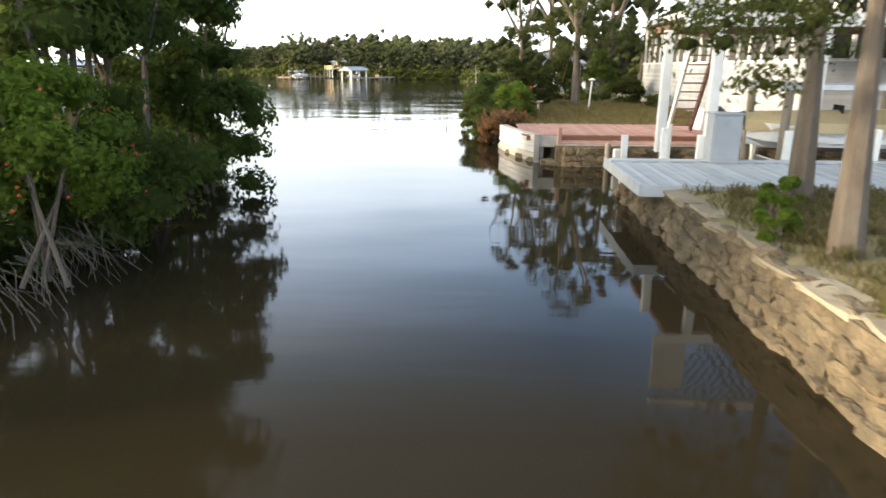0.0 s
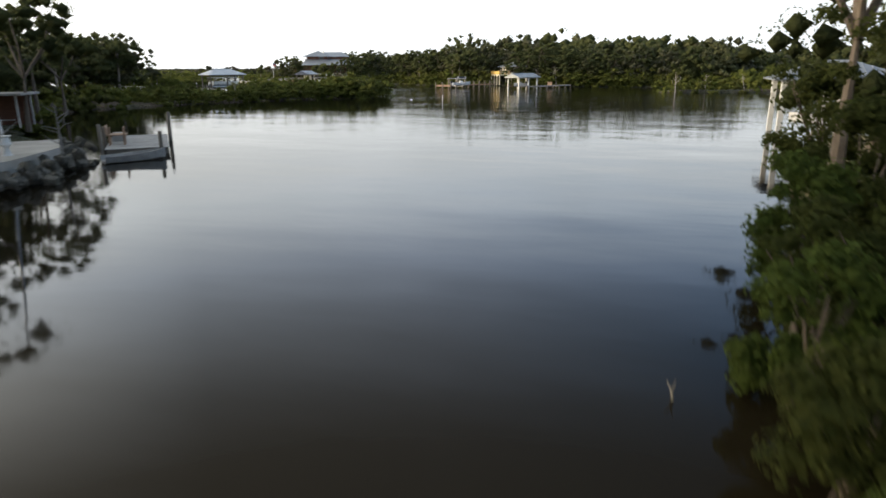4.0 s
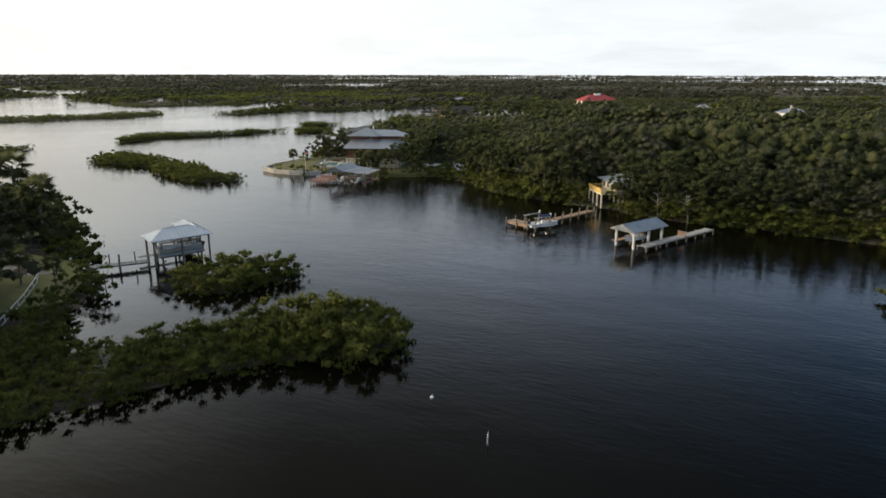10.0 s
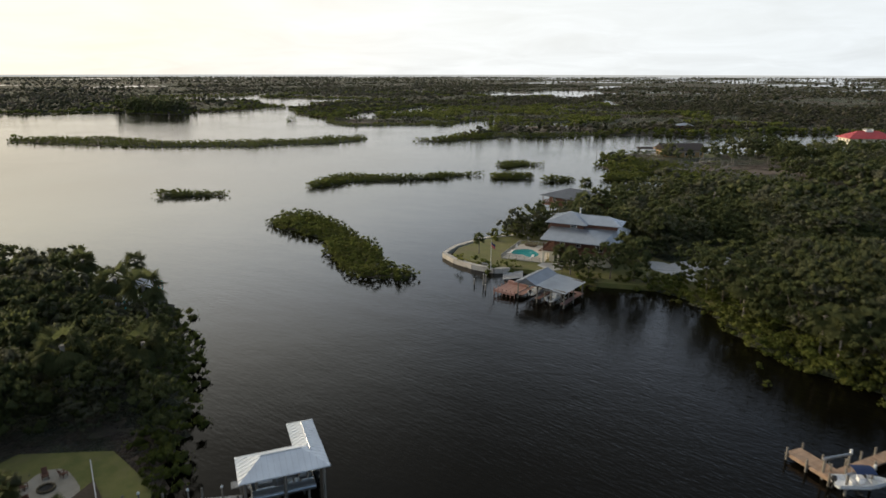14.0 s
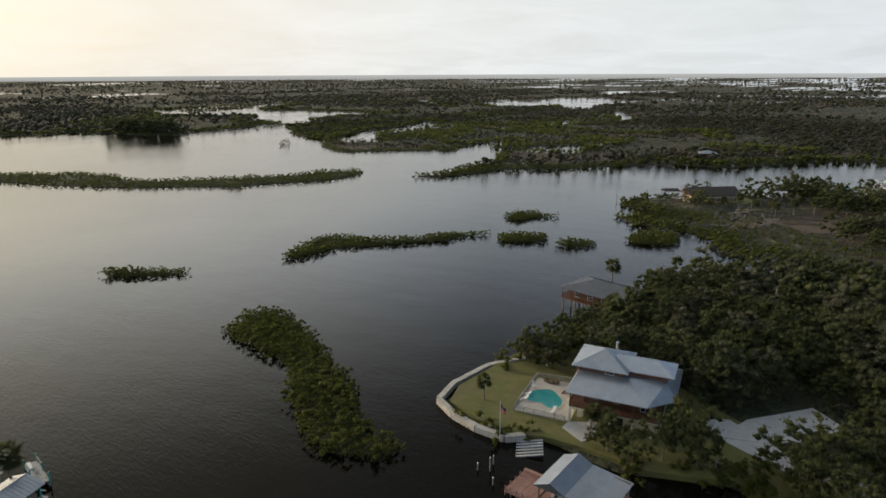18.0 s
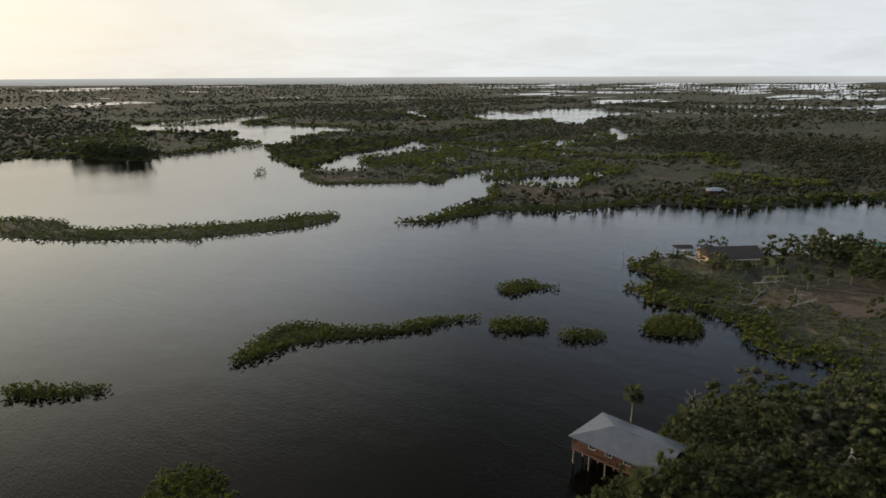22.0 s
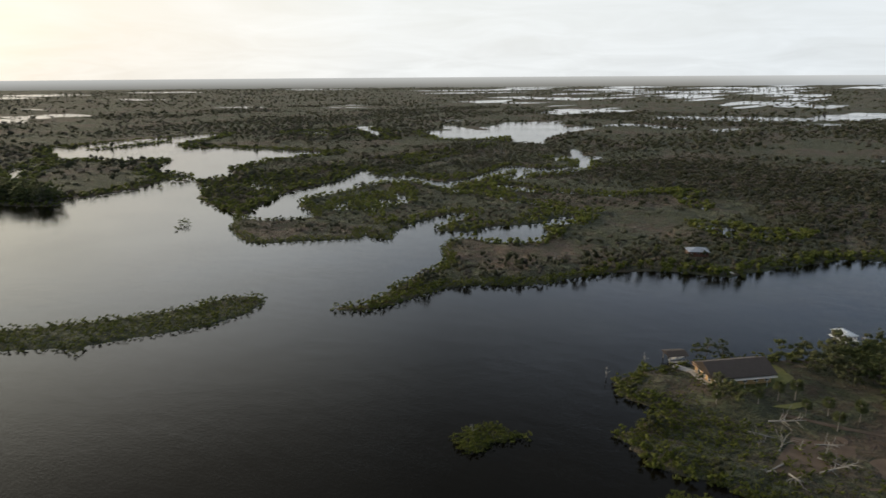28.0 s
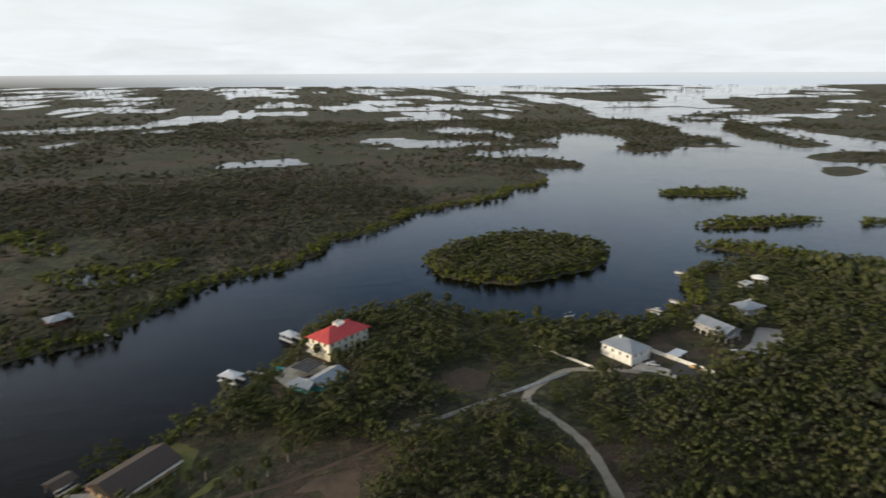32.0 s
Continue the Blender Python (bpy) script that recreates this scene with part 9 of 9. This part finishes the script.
# cedars and oaks about the house
for i, (x, y, h, mat, nm, lab) in enumerate((
        (-18.8, 33.4, 12.5, M_PINE, "cedar_tree", "forked cedar with dark peeling bark on the lawn"),
        (-20.1, 29.0, 11.5, M_PINE, "cedar_tree", "cedar with a pale ringed trunk by the seawall"),
        (-18.6, 71.9, 16.0, M_PINE, "cedar_tree", "tall cedar with a reddish trunk behind the deck"),
        (-22.8, 77.5, 14.0, M_PINE, "cedar_tree", "leaning cedar with drooping sprays on the bank"),
        (-14.5, 82.0, 17.0, M_OAK, "oak_tree", "live oak hung with grey moss behind the house"),
        (-19.5, 86.0, 16.5, M_OAK, "oak_tree", "live oak hung with grey moss on the bank"),
        (-10.0, 88.0, 18.0, M_OAK, "oak_tree", "tall live oak behind the house"),
        (-15.5, 94.0, 17.0, M_OAK, "oak_tree", "tall live oak behind the house"),
        (-4.0, 84.0, 18.0, M_OAK, "oak_tree", "tall live oak behind the house"))):
    tree(nm, x, y, 0.95, h, 20 + i, lab, "tree", mat, 60 if i < 2 else 38, 240 if i < 2 else 140, (0.055, 0.055, 0.10, 0.10)[i] if i < 4 else 0.16, (0.34, 0.30, 0.30, 0.26)[i] if i < 4 else 0.36, variants=9, base=(0.24, 0.22, 0.24, 0.12)[i] if i < 4 else 0.2, low=-0.9, limbs=5, lump=0.20 if i < 4 else 0.28, droop=0.9 if i < 4 else 0.2, core=0.2 if i < 4 else 0.5)
for i, (x, y, z) in enumerate(((-14.6, 78.5, 6.0), (-16.0, 80.5, 6.5), (-13.6, 79.6, 5.2), (-18.4, 74.0, 6.2), (-19.2, 82.6, 6.0), (-17.2, 76.4, 5.4))):
    v, q, t = crown(800 + i, 5, 60, 0.4, 2.6, 0.16, 0, 0.6, 0.15, droop=0.8)
    v[:, 2] -= 2.4
    me = mesh_arrays("hanging_moss", v, q, t)
    me.materials.append(M_MOSS)
    ob = new("hanging_moss", me)
    ob.matrix_basis = pose(x, y, z)
    tagged(ob, "grey beard of moss hanging from an oak limb", "moss", "hanging moss")

# grass blades on the lawns by the canal
rng = np.random.default_rng(61)
n = 11000
px = rng.uniform(-21.0, -6, n)
py = rng.uniform(12, 38, n)
ok = (rng.random(n) < 0.25 + fbm(px, py, 2.2, 3, 5)) & ~((px > -22.1) & (px < -13.9) & (py > 34.4))
px2, py2 = rng.uniform(-24.0, -11, 3800), rng.uniform(53, 76, 3800)
bx, by = np.r_[px[ok], px2], np.r_[py[ok], py2]
tuft_v, tuft_q = [], []
rt = np.random.default_rng(3)
for k in range(8):
    a = rt.uniform(0, math.tau)
    o = rt.normal(0, 0.05, 2)
    L = rt.uniform(0.10, 0.24)
    dx, dy = math.cos(a) * L * 0.5, math.sin(a) * L * 0.5
    w = 0.008
    sx, sy = -math.sin(a) * w, math.cos(a) * w
    tuft_v += [(o[0] - sx, o[1] - sy, 0), (o[0] + sx, o[1] + sy, 0), (o[0] + dx * 0.4 + sx * 0.7, o[1] + dy * 0.4 + sy * 0.7, L * 0.7), (o[0] + dx, o[1] + dy, L)]
    tuft_q.append((4 * k, 4 * k + 1, 4 * k + 2, 4 * k + 3))
TUFT = [(np.array(tuft_v), np.array(tuft_q), np.zeros((0, 3), int))]
scatter("grass", TUFT, np.c_[bx, by, np.full(len(bx), 1.0)], rng.uniform(0.6, 1.5, len(bx)), M_GRASSTUFT, "uneven dry yellow-green lawn grass", "grass", 63)
rg = np.random.default_rng(65)
rx, ry = rg.normal(-24.9, 0.45, 150), rg.uniform(53.6, 57.0, 150)
scatter("rust_grass", TUFT, np.c_[rx, ry, np.full(150, 0.75)], rg.uniform(2.5, 4.6, 150), M_RUST, "tall rust-brown dry grass above the curved wall", "grass", 66)
for i, (x, y, r) in enumerate(((-20.3, 31.3, 0.45), (-20.8, 29.9, 0.4), (-19.3, 33.0, 0.5), (-20.9, 26.0, 0.35))):
    leafy("weed", x, y, 0.98, r, 0.6 + 0.2 * (i % 2), 90 + i, "low bright green weed growing on the lawn", M_BRIGHTLEAF, 0.07, 10, 60)


# ---- landing on the western side of the canal mouth ----
rip = thing("riprap", pose(0, 0, 0), "dark heaped rocks protecting the bank", "rocks", kind="structure")
line = [(-49, 51), (-52.6, 57), (-53.3, 63), (-56, 68), (-57.4, 73), (-60, 78), (-67, 84)]
rr = np.random.default_rng(71)
for (x0, y0), (x1, y1) in zip(line, line[1:]):
    for k in range(40):
        t = rr.random()
        r = rr.uniform(0.14, 0.34)
        piece("rock", ("rock", int(rr.integers(6))), lambda: stone_mesh(int(rr.integers(99)), 0.75), M_DARKROCK, rip,
              pose(x0 + (x1 - x0) * t + rr.normal(0, 0.55), y0 + (y1 - y0) * t + rr.normal(0, 0.55), rr.uniform(-0.1, 0.75), rr.uniform(0, 90), rr.uniform(0, 90), rr.uniform(0, 360)) @ Matrix.Scale(r, 4))
sheet("landing_path", [(-54.5, 55), (-55.2, 63), (-58, 69), (-59.5, 74), (-62, 79), (-66, 82.5), (-68, 80), (-63, 72), (-60.5, 66), (-58, 55)], -0.5, 0.98, M_CONCRETE, "pale path along the rocky bank", "path")
sheet("lawn", [(-58, 55), (-60.5, 66), (-63, 72), (-68, 80), (-80, 89), (-96, 95), (-98, 80), (-80, 62), (-70, 50)], -0.5, 0.94, M_LAWN, "shaded grass under trees", "lawn")
fd = thing("floating_dock", frame_at(-65.8, 91.9, 0, -47.5), "grey weathered floating dock with worn planks", "dock")
boards(fd, 0, -3.8, 9.4, 0, 0.42, M_GREYWOOD, 0.22, "y")
part("float", boxed(0.1, -3.7, -0.15, 9.3, -0.1, 0.4), M_PILE, fd)
for x, y, z in ((0.4, 0.2, 1.9), (0.9, 0.25, 2.2), (8.9, -4.0, 2.0), (5.5, -4.0, 1.6), (9.6, -0.5, 1.5)):
    pile(fd, x, y, -1.6, z, 0.12)
for i in range(4):
    square_post(fd, 6.2 + 0.9 * (i % 2), -3.6 + 0.9 * (i // 2), 0.44, 1.6, 0.12, M_DECKWOOD, "bench_leg")
part("bench_top", boxed(6.0, -3.75, 1.1, 7.3, -2.5, 1.18, 0.01), M_DECKWOOD, fd)
part("bench_back", boxed(6.0, -3.8, 1.2, 7.3, -3.7, 1.75, 0.01), M_DECKWOOD, fd)
part("storage_box", boxed(3.2, -3.6, 0.44, 4.6, -2.8, 1.0, 0.03), M_GREYWOOD, fd)
rbt = thing("rowing_boat", frame_at(-59.0, 81.5, -0.08, 60), "low grey rowing boat moored by the rocks", "boat")
part("hull", hull(3.6, 1.3, 0.5), M_GREYWOOD, rbt)
for bx in (-0.9, 0.5):
    part("thwart", boxed(bx, -0.5, 0.34, bx + 0.25, 0.5, 0.38), M_GREYWOOD, rbt)
mast = thing("mast", pose(-61.9, 75.7, 0.9, 0, -7, 0), "tall leaning pale metal mast on the bank", "mast")
part("pole", tube(bmesh.new(), [(0, 0, -0.3), (0, 0, 4), (0, 0, 9)], [0.09, 0.08, 0.05], 8), M_STEEL, mast)
part("crosstree", boxed(-0.5, -0.02, 8.0, 0.5, 0.02, 8.06), M_STEEL, mast)
pv = thing("pavilion", frame_at(-84, 84, 0.9, 35), "low open pavilion with a flat grey roof under trees", "pavilion")
for x in (0.2, 4.2, 8.2):
    for y in (0.2, 3.8):
        square_post(pv, x, y, 0, 2.5, 0.16, M_GREYWOOD)
part("roof", boxed(-0.4, -0.4, 2.5, 8.8, 4.4, 2.68, 0.02), M_GREYWOOD, pv)
part("back_wall", boxed(0.2, 3.8, 0, 8.2, 3.95, 2.5), M_WOODWALL, pv)
part("bench", boxed(1, 2.8, 0.4, 7, 3.3, 0.48, 0.01), M_GREYWOOD, pv)
for i, (x, y) in enumerate(((-61.5, 75.4), (-60.2, 70.8))):
    urn = thing("garden_urn", pose(x, y, 0.96), "small white stone urn on the grass", "urn", "garden urns")
    part("base", tube(bmesh.new(), [(0, 0, 0), (0, 0, 0.1), (0, 0, 0.4)], [0.3, 0.2, 0.12], 10), M_WHITE, urn)
    part("vase", tube(bmesh.new(), [(0, 0, 0.4), (0, 0, 0.6), (0, 0, 0.95), (0, 0, 1.05)], [0.12, 0.28, 0.2, 0.32], 12), M_WHITE, urn)
# out-of-view oaks of 13 m and up, added or raised to shade the house
for i, (x, y, h) in enumerate(((-53, 46, 15), (-54, 54, 14), (-57, 60, 13), (-66, 72, 13), (-72, 80, 9.5), (-78, 90, 10.5), (-74, 68, 13), (-84, 96, 11), (-90, 92, 10), (-82, 76, 10), (-64, 62, 14), (-70, 58, 14), (-92, 106, 9), (-100, 100, 11))):
    tree("bank_and_shade_oak", x, y, 0.9, h, 40 + i, "dark spreading oak on the western bank, where unseen oaks are added for shade", "tree", M_OAK, 26, 80, 0.24, 0.44, "oaks on the western bank", 4, 0.3)
dead_tree(-57.0, 70.5, 0.6, 3.4, 3, "bare grey driftwood tree standing on the rocks")
dead_tree(-59.5, 77.0, 0.5, 3.0, 4, "bare grey driftwood tree standing on the rocks")


# ---- boathouse on the eastern bank past the house ----
rb = thing("boathouse", pose(-20.7, 107.6, 0), "boathouse with thick white posts and a blue-grey metal roof", "boathouse")
for x in (0.2, 4.2, 8.0):
    for y in (0.2, 5.4):
        square_post(rb, x, y, -1.5, 4.4, 0.40, M_WHITE)
hip_roof(rb, 0, 0, 8.2, 5.8, 4.4, 1.3, M_ROOF, 0.6)
part("beam", boxed(0, 0.05, 4.1, 8.2, 0.3, 4.38), M_WHITE, rb)
part("beam", boxed(0, 5.3, 4.1, 8.2, 5.55, 4.38), M_WHITE, rb)
boards(rb, 2.2, -0.9, 8.4, 0.0, 0.8, M_GREYWOOD, 0.2, "y")
for x in (2.4, 4.4, 6.6):
    pile(rb, x, -1.0, -1.5, 0.95, 0.14)
centre_boat("motorboat", frame_at(-16.6, 110.4, 0.7, 180), "white motorboat raised on a lift between white posts", length=5.8)

# ---- palms, dead trees and single oaks along the flight ----
for i, (x, y, h) in enumerate(((-172.3, 261.3, 5.0), (-151.6, 264.8, 5.5), (-149.2, 265.6, 5.2), (-174.8, 280.5, 5.5), (-147.0, 262.8, 6.0),
                               (-138.2, 155.5, 6.5), (-133.0, 158.8, 5.0), (-128.5, 160.6, 4.0), (-155.5, 176.0, 10.0), (-176, 184, 11.5), (-186, 183, 10.5), (-202.5, 192.2, 7.5),
                               (-199.0, 184.0, 6.5), (-206, 184, 9), (-160, 168, 11), (-92.5, 252, 8), (-95.5, 254, 8.5), (-90, 255, 9), (-110, 262, 8),
                               (-208, 470, 6.5), (-204, 474, 7), (-199, 465, 5.5), (-194, 470, 6.0), (-212, 463, 5.5), (-190, 462, 6), (-186, 472, 6.5), (-222, 455, 5), (-180, 478, 7),
                               (-170, 488, 8), (-160, 542, 8), (-176, 549, 7), (-168, 552, 6.5), (-110, 600, 9), (-100, 598, 8), (-62, 570, 8), (-150, 500, 8),
                               (-130, 470, 9), (-112, 470, 8.5), (-60, 505, 9), (-70, 530, 9), (-20, 548, 7), (6, 548, 7.5), (30, 548, 8), (-190, 335, 8), (-176, 332, 8.5), (-172, 305, 9),
                               (-124.0, 146.0, 9), (-118, 128, 8), (-128, 140, 8), (-300, 622, 8), (-276, 628, 8), (-305, 605, 7), (-268, 634, 9))):
    palm(x, y, 0.7, h, i)
for i, (x, y, h) in enumerate(((-99, 146.5, 3.2), (-28, 199.5, 4.0), (-22, 203, 3.5), (-14, 205, 3.5), (-270, 393, 3.6), (-205, 438, 4),
                               (-196, 444, 4.5), (-190, 446, 5), (-258, 452, 4), (-176.5, 283.8, 5), (-252, 470, 4.5), (-320, 590, 8), (-330, 575, 8),
                               (-345, 560, 7), (-250, 640, 9), (-180, 345, 8), (-150, 340, 9), (-60, 241, 5), (-66, 243.5, 5), (-132, 268, 3.5))):
    dead_tree(x, y, 0.3, h, 20 + i, "bleached bare tree with broken limbs")
for i, (x, y) in enumerate(((-203, 446), (-197.5, 434), (-189, 436), (-193, 450), (-200, 440), (-206.5, 455), (-191, 443), (-195, 430))):
    dead_tree(x, y, 1.0, 7.5 + 1.2 * (i % 3), 60 + i, "fallen bleached tree lying in the clearing", 1.0, "fallen trees")
SINGLES = [(-74, 245, 6.5), (-70.5, 246.5, 9.5), (-66.5, 246.5, 11), (-62.5, 244.5, 9), (-58, 246, 9.5), (-72.5, 252, 11), (-64, 252, 11), (-86, 251, 8), (-52, 246, 9), (-45, 245, 9), (-38, 246, 10),
           (-139.5, 266.5, 8), (-135, 268.5, 9), (-142.5, 263, 6.5), (-140.5, 280, 6), (-120, 270, 9), (-116, 268, 10),
           (-145, 262.5, 5), (-148.5, 261.8, 4), (-143, 292, 10), (-152, 291, 9.5), (-160, 290, 8), (-168, 293, 7), (-112, 266, 10), (-106, 262, 10), (-100, 259, 9.5),
           (-172, 306, 8), (-176, 300, 7), (-170, 312, 9), (-172, 328, 9), (-178, 330, 7), (-168, 320, 9), (-175, 338, 8)]
for i, (x, y, h) in enumerate(SINGLES):
    tree("live_oak", x, y, 0.8, h, 60 + i, "rounded grey-green live oak at the edge of the woods", "tree", M_OAK, 24, 60, 0.34, 0.46, "live oaks along the bank", 6, 0.22)
for i, (x, y) in enumerate(((-597, 478), (-594.5, 479.5), (-599.5, 476.5))):
    tree("hedge_bush", x, y, 0.0, 4.6 - 0.5 * i, 84 + i, "lone mangrove clump standing in the lagoon", "bush", M_MANGROVE, 14, 50, 0.25, 0.60, "lagoon mangroves", 3, 0.0, low=-0.9)
for i, (x, y, h) in enumerate(((-225, 462.5, 5.0), (-220, 466, 4.6), (-231, 465.5, 4.2), (-214.5, 470, 4.0), (-237.4, 490.5, 6.5), (-233, 494, 6.0), (-240, 487.5, 5.0), (-188.5, 441.5, 3.6))):
    tree("yard_tree", x, y, 0.7, h, 90 + i, "small dark green tree beside the gabled house", "tree", M_OAK, 20, 60, 0.22, 0.5, "trees by the gabled house", 4, 0.12, low=-0.8)
for i in range(14):
    x, y = -181.5 + 0.55 * i, 283.5 + 0.55 * i + 0.6 * math.sin(i)
    tree("hedge_bush", x, y, 0.5, 3.4 + 0.6 * math.sin(i * 2.1), 80 + i, "dense olive-green hedge bush along the lawn", "bush", M_MANGROVE, 14, 50, 0.25, 0.55, "hedge bushes", 3, 0.05)
rs = np.random.default_rng(91)
for i in range(16):
    t = i / 15
    tree("shore_bush", -109 - 13 * t + rs.normal(0, 0.8), 143 + 13.5 * t + rs.normal(0, 0.8), 0.2, rs.uniform(2.2, 3.4), 86 + i, "round olive-green bush along the shore of the lawn", "bush", M_MANGROVE, 16, 60, 0.15, 0.58, "shore bushes", 3, 0.0, low=-0.9)
for i, (x, y) in enumerate(((-141.0, 170.0), (-138.0, 170.0), (-136.0, 168.0), (-135.0, 169.0), (-129.0, 165.0), (-127.0, 165.0), (-127.0, 163.0), (-125.0, 163.0), (-124.0, 162.0), (-122.0, 163.0), (-124.0, 160.0), (-121.0, 161.0), (-126.0, 160.0))):
    tree("shore_bush", x, y, 0.3, 2.6 + 0.9 * math.sin(i * 2.3), 86 + i, "round olive-green bush along the shore of the lawn", "bush", M_MANGROVE, 16, 60, 0.15, 0.55, "shore bushes", 3, 0.0, low=-0.9)
b = thing("channel_marker", pose(-64.2, 153.2, 0), "thin pale stake standing in open water", "marker")
part("stake", tube(bmesh.new(), [(0, 0, -1), (0.1, 0, 1.1)], 0.05, 7), M_WHITE, b)
b = thing("snag", pose(-28.2, 61.0, 0), "thin dark snag of wood sticking out of the water", "snag")
part("stick", tube(bmesh.new(), [(0, 0, -0.3), (-0.05, 0, 0.14), (-0.14, 0.02, 0.3)], [0.03, 0.025, 0.01], 6), M_PILE, b)
part("twig", tube(bmesh.new(), [(-0.05, 0, 0.14), (0.0, 0.02, 0.34)], [0.016, 0.008], 5), M_PILE, b)
b = thing("float", pose(-71.5, 157.9, 0), "small round white float on the water", "float")
part("ball", stone_mesh(3, 0.9), M_WHITE, b, at=Matrix.Scale(0.16, 4))
for i, (x, y) in enumerate(((-98.5, 241), (-101.5, 246.5))):
    leafy("water_shrub", x, y, -0.2, 0.7, 1.0, 95 + i, "tiny green shrub growing out of the shallows", M_MANGROVE, 0.14, 8, 40)
